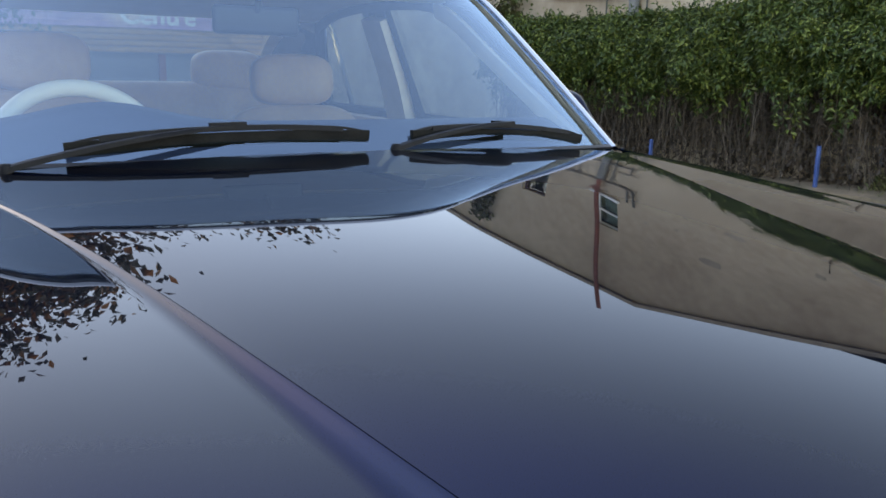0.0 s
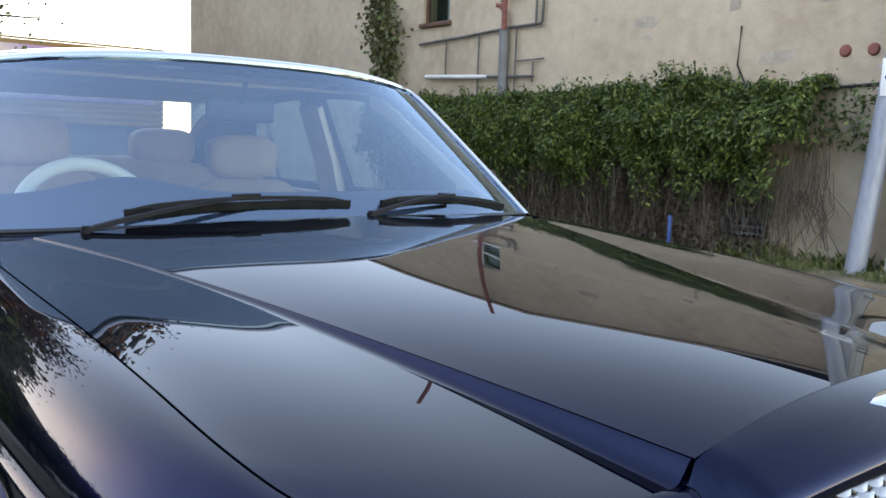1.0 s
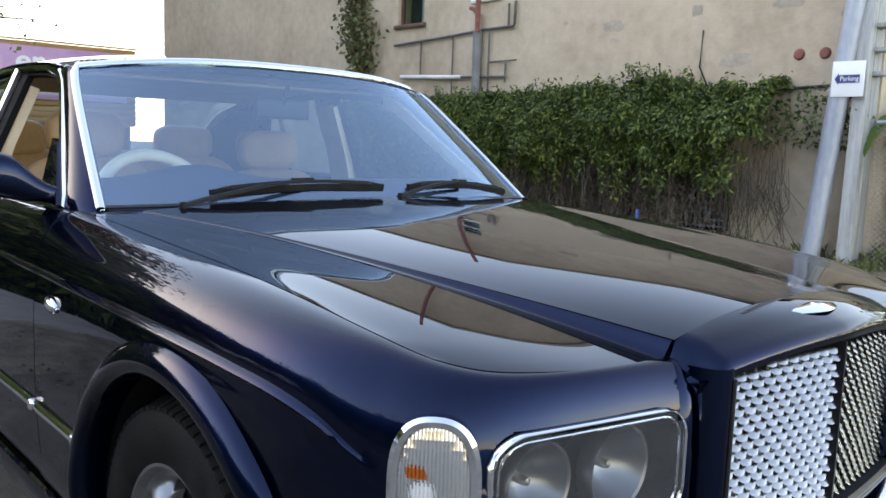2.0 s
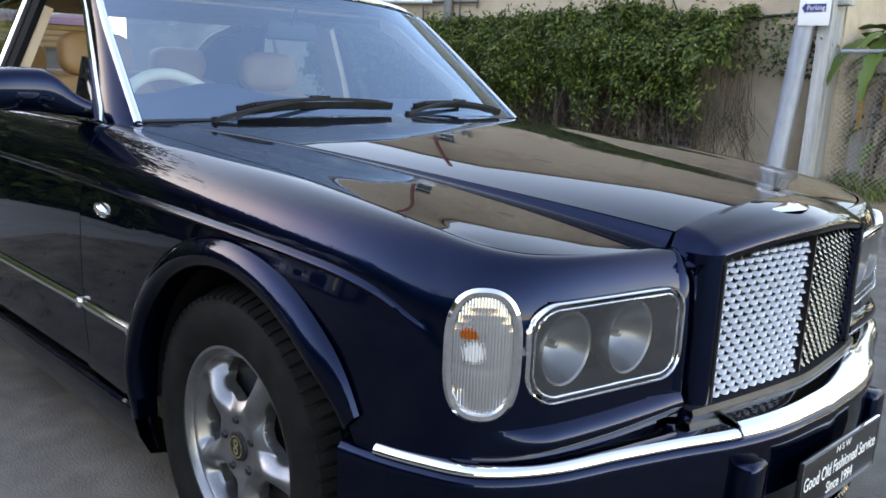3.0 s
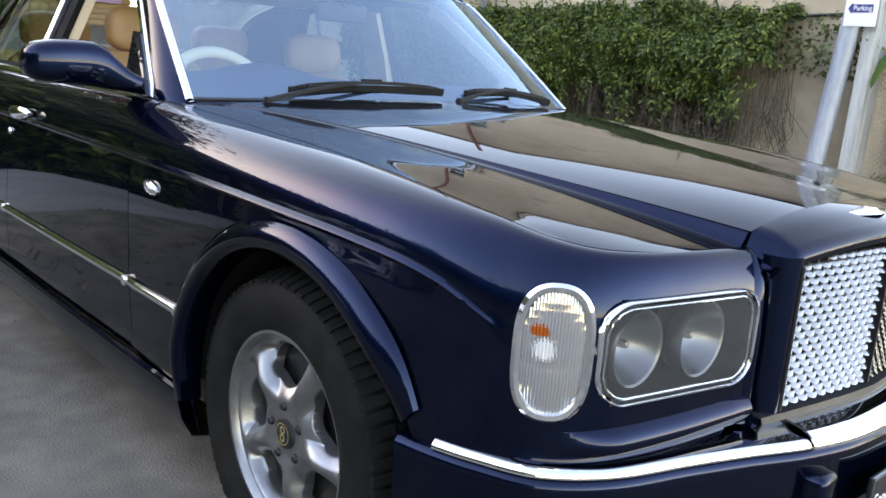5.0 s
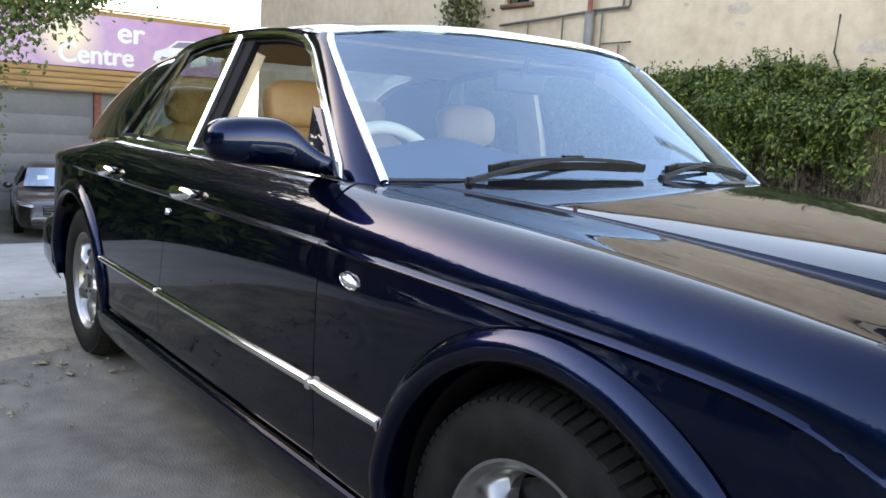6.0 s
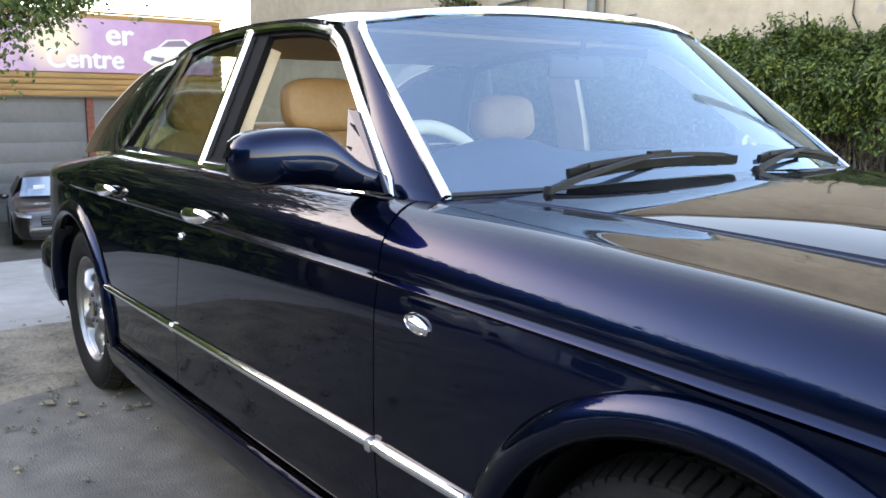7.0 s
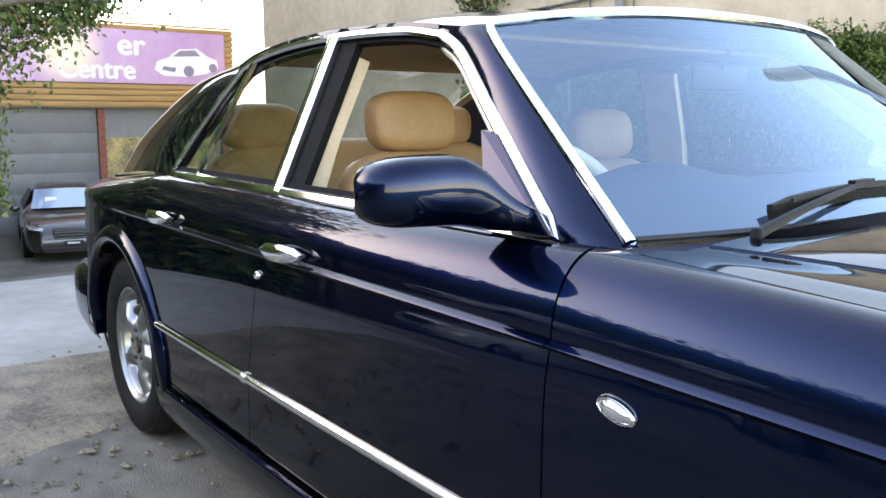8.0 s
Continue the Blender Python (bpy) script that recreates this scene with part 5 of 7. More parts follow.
v = []
gx = np.r_[-260, -120, -60, np.arange(-40, 14.1, 0.5), 20, 30, 60, 120, 260]
gy = np.r_[-260, -120, -60, -40, np.arange(-24, 24.1, 0.75), 60, 120, 260]
for x in gx:
    for y in gy:
        v.append((x, y, ground_z(x, y) + 0.006 * noise.noise(Vector((x * 0.6, y * 0.6, 0)))))
ASPHALT = mat("asphalt", (0.11, 0.11, 0.11), 0.85)
noisy(ASPHALT, (0.064, 0.056, 0.046), (0.165, 0.146, 0.119), 0.8, 0.6, 130, rough=(0.7, 0.95), contrast=(0.38, 0.62))
tagged(solid("ground", v, grid_faces(len(gx), len(gy)), ASPHALT), "worn grey asphalt yard with dusty patches", "ground", kind="structure")
DIRT = noisy(mat("dry_dirt", (0.2, 0.17, 0.13), 0.95), (0.085, 0.070, 0.052), (0.225, 0.185, 0.135), 4.5, 1.0, 45, contrast=(0.38, 0.62))
CONCRETE = noisy(mat("pale_concrete", (0.28, 0.26, 0.24), 0.85), (0.185, 0.172, 0.155), (0.30, 0.282, 0.258), 0.9, 0.4, 50)


def patch(name, outline, material, label, category="ground", lift=0.008, rings=3, wobble=0.18, grain=36):
    """A ragged-edged layer lying on the ground."""
    pts = []
    n = len(outline)
    for k in range(n):
        a, b = Vector(outline[k]), Vector(outline[(k + 1) % n])
        for j in range(grain // n + 1):
            p = a + (b - a) * j / (grain // n + 1)
            pts.append((p.x + wobble * noise.noise(Vector((p.x * 1.7, p.y * 1.7, 1))), p.y + wobble * noise.noise(Vector((p.x * 1.7, p.y * 1.7, 7)))))
    c = Vector((sum(p[0] for p in pts) / len(pts), sum(p[1] for p in pts) / len(pts)))
    vv, m = [], len(pts)
    for r in range(rings + 1):
        s = 1 - r / (rings + 1)
        for p in pts:
            x, y = c.x + (p[0] - c.x) * s, c.y + (p[1] - c.y) * s
            vv.append((x, y, ground_z(x, y) + (lift if r else -0.012)))
    vv.append((c.x, c.y, ground_z(c.x, c.y) + lift))
    ff = grid_faces(rings + 1, m, wrap=True)
    ff += [(rings * m + k, rings * m + (k + 1) % m, len(vv) - 1) for k in range(m)]
    return tagged(solid(name, vv, ff, material), label, category, kind="structure")


patch("concrete_apron", [(-4.35, -4.2), (-4.2, -0.7), (-4.25, 3.0), (-8.6, 3.2), (-8.9, -0.4), (-9.3, -4.2)], CONCRETE, "pale concrete apron leading to the workshop", rings=10, wobble=0.1, lift=0.02, grain=60)
v, nx, ny = [], 34, 120
for i in range(nx):
    for j in range(ny):
        y = -4.4 + 7.4 * j / (ny - 1)
        back, front = -4.36 + 0.06 * noise.noise(Vector((y * 2, 1, 0))), -3.15 + 0.55 * noise.noise(Vector((y * 0.9, 3, 0))) + 0.16 * noise.noise(Vector((y * 4, 5, 0)))
        u = i / (nx - 1)
        x = back + (front - back) * u
        rise = 0.016 * smooth01((1 - u) / 0.35) * smooth01(u / 0.04) + 0.010 * noise.noise(Vector((x * 5, y * 5, 2))) + 0.006 * noise.noise(Vector((x * 17, y * 17, 8)))
        v.append((x, y, ground_z(x, y) + rise * smooth01((1 - u) / 0.2) * smooth01(min(j, ny - 1 - j) / 6) - 0.012 * smooth01((u - 0.88) / 0.12) + 0.008))
tagged(solid("dirt_strip", v, grid_faces(nx, ny), DIRT), "strip of loose dirt and rubble", "ground", kind="structure")
# loose stones
sv, sf = [], []
for k in range(1500):
    x, y = random.triangular(-4.6, -2.0, -3.9), random.uniform(-3.8, 0.6)
    r = random.uniform(0.005, 0.022) * random.uniform(0.5, 1.3)
    b = len(sv)
    z = ground_z(x, y) + 0.012
    a0 = random.random() * 6
    ring = [(x + r * math.cos(a0 + a) * random.uniform(0.7, 1.2), y + r * math.sin(a0 + a) * random.uniform(0.7, 1.2), z) for a in (0, 1.25, 2.5, 3.77, 5.03)]
    sv += ring + [(x + r * 0.2, y, z + r * random.uniform(0.5, 0.9))]
    sf += [(b + j, b + (j + 1) % 5, b + 5) for j in range(5)]
tagged(solid("loose_stones", sv, sf, DIRT, smooth=False), "small loose stones on the dirt", "stones", kind="stuff")


# ---- foliage ----
def leaf_material(name, a, b, c):
    m = mat(name, a, 0.5)
    n, l, p = m.node_tree.nodes, m.node_tree.links, m.node_tree.nodes["Principled BSDF"]
    g, r = n.new("ShaderNodeNewGeometry"), n.new("ShaderNodeValToRGB")
    r.color_ramp.elements[0].color, r.color_ramp.elements[1].color = (*a, 1), (*c, 1)
    e = r.color_ramp.elements.new(0.6)
    e.color = (*b, 1)
    l.new(g.outputs["Random Per Island"], r.inputs["Fac"])
    l.new(r.outputs["Color"], p.inputs["Base Color"])
    p.inputs["Transmission Weight"].default_value = 0.0
    p.inputs["Specular IOR Level"].default_value = 0.35
    return m


GREEN = leaf_material("creeper_leaf", (0.018, 0.036, 0.007), (0.052, 0.086, 0.015), (0.17, 0.20, 0.040))
OLIVE = leaf_material("tree_leaf", (0.03, 0.06, 0.015), (0.07, 0.11, 0.03), (0.16, 0.17, 0.05))
AUTUMN = leaf_material("autumn_leaf", (0.022, 0.028, 0.012), (0.06, 0.045, 0.018), (0.42, 0.16, 0.03))
BROWN = leaf_material("dead_twig", (0.04, 0.03, 0.02), (0.075, 0.055, 0.04), (0.13, 0.10, 0.075))
BARK = noisy(mat("bark", (0.08, 0.06, 0.045), 0.9), (0.045, 0.035, 0.025), (0.12, 0.095, 0.07), 5, 0.8, 40, stretch=(1, 1, 0.3))


def leaf_mesh(points, size, spread=0.35, droop=0.4, facing=None, wide=0.33):
    """Folded pointed leaves, each of two faces meeting on the midrib."""
    vv, ff = [], []
    for p in points:
        s = size * random.uniform(0.6, 1.35)
        d = Vector((random.gauss(0, 1), random.gauss(0, 1), random.gauss(0, 0.6) - droop)).normalized()
        n = Vector((random.gauss(0, spread), random.gauss(0, spread), 1))
        if facing is not None:
            n += Vector(facing)
        w = d.cross(n).normalized()
        up = w.cross(d).normalized()
        p = Vector(p)
        b = len(vv)
        vv += [p, p + d * s * 0.45 + w * s * wide + up * s * 0.10, p + d * s - up * s * 0.08, p + d * s * 0.45 - w * s * wide + up * s * 0.10]
        ff += [(b, b + 1, b + 2), (b, b + 2, b + 3)]
    return vv, ff


# ---- the neighbouring building ----
WY = 8.0
PLASTER = noisy(mat("old_plaster", (0.38, 0.31, 0.24), 0.92), (0.39, 0.295, 0.205), (0.56, 0.45, 0.325), 0.7, 0.6, 22, contrast=(0.34, 0.64))
STAIN = noisy(mat("stained_plaster", (0.3, 0.25, 0.2), 0.95), (0.28, 0.228, 0.175), (0.45, 0.375, 0.29), 2.2, 0.6, 30)
def roof_line(x):
    """The eaves run level, then fall towards the fence end."""
    return WALL_TOP - 0.40 * max(0.0, x + 7.7)


holes = [(-10.77, -10.05, 3.28, 4.35), (-8.76, -8.22, 3.55, 4.3)]
xs = sorted({-20.9, -7.7, -5.0, -2.35, *[h[0] for h in holes], *[h[1] for h in holes]})
zs = sorted({-2.6, WALL_TOP, *[h[2] for h in holes], *[h[3] for h in holes]})
bm = bmesh.new()
for i in range(len(xs) - 1):
    for j in range(len(zs) - 1):
        cx, cz = (xs[i] + xs[i + 1]) / 2, (zs[j] + zs[j + 1]) / 2
        if any(h[0] < cx < h[1] and h[2] < cz < h[3] for h in holes):
            continue
        q = [bm.verts.new((x, WY, z)) for x, z in ((xs[i], zs[j]), (xs[i + 1], zs[j]), (xs[i + 1], zs[j + 1]), (xs[i], zs[j + 1]))]
        bm.faces.new(q)
for q in bm.verts:
    if q.co.z > WALL_TOP - 0.01:
        q.co.z = roof_line(q.co.x)
bmesh.ops.remove_doubles(bm, verts=bm.verts, dist=0.001)
ext = bmesh.ops.extrude_face_region(bm, geom=bm.faces[:])
for q in ext["geom"]:
    if isinstance(q, bmesh.types.BMVert):
        q.co.y += 0.35
bmesh.ops.recalc_face_normals(bm, faces=bm.faces)
wall = part("wall_north", bm, PLASTER, None, smooth=False)
tagged(wall, "tall weathered beige rendered building wall", "wall", kind="structure")
side_w = part("wall_east", box_bm(-2.7, WY + 0.353, -1, -2.35, WY + 9, roof_line(-2.35) - 0.02), PLASTER, None)
tagged(side_w, "return wall of the beige building", "wall", kind="structure")
west_w = part("wall_west", box_bm(-20.9, WY + 0.353, -2.8, -20.5, WY + 9, WALL_TOP - 0.02), PLASTER, None)
tagged(west_w, "far end wall of the beige building", "wall", kind="structure")
rv = []
for x in (-21.0, -7.7, -2.25):
    for y, dz in ((WY - 0.10, 0.004), (WY - 0.10, 0.11), (WY + 9, 0.11), (WY + 9, 0.004)):
        rv.append((x, y, roof_line(x) + dz))
roof_w = solid("roof_flat", rv, grid_faces(3, 4, wrap=True) + [(0, 1, 2, 3), (11, 10, 9, 8)], STAIN, smooth=False)
tagged(roof_w, "flat roof with a thin coping, falling to one side", "roof", kind="structure")
# ragged patches where the render has been repaired
def wall_patch(x, z, w, h, material=STAIN, name="render_patch", label="grey patch of repaired render", lift=0.004):
    pts = []
    for k in range(26):
        a = 2 * math.pi * k / 26
        r = 1 + 0.35 * noise.noise(Vector((math.cos(a) * 1.3 + x, math.sin(a) * 1.3, z)))
        pts.append((x + w / 2 * math.copysign(abs(math.cos(a)) ** 0.7, math.cos(a)) * r, WY - lift, z + h / 2 * math.copysign(abs(math.sin(a)) ** 0.7, math.sin(a)) * r))
    pts2 = [(p[0], WY + 0.02, p[2]) for p in pts]
    f = [tuple(range(26))] + [(k, (k + 1) % 26, 26 + (k + 1) % 26, 26 + k) for k in range(26)]
    return tagged(solid(name, pts + pts2, f, material, wall, smooth=False))


for k in range(16):
    x, z = random.uniform(-7.8, -2.6), random.uniform(2.2, 4.2)
    s = random.uniform(0.05, 0.26)
    wall_patch(x, z, s * random.uniform(0.8, 2.0), s * random.uniform(0.5, 1.1), lift=0.0025 + 0.0002 * k)
RUSTRED = noisy(mat("rust_red", (0.22, 0.07, 0.05), 0.8), (0.16, 0.05, 0.04), (0.3, 0.1, 0.07), 12)
for x in (-3.29, -2.99):
    v, f = lathe([(0.0, WY - 0.035), (0.05, WY - 0.03), (0.065, WY - 0.012), (0.068, WY + 0.01)], 22, "y", (x, 0, 2.39))
    tagged(solid("tie_plate", v, f, RUSTRED), "round rusty red wall tie plate on the render", "tie plate", "wall tie plates")

IRON = noisy(mat("dull_iron", (0.10, 0.10, 0.095), 0.6, 0.4), (0.07, 0.07, 0.065), (0.16, 0.155, 0.14), 6)
PVC = noisy(mat("white_pipe", (0.7, 0.69, 0.66), 0.4), (0.6, 0.59, 0.56), (0.76, 0.75, 0.72), 5)


def pipe(name, pts, r, material, label, parent=None):
    v, f = tube(pts, oval(r, r, 10))
    ob = solid(name, v, f, material, parent)
    return tagged(ob, label, "pipe", "wall pipes") if parent is None else ob


py = WY - 0.05
run = pipe("waste_pipe", [(-10.79, py, 2.93), (-9.4, py, 2.99), (-8.5, py, 3.04), (-7.85, py, 3.05), (-7.82, py, 3.08), (-7.81, py, 3.42)], 0.022, IRON, "sloping dark iron waste pipe run along the wall")
pipe("pipe_branch", [(-7.95, py, 3.06), (-7.95, py, 3.4)], 0.018, IRON, "", run)
stack = pipe("soil_pipe", [(-8.57, WY - 0.09, ground_z(-8.6, WY)), (-8.59, WY - 0.09, 3.03)], 0.075, noisy(mat("grey_stack", (0.17, 0.17, 0.165), 0.6), (0.13, 0.13, 0.125), (0.21, 0.21, 0.2), 4), "thick grey soil stack running down the wall")
pipe("vent_pipe", [(-8.55, WY - 0.14, 3.0), (-8.55, WY - 0.14, 6.75)], 0.04, RUSTRED, "", stack)
pipe("rusty_elbow", [(-8.62, WY - 0.07, 3.03), (-8.62, WY - 0.07, 3.28), (-8.72, WY - 0.07, 3.38), (-8.80, WY - 0.07, 3.40)], 0.035, RUSTRED, "", stack)
for x, z0, z1 in ((-10.05, 2.36, 2.95), (-9.22, 1.9, 3.0), (-8.36, 1.9, 3.03), (-7.98, 2.2, 2.5)):
    pipe("drop_pipe", [(x, py, z0), (x, py, z1)], 0.014, IRON, "thin iron drop pipe on the wall")
bar = pipe("white_pipe", [(-10.55, WY - 0.07, 2.37), (-8.97, WY - 0.07, 2.315)], 0.035, PVC, "short white plastic pipe across the wall")
pipe("dark_pipe", [(-8.97, WY - 0.07, 2.315), (-7.95, WY - 0.06, 2.29)], 0.022, IRON, "dark pipe joined to the white one")
pipe("dark_pipe", [(-8.36, WY - 0.05, 2.53), (-7.75, WY - 0.05, 2.54)], 0.012, IRON, "thin bracket pipe on the wall")
v, f = tube([(-8.5, WY - 0.03, 1.85), (-6.0, WY - 0.03, 1.92), (-4.0, WY - 0.03, 1.97), (-2.5, WY - 0.03, 2.05)], oval(0.018, 0.018, 8))
tagged(solid("wall_cable", v, f, BLACK), "dark cable running along the wall", "cable")
v, f = tube([(-4.55, WY - 0.02, 2.75), (-4.57, WY - 0.02, 2.3), (-4.4, WY - 0.02, 1.98)], oval(0.010, 0.010, 6))
tagged(solid("wall_cable", v, f, BLACK), "dark cable hanging down the wall", "cable")

BROWNWOOD = noisy(mat("brown_frame", (0.10, 0.045, 0.03), 0.5), (0.07, 0.03, 0.02), (0.14, 0.07, 0.045), 8)
ROOM = mat("room_dark", (0.05, 0.05, 0.055), 0.9)
CURTAIN = noisy(mat("curtain", (0.6, 0.6, 0.6), 0.9), (0.5, 0.5, 0.5), (0.7, 0.7, 0.7), 8, stretch=(6, 1, 0.4))
for n, (x0, x1, z0, z1) in enumerate(holes):
    frame_m = BROWNWOOD if n == 0 else WHITE
    win = tagged(thing(f"window_{n + 1}", "", ""), ("old brown sash window with a white curtain", "small white framed window")[n], "window", kind="structure")
    for nm, box in (("window_frame", (x0, x0 + 0.05, z0, z1)), ("window_frame", (x1 - 0.05, x1, z0, z1)), ("window_frame", (x0, x1, z1 - 0.05, z1)), ("window_frame", (x0 + 0.05, x1 - 0.05, (z0 + z1) / 2 - 0.025, (z0 + z1) / 2 + 0.025))):
        part(nm, box_bm(box[0] + 0.001, WY + 0.06, box[2] + 0.001, box[1] - 0.001, WY + 0.13, box[3] - 0.001, 0.006), frame_m, win)
    part("window_sill", box_bm(x0 - 0.06, WY - 0.06, z0 - 0.07, x1 + 0.06, WY + 0.12, z0 + 0.002, 0.01), frame_m, win)
    part("reveal", box_bm(x0, WY + 0.30, z0, x1, WY + 0.34, z1), ROOM, win)
    part("curtain", box_bm(x0 + 0.42 if n == 0 else x0 + 0.06, WY + 0.2, z0 + 0.05, x1 - 0.06, WY + 0.215, z1 - 0.05), CURTAIN, win)
    for za, zb in ((z0 + 0.0, (z0 + z1) / 2), ((z0 + z1) / 2, z1 - 0.05)):
        o = part("pane", box_bm(x0 + 0.05, WY + 0.095, za + 0.02, x1 - 0.05, WY + 0.099, zb - 0.02), SIDE_GLASS, win)
        o.visible_shadow = False

# vine on the wall
pts = []
for k in range(2600):
    z = random.uniform(1.7, WALL_TOP - 0.3)
    wdt = 0.16 + 0.30 * math.exp(-((z - 3.3) / 0.6) ** 2) + 0.12 * math.exp(-((z - 2.2) / 0.4) ** 2)
    pts.append((-11.8 + random.gauss(0, wdt * 0.6) + 0.12 * math.sin(z * 3), WY - random.uniform(0.02, 0.28), z))
v, f = leaf_mesh(pts, 0.10, 0.8, 0.8)
tagged(solid("wall_vine", v, f, leaf_material("vine_leaf", (0.06, 0.05, 0.025), (0.09, 0.09, 0.03), (0.10, 0.14, 0.04)), smooth=False), "half-dead brown and green vine climbing the wall", "vine", kind="stuff")

# creeper over the wall
def hedge_top(x):
    return 2.04 + 0.16 * noise.noise(Vector((x * 0.9, 0, 3))) + 0.12 * noise.noise(Vector((x * 3.1, 0, 5))) + 0.12 * math.exp(-((x + 5.1) / 0.5) ** 2) - 0.05 * smooth01((-7 - x) / 3)


pts = []
for k in range(78000):
    x = random.uniform(-11.6, -3.35)
    top = hedge_top(x)
    low = 1.06 + 0.22 * noise.noise(Vector((x * 1.3, 2, 0))) + (0.35 * smooth01((x + 4.3) / 0.9))
    u = random.random() ** 0.8
    z = low + (top - low) * u
    depth = 0.28 + 0.5 * math.sin(math.pi * min(1, 0.25 + 0.7 * u)) + 0.36 * noise.noise(Vector((x * 1.6, z * 1.8, 1))) + 0.20 * noise.noise(Vector((x * 4.2, z * 4.6, 7)))
    y = WY - depth * (1 - 0.35 * random.random() ** 2)
    if u > 0.93:
        y = WY - depth * random.random()
    pts.append((x, y, z + random.gauss(0, 0.03)))
for k in range(150):
    x = random.uniform(-11.5, -3.5)
    base, h = Vector((x, WY - random.uniform(0.1, 0.5), hedge_top(x) - 0.03)), random.uniform(0.05, 0.22)
    way = Vector((random.gauss(0, 0.35), random.gauss(-0.1, 0.2), 1)) * h
    pts += [base + way * u + Vector((random.gauss(0, 0.02), random.gauss(0, 0.02), 0)) for u in np.linspace(0, 1, 9)]
for k in range(260):
    x, y = random.uniform(-11.5, -3.6), WY - random.uniform(0.35, 0.8)
    z, run = random.uniform(0.95, 1.35), random.uniform(0.1, 0.45)
    pts += [(x + random.gauss(0, 0.03), y + random.gauss(0, 0.03), z - run * u) for u in np.linspace(0, 1, 16)]
v, f = leaf_mesh(pts, 0.072, 0.9, 0.8, (0, -0.6, 0.3), 0.22)
tagged(solid("creeper_hedge", v, f, GREEN, smooth=False), "dense green creeper spilling over the wall", "hedge", kind="stuff")
pts = [(random.uniform(-3.7, -2.4), WY - random.uniform(0.02, 0.3), random.uniform(1.35, 2.05)) for k in range(600)]
v, f = leaf_mesh(pts, 0.07, 0.6, 0.6)
tagged(solid("thin_creeper", v, f, OLIVE, smooth=False), "thin yellowing creeper shoots on the wall", "creeper", kind="stuff")
# bare hanging stems under it
tv, tf = [], []
for k in range(2600):
    x = random.uniform(-11.5, -3.2)
    z0, z1 = random.uniform(0.8, 1.5), random.uniform(0.0, 0.8)
    if x > -5.2 and random.random() < 0.45:
        continue
    y = WY - random.uniform(0.05, 0.55)
    a = [(x, y, z0), (x + random.gauss(0, 0.06), y + random.gauss(0, 0.04), (z0 + z1) / 2), (x + random.gauss(0, 0.14), y + random.gauss(0, 0.06), z1)]
    r = random.uniform(0.0015, 0.005)
    t = tube(a, [(-r, 0), (r * 0.5, r), (r * 0.5, -r)])
    b = len(tv)
    tv += t[0]
    tf += [tuple(i + b for i in q) for q in t[1]]
tagged(solid("bare_stems", tv, tf, leaf_material("stem_bark", (0.045, 0.034, 0.025), (0.085, 0.064, 0.046), (0.18, 0.14, 0.105)), smooth=False), "tangle of bare brown hanging stems", "stems", kind="stuff")
pts = [(random.uniform(-11.5, -4.0), WY - random.uniform(0.02, 0.35), random.uniform(0.0, 1.3)) for k in range(7000)]
v, f = leaf_mesh(pts, 0.075, 0.9, 0.9)
tagged(solid("dead_leaves", v, f, BROWN, smooth=False), "dry brown leaves under the creeper", "dead leaves", kind="stuff")
BLUE = noisy(mat("blue_post", (0.03, 0.12, 0.42), 0.5), (0.025, 0.07, 0.22), (0.05, 0.11, 0.30), 6)
for x, h in ((-7.5, 0.55), (-4.95, 0.5)):
    z = ground_z(x, WY - 0.6)
    o = part("blue_post", box_bm(x - 0.02, WY - 0.62, z, x + 0.02, WY - 0.58, z + h, 0.008), BLUE, None)
    tagged(o, "short blue painted post by the wall", "post", "blue posts")
grate = thing("window_grille", "rusty grey iron bars over a low opening", "window grille")
for k in range(9):
    x = -4.56 + 0.065 * k
    part("bar", box_bm(x - 0.008, WY - 0.09, 0.30, x + 0.008, WY - 0.07, 0.96), noisy(mat("bar_grey", (0.2, 0.22, 0.26), 0.6), (0.15, 0.17, 0.2), (0.26, 0.28, 0.32), 9) if k == 0 else bpy.data.materials["bar_grey"], grate)
for z in (0.32, 0.4, 0.48, 0.82):
    part("cross_bar", box_bm(-4.6, WY - 0.10, z, -4.0, WY - 0.085, z + 0.02), bpy.data.materials["bar_grey"], grate)
part("opening", box_bm(-4.58, WY - 0.066, 0.28, -4.02, WY + 0.002, 1.0), SHADE, grate)

# ---- verge, poles and fence ----
def verge_edge(x):
    return 7.2 + 0.40 * max(0.0, x + 1.9) - 0.02 * min(0.0, x + 1.9)


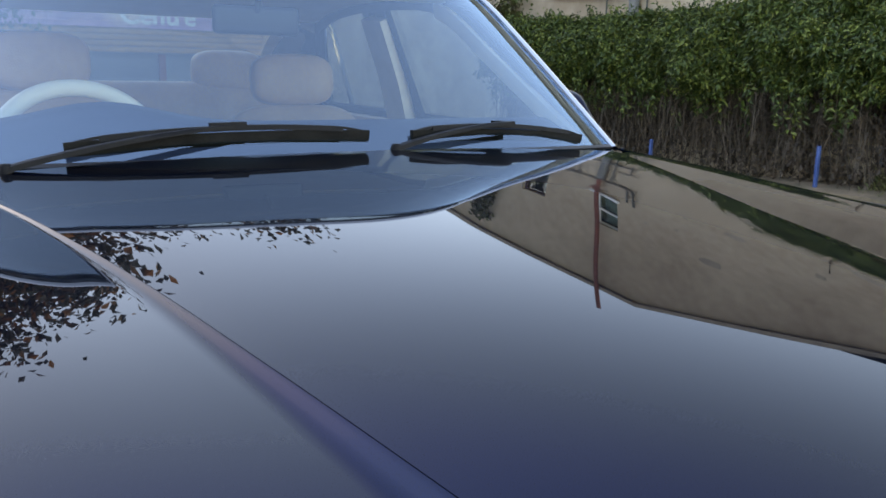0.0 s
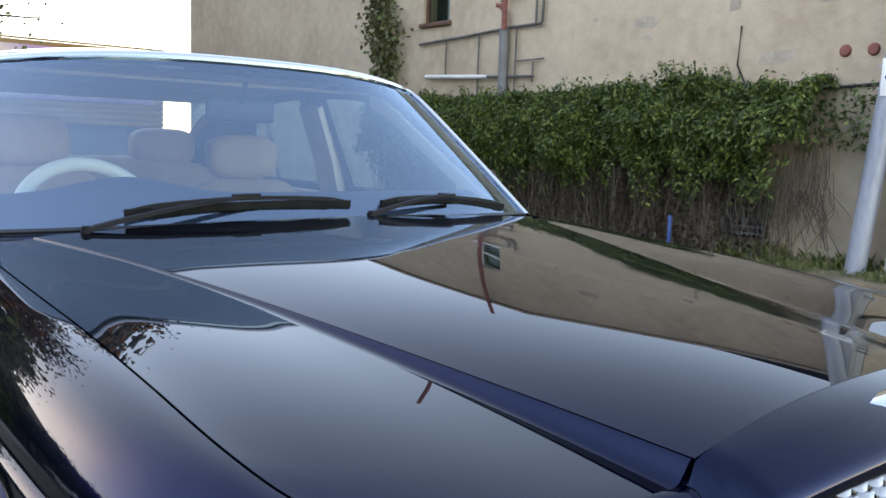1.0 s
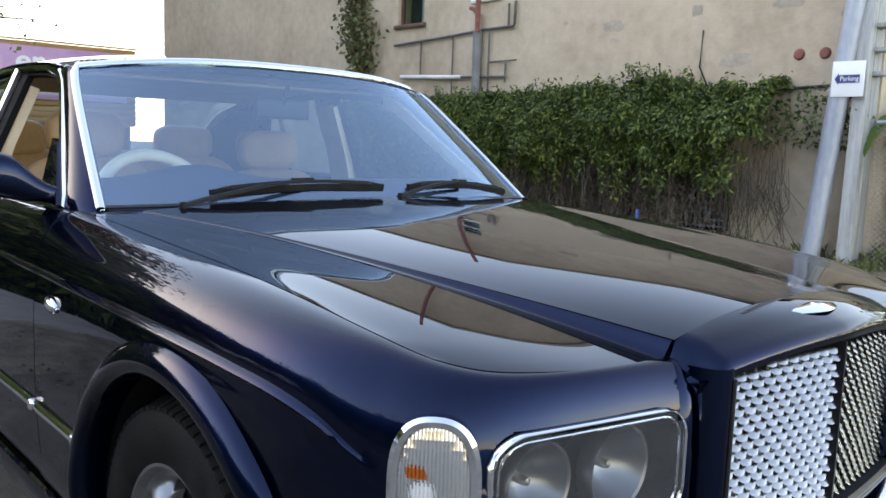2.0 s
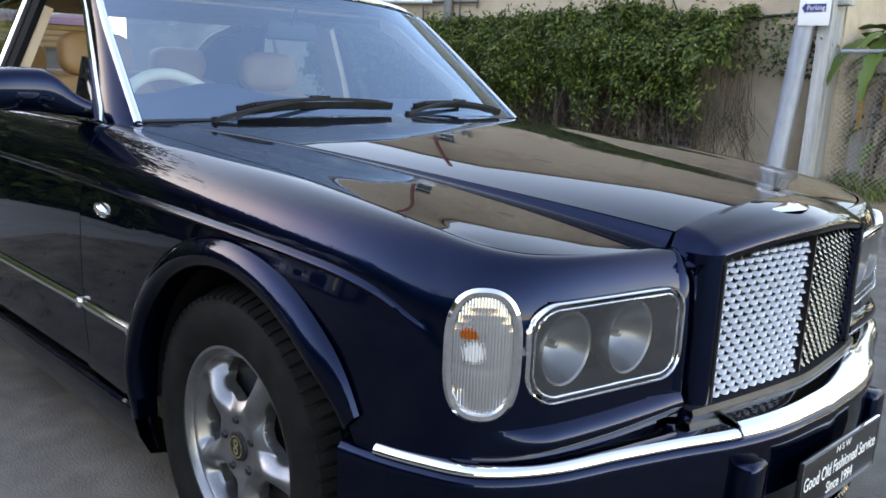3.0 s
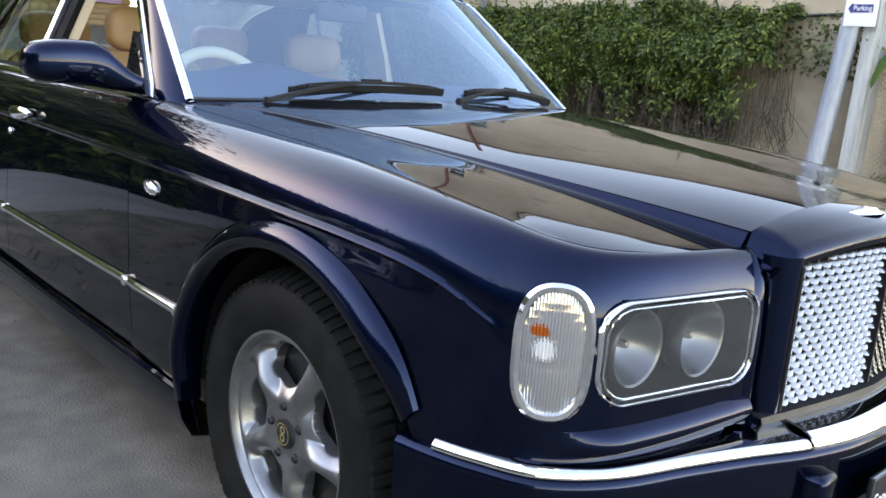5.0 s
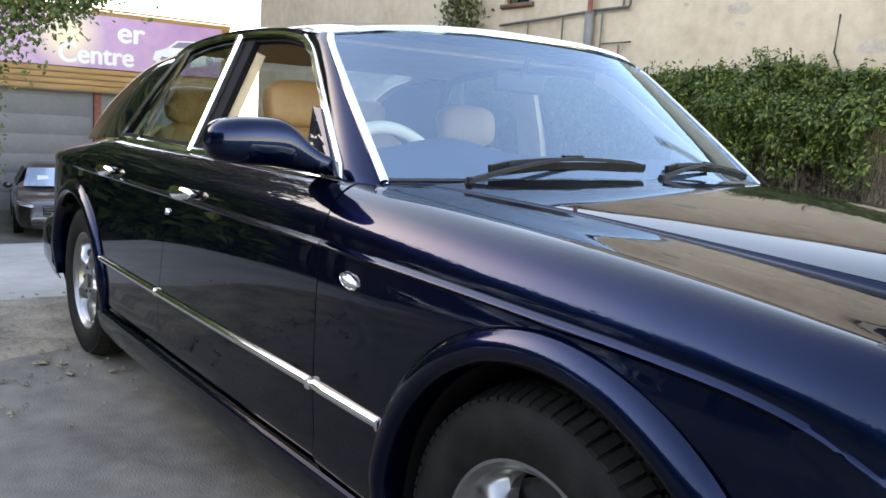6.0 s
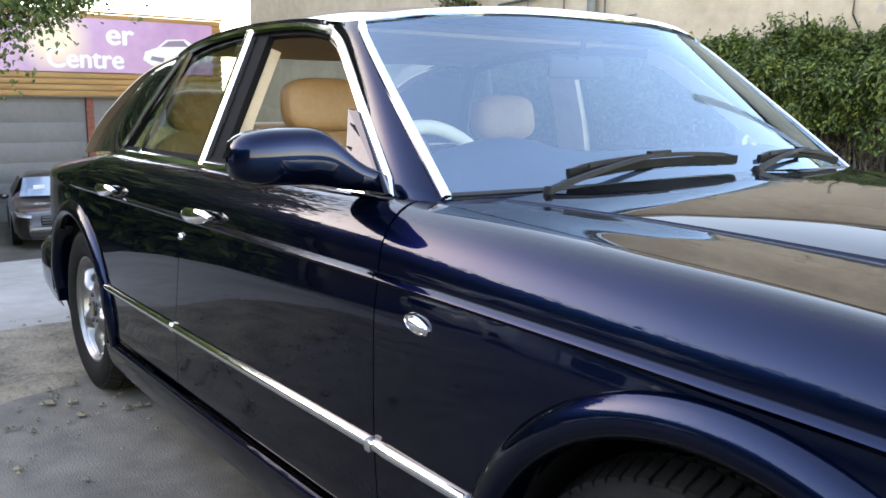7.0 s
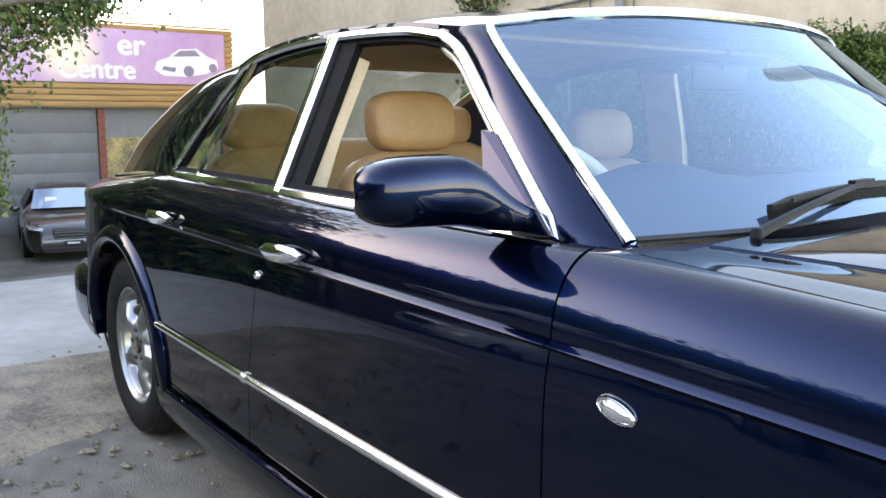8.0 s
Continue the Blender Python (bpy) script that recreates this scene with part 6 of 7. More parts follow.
v = []
vx = np.linspace(-12, 9, 64)
for x in vx:
    e = verge_edge(x)
    for dy, dz in ((0.0, -0.02), (0.02, 0.03), (0.12, 0.05), (0.5, 0.06), (9, 0.06)):
        v.append((x, e + dy, ground_z(x, e + dy) + dz + 0.015 * noise.noise(Vector((x * 2, dy, 0)))))
SOIL = noisy(mat("verge_soil", (0.16, 0.12, 0.08), 0.95), (0.10, 0.085, 0.05), (0.24, 0.17, 0.11), 2.5, 0.8, 40)
tagged(solid("verge", v, grid_faces(64, 5), SOIL), "raised dirt verge along the wall and fence", "verge", kind="structure")
gv, gf = [], []
for k in range(34000):
    x = random.uniform(-4.5, 6)
    dy = random.uniform(0.10, 1.4)
    tuft = noise.noise(Vector((x * 2.3, dy * 2.3, 4))) + 0.6 * noise.noise(Vector((x * 7, dy * 7, 9)))
    if tuft < random.uniform(-0.5, 0.35) - 0.25 * smooth01((dy - 0.5) / 0.5):
        continue
    q = Vector((x, verge_edge(x) + dy, ground_z(x, 8) + 0.05))
    h = random.uniform(0.02, 0.13) * (0.5 + 1.1 * smooth01((dy - 0.2) / 0.7)) * (1 + 0.9 * max(0.0, tuft))
    a = random.random() * 6.28
    d = Vector((math.cos(a), math.sin(a), 0))
    w = d.cross(Vector((0, 0, 1))) * 0.0026
    lean = random.uniform(0.2, 0.9)
    b = len(gv)
    gv += [q - w, q + w, q + d * h * lean * 0.4 + Vector((0, 0, h * 0.7)) + w * 0.6, q + d * h * lean + Vector((0, 0, h))]
    gf += [(b, b + 1, b + 2), (b, b + 2, b + 3)]
GRASS = leaf_material("grass", (0.05, 0.075, 0.018), (0.10, 0.125, 0.032), (0.26, 0.20, 0.095))
tagged(solid("verge_grass", gv, gf, GRASS, smooth=False), "uneven green and straw-coloured grass", "grass", kind="stuff")

GALV = noisy(mat("galvanised", (0.34, 0.37, 0.42), 0.5, 0.4), (0.28, 0.31, 0.36), (0.42, 0.45, 0.5), 3, stretch=(1, 1, 0.3), rough=(0.4, 0.65))
PALE = noisy(mat("pale_post", (0.5, 0.5, 0.48), 0.7), (0.24, 0.235, 0.215), (0.46, 0.46, 0.44), 4, 0.3, 40, stretch=(3, 3, 0.25))
pole = thing("street_pole", "grey weathered pole carrying a white parking sign", "pole")
pz = ground_z(-2.83, 7.7)
v, f = tube([(-2.845, 7.7, pz - 0.05), (-2.66, 7.7, 1.9), (-2.20, 7.7, 6.5)], oval(0.105, 0.105, 16))
solid("shaft", v, f, GALV, pole)
sign = part("sign_board", box_bm(-2.70, 7.578, 1.875, -2.36, 7.590, 2.245, 0.004), WHITE, pole, "white parking sign with a blue arrow")
NAVY = mat("navy_print", (0.02, 0.03, 0.16), 0.5)
sx, sz = -2.53, 2.06
solid("arrow", [(sx - 0.135, 7.574, sz), (sx - 0.095, 7.574, sz + 0.06), (sx - 0.095, 7.574, sz + 0.042), (sx + 0.125, 7.574, sz + 0.042), (sx + 0.125, 7.574, sz - 0.042), (sx - 0.095, 7.574, sz - 0.042), (sx - 0.095, 7.574, sz - 0.06)], [(0, 1, 2, 3, 4, 5, 6)], NAVY, sign, smooth=False, thick=0.003)
lettering("Parking", 0.075, WHITE, Matrix.Translation((sx + 0.018, 7.5695, sz)) @ Matrix(((1, 0, 0, 0), (0, 0, -1, 0), (0, 1, 0, 0), (0, 0, 0, 1))), sign, width=0.19)
for z in (1.95, 2.17):
    part("bracket", box_bm(-2.74, 7.592, z - 0.012, -2.55, 7.612, z + 0.012), GALV, pole)
v, f = tube([(-2.47, 7.86, pz - 0.05), (-2.43, 7.86, 3.9)], [(-0.17, -0.065), (-0.16, -0.075), (0.05, -0.075), (0.06, -0.06), (0.07, -0.075), (0.16, -0.075), (0.17, -0.065), (0.17, 0.065), (-0.17, 0.065)])
post = tagged(solid("gate_post", v, f, PALE, smooth=False), "square pale concrete post beside the pole", "post")
for z in (2.1, 2.35, 2.6):
    part("collar", box_bm(-2.63, 7.775, z, -2.25, 7.945, z + 0.05, 0.01), PALE, post)
FENCE_Y0, FENCE_SLOPE = 7.85, 0.30
fence = thing("chain_link_fence", "galvanised chain-link fence with a top rail", "fence")


def fence_point(s, z):
    x = -2.3 + s
    y = FENCE_Y0 + FENCE_SLOPE * s
    return Vector((x, y, z))


def fence_base(s):
    p = fence_point(s, 0)
    return ground_z(p.x, p.y) + 0.04


v, f = tube([fence_point(s, 1.62 + 0.03 * s) for s in np.linspace(0, 7, 15)], oval(0.022, 0.022, 8))
solid("top_rail", v, f, GALV, fence)
for s in (2.4, 4.8, 7.0):
    v, f = tube([fence_point(s, fence_base(s) - 0.1), fence_point(s, 1.64 + 0.03 * s)], oval(0.025, 0.025, 8))
    solid("fence_post", v, f, GALV, fence)
wv, wf = [], []
step = 0.062
for lean in (1, -1):
    s = -1.6
    while s < 8.6:
        a, b = s, s + lean * 1.65
        p0, p1 = [], []
        t0, t1 = 0.0, 1.0
        lo, hi = min(a, b), max(a, b)
        pts = []
        ends = sorted((min(1.0, max(0.0, (e - a) / (b - a))) for e in (0.0, 7.0)))
        for k in range(2):
            u = ends[k]
            q = a + (b - a) * u
            if ends[1] - ends[0] > 0.01:
                z = fence_base(q) + (1.62 + 0.03 * q - fence_base(q)) * u
                pts.append(fence_point(q, z) + Vector((0, 0.004 * lean, 0)))
        if len(pts) > 1:
            t = tube(pts, [(-0.0026, -0.0015), (0.0026, -0.0015), (0, 0.003)], up=(0, 1, 0))
            o = len(wv)
            wv += t[0]
            wf += [tuple(i + o for i in q) for q in t[1]]
        s += step
tagged(solid("wire_mesh", wv, wf, noisy(mat("rusty_wire", (0.14, 0.12, 0.10), 0.7, 0.3), (0.24, 0.22, 0.19), (0.40, 0.37, 0.32), 4), fence, smooth=False), kind="stuff")

# banana plants behind the fence
BANANA = leaf_material("banana_leaf", (0.06, 0.10, 0.02), (0.10, 0.16, 0.03), (0.19, 0.23, 0.06))
YELLOW = leaf_material("yellow_leaf", (0.45, 0.20, 0.02), (0.5, 0.26, 0.025), (0.4, 0.15, 0.02))
STRAW = noisy(mat("dry_stem", (0.24, 0.17, 0.11), 0.9), (0.13, 0.085, 0.058), (0.33, 0.235, 0.165), 5, 0.7, 40, stretch=(3, 3, 0.4))


def blade(base, way, length, width, droop, material, parent, name="leaf", split=9):
    way = Vector(way).normalized()
    side = way.cross(Vector((0, 0, 1))).normalized()
    vv = []
    n = 26
    p = Vector(base)
    d = way.copy()
    for k in range(n):
        u = k / (n - 1)
        w = width * math.sin(math.pi * min(1, u * 0.93 + 0.07)) ** 0.6
        if k % 3 == 1:
            w *= 0.72
        up = side.cross(d).normalized()
        vv += [p - side * w + up * w * 0.35, p.copy(), p + side * w + up * w * 0.35]
        d = (d + Vector((0, 0, -droop / n * (0.5 + 1.5 * u)))).normalized()
        p = p + d * length / n
    return solid(name, vv, grid_faces(n, 3), material, parent, smooth=True)


def banana(x, y, height, seed):
    rnd = random.Random(seed)
    plant = thing("banana_plant", "banana plant with torn green, yellow and dead brown leaves", "banana plant", group="banana plants")
    z0 = ground_z(x, y)
    v, f = tube([(x, y, z0), (x + 0.04, y, z0 + height * 0.5), (x + 0.02, y, z0 + height)], oval(0.14, 0.14, 12))
    solid("stem", v, f, STRAW, plant)
    for k in range(20):
        a = rnd.random() * 6.28
        blade((x, y, z0 + height * rnd.uniform(0.75, 1.0)), (math.cos(a), math.sin(a), rnd.uniform(0.5, 1.6)), rnd.uniform(1.0, 1.7), rnd.uniform(0.09, 0.14), rnd.uniform(1.6, 3.4), BANANA, plant)
    for k in range(9):
        a = rnd.random() * 6.28
        blade((x + 0.2 * math.cos(a), y + 0.2 * math.sin(a), z0 + height * rnd.uniform(0.25, 0.7)), (math.cos(a), math.sin(a), rnd.uniform(0.8, 2.0)), rnd.uniform(0.6, 1.1), rnd.uniform(0.05, 0.09), rnd.uniform(2.0, 4.0), BANANA, plant)
    for k in range(44):
        a = rnd.random() * 6.28
        blade((x + 0.13 * math.cos(a), y + 0.13 * math.sin(a), z0 + height * rnd.uniform(0.45, 0.95)), (math.cos(a), math.sin(a), rnd.uniform(-1.2, 0.3)), rnd.uniform(0.7, 1.4), rnd.uniform(0.03, 0.075), 4.5, STRAW, plant, "dead_leaf")
    for k in range(4):
        a = rnd.uniform(3.4, 6.0)
        blade((x, y, z0 + height * 0.9), (math.cos(a), math.sin(a), 0.2), rnd.uniform(0.7, 1.0), 0.045, 5.5, YELLOW, plant, "yellow_leaf")
    return plant


banana(-1.78, 8.80, 1.65, 3)
banana(-1.28, 8.95, 1.6, 8)
banana(-0.55, 9.0, 1.75, 14)
banana(0.25, 9.35, 1.8, 5)
banana(1.7, 9.9, 1.7, 11)
frond = thing("banana_frond", "yellow drooping banana frond on a green stalk", "frond")
blade((-2.16, 8.34, 1.24), (-0.05, -0.1, -0.6), 0.52, 0.055, 3.0, YELLOW, frond, "yellow_leaf")
blade((-0.98, 8.42, 1.35), (0.30, -0.1, -0.6), 0.50, 0.08, 2.0, YELLOW, frond, "yellow_leaf")
v, f = tube([(-1.6, 8.7, 0.9), (-1.80, 8.5, 1.9), (-1.98, 8.40, 1.98), (-2.10, 8.36, 1.70), (-2.16, 8.34, 1.22)], oval(0.016, 0.016, 7))
solid("stalk", v, f, BANANA, frond)
annex = part("annex_wall", box_bm(-2.75, 8.55, -0.1, -2.13, 8.75, 1.2, 0.01), PALE, None)
tagged(annex, "low pale garden wall behind the fence", "wall", kind="structure")
pts = []
for k in range(5000):
    x, y = random.uniform(-2.2, 9), random.uniform(9.9, 12.5)
    pts.append((x, y, random.uniform(0, 3.3 + 0.6 * noise.noise(Vector((x, y, 0))))))
v, f = leaf_mesh(pts, 0.2, 0.8, 0.4)
tagged(solid("garden_shrubs", v, f, GREEN, smooth=False), "dark leafy shrubs behind the fence", "shrubs", kind="stuff")

# ---- workshop behind ----
SX = -23.5
SLAT = noisy(mat("stained_slat", (0.38, 0.2, 0.07), 0.5), (0.30, 0.15, 0.05), (0.46, 0.26, 0.1), 3, stretch=(1, 0.3, 3))
GREYDOOR = noisy(mat("grey_shutter", (0.16, 0.165, 0.18), 0.5), (0.14, 0.145, 0.16), (0.19, 0.195, 0.21), 0.8)
shop = thing("workshop", "grey-fronted car workshop with a timber fascia and a lilac sign", "workshop")
zg = ground_z(SX, 2) - 0.1
part("front_wall", box_bm(SX - 6, -14, zg, SX - 0.3, 8.2, 1.36), GREYDOOR, shop)
part("roof", box_bm(SX - 6, -14, 1.364, SX - 0.02, 8.22, 3.52), mat("roof_grey", (0.2, 0.2, 0.21), 0.7), shop)
for k in range(14):
    z = 1.40 + k * 0.155
    part("slat", box_bm(SX, -14, z, SX + 0.05, 8.24, z + 0.14, 0.015), SLAT, shop)
part("fascia_cap", box_bm(SX - 0.1, -14, 3.575, SX + 0.09, 8.28, 3.62), SLAT, shop)
LILAC = noisy(mat("lilac_sign", (0.5, 0.3, 0.48), 0.35), (0.42, 0.24, 0.45), (0.62, 0.38, 0.54), 0.35, contrast=(0.3, 0.7))
# burst of white and orange mixed into the lilac, fading outwards
nt = LILAC.node_tree
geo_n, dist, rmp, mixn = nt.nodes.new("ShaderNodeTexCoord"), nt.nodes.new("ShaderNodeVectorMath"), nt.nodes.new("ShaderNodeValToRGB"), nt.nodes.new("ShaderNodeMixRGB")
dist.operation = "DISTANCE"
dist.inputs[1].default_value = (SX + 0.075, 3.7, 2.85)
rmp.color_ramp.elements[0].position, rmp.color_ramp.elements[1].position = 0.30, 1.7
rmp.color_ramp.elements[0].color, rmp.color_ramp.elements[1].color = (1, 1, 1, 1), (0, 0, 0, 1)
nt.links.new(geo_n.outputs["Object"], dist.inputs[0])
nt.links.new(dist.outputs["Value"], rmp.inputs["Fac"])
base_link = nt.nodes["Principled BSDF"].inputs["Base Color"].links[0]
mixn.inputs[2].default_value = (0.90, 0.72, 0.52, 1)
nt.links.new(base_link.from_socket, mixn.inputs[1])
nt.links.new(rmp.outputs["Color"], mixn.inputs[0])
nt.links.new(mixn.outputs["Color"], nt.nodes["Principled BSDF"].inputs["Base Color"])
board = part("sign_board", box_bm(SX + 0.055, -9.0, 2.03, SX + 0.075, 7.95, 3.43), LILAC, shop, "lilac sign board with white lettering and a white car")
FX = Matrix(((0, 0, 1, 0), (1, 0, 0, 0), (0, 1, 0, 0), (0, 0, 0, 1)))
lettering("er", 0.80, WHITE, Matrix.Translation((SX + 0.08, 5.35, 3.02)) @ FX, board, width=0.70, bold=0.026)
lettering("Centre", 0.72, WHITE, Matrix.Translation((SX + 0.08, 4.45, 2.36)) @ FX, board, width=1.92, bold=0.024)
# white sports car drawn on the board
body_pts = [(6.05, 1.86), (6.12, 2.08), (6.45, 2.20), (6.72, 2.42), (7.25, 2.46), (7.55, 2.26), (7.82, 2.16), (7.86, 1.95), (7.5, 1.78), (6.9, 1.68), (6.3, 1.70)]
solid("car_picture", [(SX + 0.079, y - 0.1, z + 0.55) for y, z in body_pts], [tuple(range(len(body_pts)))], WHITE, board, smooth=False, thick=0.002)
for y, z, r in ((6.9, 2.39, 0.15), (7.6, 2.5, 0.12)):
    v, f = lathe([(0.0, SX + 0.083), (r, SX + 0.083)], 20, "x", (0, y, z))
    solid("car_picture_wheel", v, f, mat("print_grey", (0.25, 0.2, 0.28), 0.5), board)
solid("car_picture_window", [(SX + 0.082, y - 0.1, z + 0.55) for y, z in ((6.55, 2.22), (6.78, 2.39), (7.2, 2.42), (7.35, 2.26))], [(0, 1, 2, 3)], bpy.data.materials["print_grey"], board, smooth=False)
solid("car_picture_mouth", [(SX + 0.082, y - 0.1, z + 0.55) for y, z in ((6.25, 1.86), (6.3, 1.96), (6.65, 1.92), (6.6, 1.80))], [(0, 1, 2, 3)], bpy.data.materials["print_grey"], board, smooth=False)
part("shutter", box_bm(SX - 0.3, -3.5, zg, SX - 0.26, 4.4, 1.34), GREYDOOR, shop)
for k in range(6):
    z = zg + 0.06 + k * 0.52
    part("shutter_panel", box_bm(SX - 0.262, -3.5, z, SX - 0.248, 4.4, min(z + 0.514, 1.335), 0.004), GREYDOOR, shop)
for y in (4.45, 7.9):
    part("pillar", box_bm(SX - 0.3, y, zg, SX - 0.15, y + 0.18, 1.36), RUSTRED, shop, "rust-red steel pillar")
bay = part("shop_window", box_bm(SX - 0.29, 4.65, zg + 1.0, SX - 0.25, 7.85, 0.58), noisy(mat("shop_poster", (0.32, 0.24, 0.1), 0.6), (0.1, 0.09, 0.06), (0.5, 0.38, 0.16), 1.6, contrast=(0.4, 0.6)), shop)


# ---- a plain parked car, used at the workshop and across the yard ----
def parked_car(m, paint, label):
    car = thing("parked_car", label, "car", group="parked cars")
    prof_top = spl((-2.5, 0.92), (-2.3, 1.02), (-1.7, 1.06), (-1.0, 1.42), (-0.2, 1.46), (0.35, 1.36), (1.05, 0.98), (1.9, 0.86), (2.35, 0.72), (2.5, 0.55))
    half = spl((-2.5, 0.72), (-2.2, 0.88), (0, 0.93), (1.8, 0.90), (2.3, 0.80), (2.5, 0.62))
    v = []
    n = 44
    for i in range(n):
        x = -2.5 + 5.0 * i / (n - 1)
        t, w = prof_top(x), half(x)
        belt = min(t - 0.02, 0.93 if x < 1.0 else t - 0.02)
        cab = smooth01((t - 1.0) / 0.3)
        col = [(w - 0.08, 0.22), (w, 0.36), (w + 0.01, 0.62), (w - 0.02, belt - 0.08), (w - 0.07, belt), (w - 0.10 - 0.22 * cab, t - 0.10 * cab - 0.005), (w - 0.22 - 0.22 * cab, t), (0, t + 0.015)]
        col = col + [(-a, b) for a, b in reversed(col[:-1])]
        for y, z in col:
            v.append((x, y, z))
    solid("body", v, grid_faces(n, 15) + [tuple(range(15)), tuple(range(n * 15 - 1, (n - 1) * 15 - 1, -1))], paint, car, sharp=45)
    for sd in (-1, 1):
        q = [(x, sd * (half(x) - 0.075 - 0.2 * smooth01((z - 0.95) / 0.42)) + sd * 0.012, z) for x, z in ((-1.45, 0.97), (-0.95, 1.33), (-0.15, 1.37), (0.25, 1.28), (0.75, 0.97))]
        solid("side_window", q, [tuple(range(5))], BLACK, car, smooth=False)
        for wx in (-1.5, 1.45):
            v, f = lathe([(0.0, sd * 0.02), (0.2, sd * 0.02), (0.23, 0.0), (0.33, sd * 0.01), (0.34, -sd * 0.05), (0.34, -sd * 0.18), (0.2, -sd * 0.2)], 28, "y", (wx, sd * 0.92, 0.34))
            wh = solid("wheel", v, f, RUBBER, car)
            v, f = lathe([(0.0, sd * 0.03), (0.06, sd * 0.026), (0.2, sd * 0.03), (0.215, sd * 0.02)], 24, "y", (wx, sd * 0.92, 0.34))
            solid("rim", v, f, ALLOY, wh)
        lampv = [(2.30, sd * 0.80, 0.70), (2.16, sd * 0.87, 0.71), (2.10, sd * 0.87, 0.79), (2.20, sd * 0.74, 0.80), (2.34, sd * 0.56, 0.72), (2.40, sd * 0.56, 0.66)]
        solid("headlamp", [(x + 0.04, y, z) for x, y, z in lampv], [tuple(range(6))], LENS_RIB, car, smooth=False, thick=0.02)
        bmm = bmesh.new()
        bmesh.ops.create_uvsphere(bmm, u_segments=12, v_segments=8, radius=0.1)
        for q in bmm.verts:
            q.co = Vector((q.co.x * 0.6 + 0.72, sd * 1.02 + q.co.y, q.co.z * 0.7 + 1.0))
        part("door_mirror", bmm, paint, car)
    v = [(1.04 - 0.70 * u + 0.10 * (1 - s * s), s * (0.72 - 0.12 * u), 0.995 + 0.37 * u + 0.012 + 0.015 * (1 - s * s)) for u in np.linspace(0, 1, 6) for s in np.linspace(-1, 1, 9)]
    solid("windscreen", v, grid_faces(6, 9), mat("dark_screen", (0.22, 0.32, 0.45), 0.05, 0.0, 1.0) if "dark_screen" not in bpy.data.materials else bpy.data.materials["dark_screen"], car)
    part("grille", box_bm(2.36, -0.38, 0.48, 2.52, 0.38, 0.72, 0.04), BLACK, car)
    for z in (0.52, 0.58, 0.64, 0.70):
        part("grille_bar", box_bm(2.50, -0.36, z - 0.008, 2.535, 0.36, z + 0.008), CHROME, car)
    part("bumper_strip", box_bm(2.42, -0.70, 0.30, 2.55, 0.70, 0.315, 0.004), BLACK, car)
    plate_ob = part("number_plate", box_bm(2.52, -0.19, 0.37, 2.55, 0.19, 0.46), BLACK, car)
    part("plate_bar", box_bm(2.551, -0.12, 0.40, 2.556, 0.12, 0.43), WHITE, plate_ob)
    part("paper", box_bm(0.86, -0.42, 1.10, 0.87, -0.18, 1.24), WHITE, car) if "black" in label else None
    car.matrix_world = m
    return car


DARKPAINT = mat("black_paint", (0.014, 0.010, 0.009), 0.3, 0, 1.0)
SILVER = mat("silver_paint", (0.45, 0.45, 0.46), 0.3, 0.6, 1.0)
PALEPAINT = mat("pale_grey_paint", (0.6, 0.6, 0.6), 0.3, 0.2, 1.0)
parked_car(pose(-21.0, 2.85, ground_z(-20.6, 2.7), 0, 0, -9), DARKPAINT, "black saloon parked before the workshop shutter")
parked_car(pose(-6.5, -10.5, ground_z(-6.5, -9), 0, 0, 80), SILVER, "silver saloon parked across the yard")
parked_car(pose(-9.6, -10.2, ground_z(-9.6, -9) , 0, 0, 95), PALEPAINT, "pale grey saloon parked across the yard")


# ---- trees ----
def tree(x, y, height, crown, leaves, material, seed, label, lean=(0, 0), low=0.35, size=0.16):
    rnd = random.Random(seed)
    t = thing("tree", label, "tree")
    z0 = ground_z(x, y)
    tips = []
    bark_v, bark_f = [], []

    def limb(p, d, length, r, depth):
        pts = [p]
        for k in range(4):
            d = (d + Vector((rnd.gauss(0, 0.13), rnd.gauss(0, 0.13), rnd.gauss(0.02, 0.08)))).normalized()
            p = p + d * length / 4
            pts.append(p)
        n = 7
        rows = []
        for k, q in enumerate(pts):
            rr = r * (1 - 0.5 * k / 4)
            w = Vector((1, 0, 0)).cross(d).normalized()
            u = d.cross(w).normalized()
            rows += [q + (w * math.cos(2 * math.pi * j / n) + u * math.sin(2 * math.pi * j / n)) * rr for j in range(n)]
        b = len(bark_v)
        bark_v.extend(rows)
        bark_f.extend([tuple(i + b for i in f) for f in grid_faces(5, n, wrap=True)])
        if depth == 0:
            tips.extend(pts[1:])
            return
        for k in range(3 if depth > 1 else 4):
            nd = (d * 0.7 + Vector((rnd.gauss(0, 0.7), rnd.gauss(0, 0.7), rnd.gauss(0.15, 0.4)))).normalized()
            limb(pts[-1 - (k % 2)], nd, length * rnd.uniform(0.55, 0.8), r * 0.5, depth - 1)

    limb(Vector((x, y, z0)), Vector((lean[0], lean[1], 1)).normalized(), height * low, height * 0.028, 3)
    solid("trunk", bark_v, bark_f, BARK, t)
    pts = []
    for k in range(leaves):
        c = rnd.choice(tips)
        pts.append(c + Vector((rnd.gauss(0, crown), rnd.gauss(0, crown), rnd.gauss(-0.1, crown * 0.8))))
    v, f = leaf_mesh(pts, size, 0.8, 0.5)
    solid("crown", v, f, material, t, smooth=False)
    return t


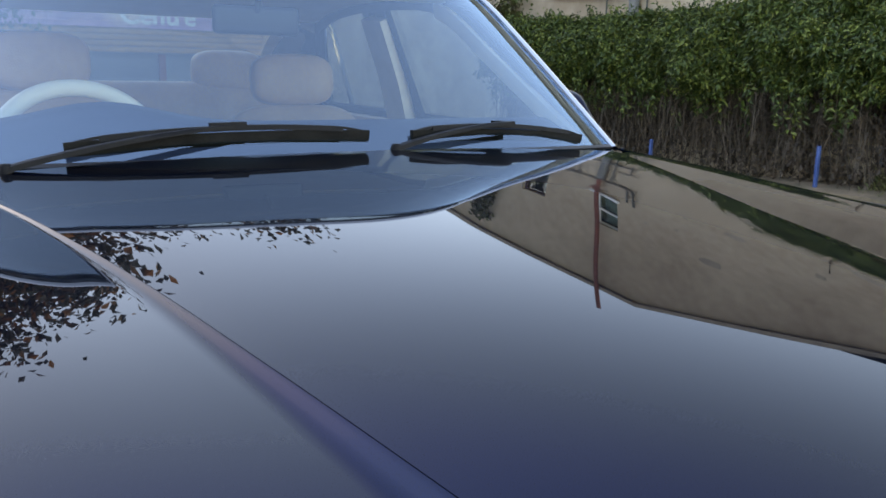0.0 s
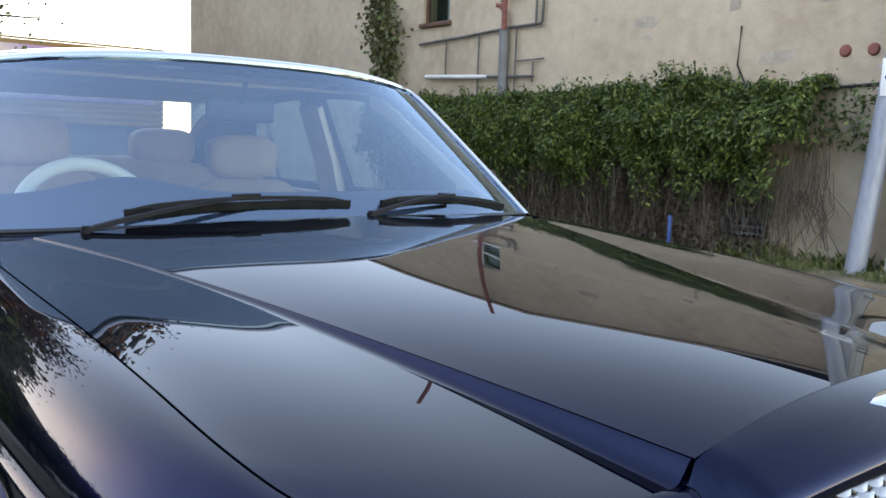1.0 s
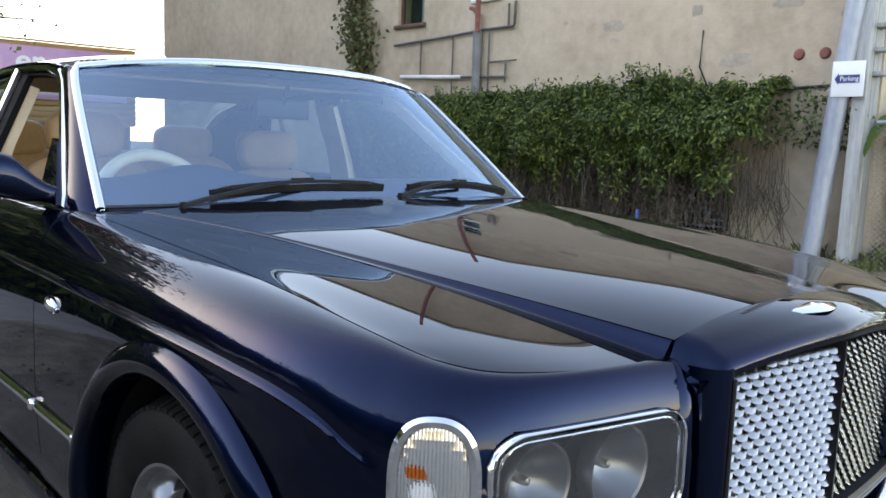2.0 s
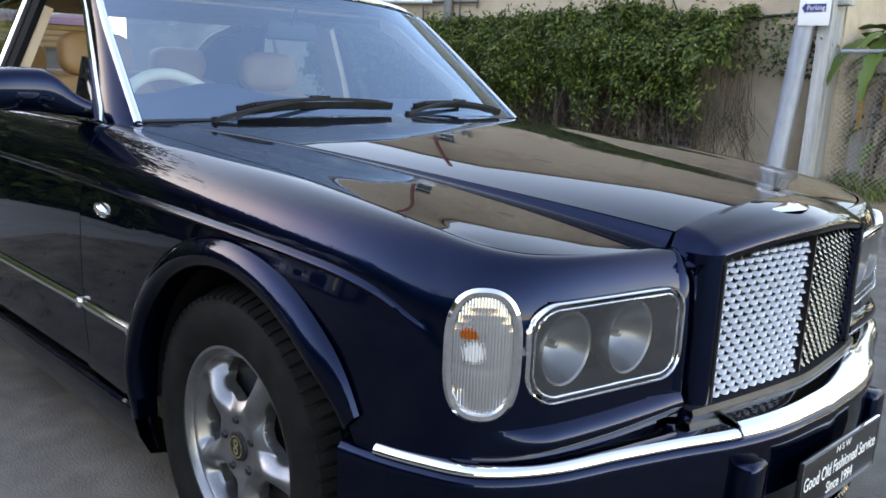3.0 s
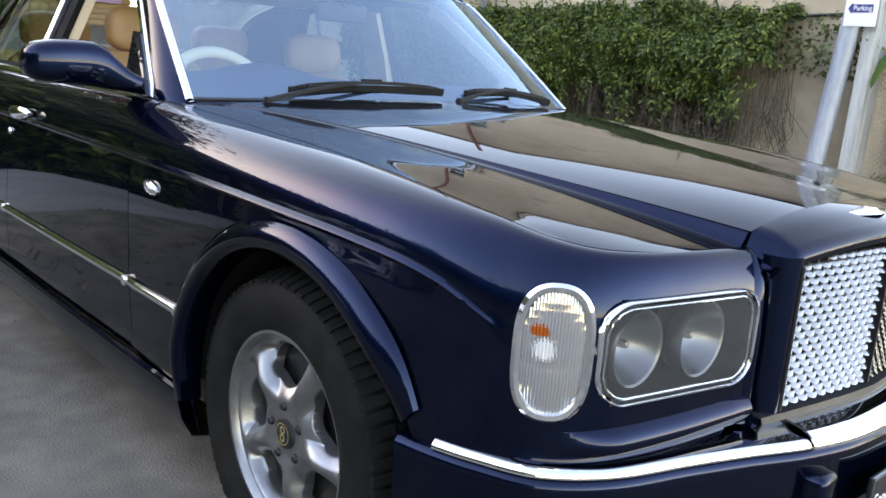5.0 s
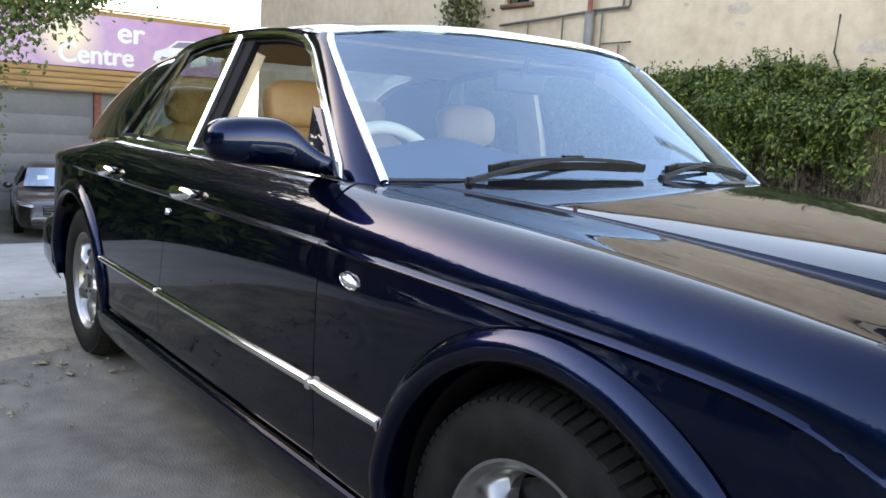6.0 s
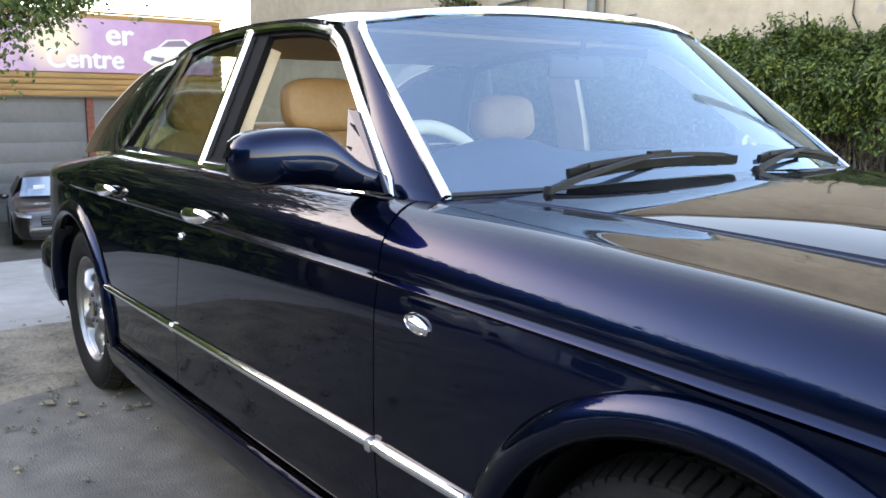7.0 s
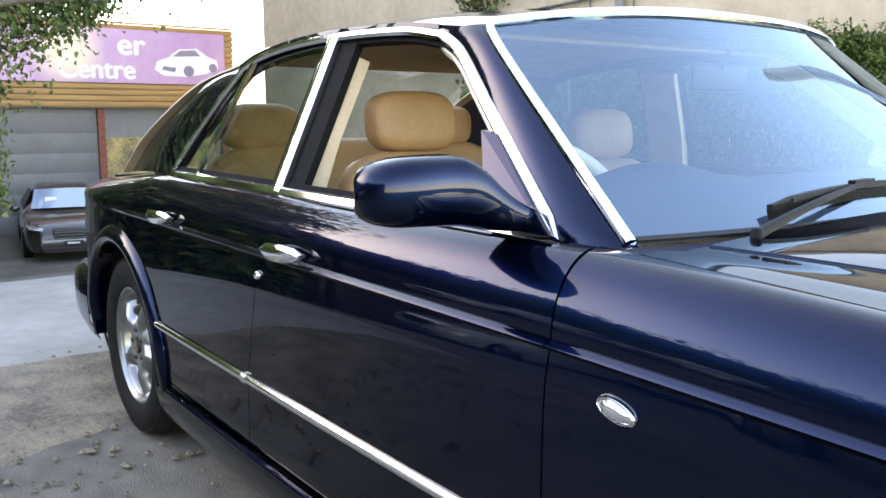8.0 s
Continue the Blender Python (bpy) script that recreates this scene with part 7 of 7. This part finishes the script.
near_tree = tree(-9.8, -1.6, 4.7, 0.20, 1200, OLIVE, 21, "slender tree with hanging olive leaves by the apron", (0.0, 0.03), 0.46, 0.06)
rnd = random.Random(5)
pts = []
for k in range(5600):
    u = rnd.random() ** 1.6
    pts.append((-9.8 + rnd.gauss(0, 0.35), -0.65 + 1.55 * u + rnd.gauss(0, 0.05), 2.75 - 0.25 * u - abs(rnd.gauss(0, 0.62 * (1 - u) + 0.10))))
for k in range(1100):
    pts.append((-9.8 + rnd.gauss(0, 0.15), -0.36 + rnd.gauss(0, 0.09), rnd.uniform(0.2, 1.6)))
v, f = leaf_mesh(pts, 0.07, 0.8, 0.9)
solid("hanging_leaves", v, f, OLIVE, near_tree, smooth=False)
for k, (x, y, h) in enumerate(((-14, -17, 9), (-8.5, -18, 10), (-3, -19, 8), (2.5, -18, 9.5), (8, -17, 9), (-18, -6.5, 11.5), (-23, -4.5, 12), (-21, -13, 9), (-33, 4.5, 25.5), (-34, -10, 15))):
    tree(x, y, h, 0.9, 2600 if y < -15 else 14000 if x < -30 else 20000, AUTUMN if k == 8 else OLIVE, 40 + k, "tall dark tree with some orange autumn leaves" if k == 8 else "broad dark tree beyond the yard", size=0.42)
# unseen block added to keep the low sun off the yard
block = part("sun_blocker", box_bm(-44, -40, -2.5, -38, 2.5, 11.5, 0.1), noisy(mat("block_render", (0.22, 0.2, 0.18), 0.9), (0.18, 0.16, 0.14), (0.27, 0.25, 0.22), 0.4), None)
tagged(block, "long grey block, unseen, added beyond the workshop against low sun", "building")
# unseen hedge added so the car's glass mirrors leaves instead of bright sky
pts = [(random.uniform(-21, -12.5), random.uniform(-6.9, -5.6), random.uniform(-1.6, 4.4)) for k in range(12000)]
v, f = leaf_mesh(pts, 0.55, 0.8, 0.4)
tagged(solid("reflection_hedge", v, f, GREEN, smooth=False), "unseen dark hedge added along the yard to darken reflections", "hedge", kind="stuff")
# unseen houses; their height and near-closed row are set to block low sun
far = thing("far_houses", "unseen row of two-storey brick houses across the yard, raised against low sun", "houses", kind="structure")
BRICK = noisy(mat("far_brick", (0.2, 0.16, 0.13), 0.9), (0.15, 0.125, 0.105), (0.24, 0.20, 0.17), 0.6)
for k, (x, w, h) in enumerate(((-27, 12, 7.6), (-14, 12, 7.0), (-1, 12, 7.3), (12, 12, 7.6))):
    part("house_wall", box_bm(x - w / 2, -26, -2, x + w / 2, -21, h), BRICK, far)
    part("house_roof", box_bm(x - w / 2 - 0.3, -26.3, h + 0.002, x + w / 2 + 0.3, -20.7, h + 0.5, 0.2), STAIN, far)
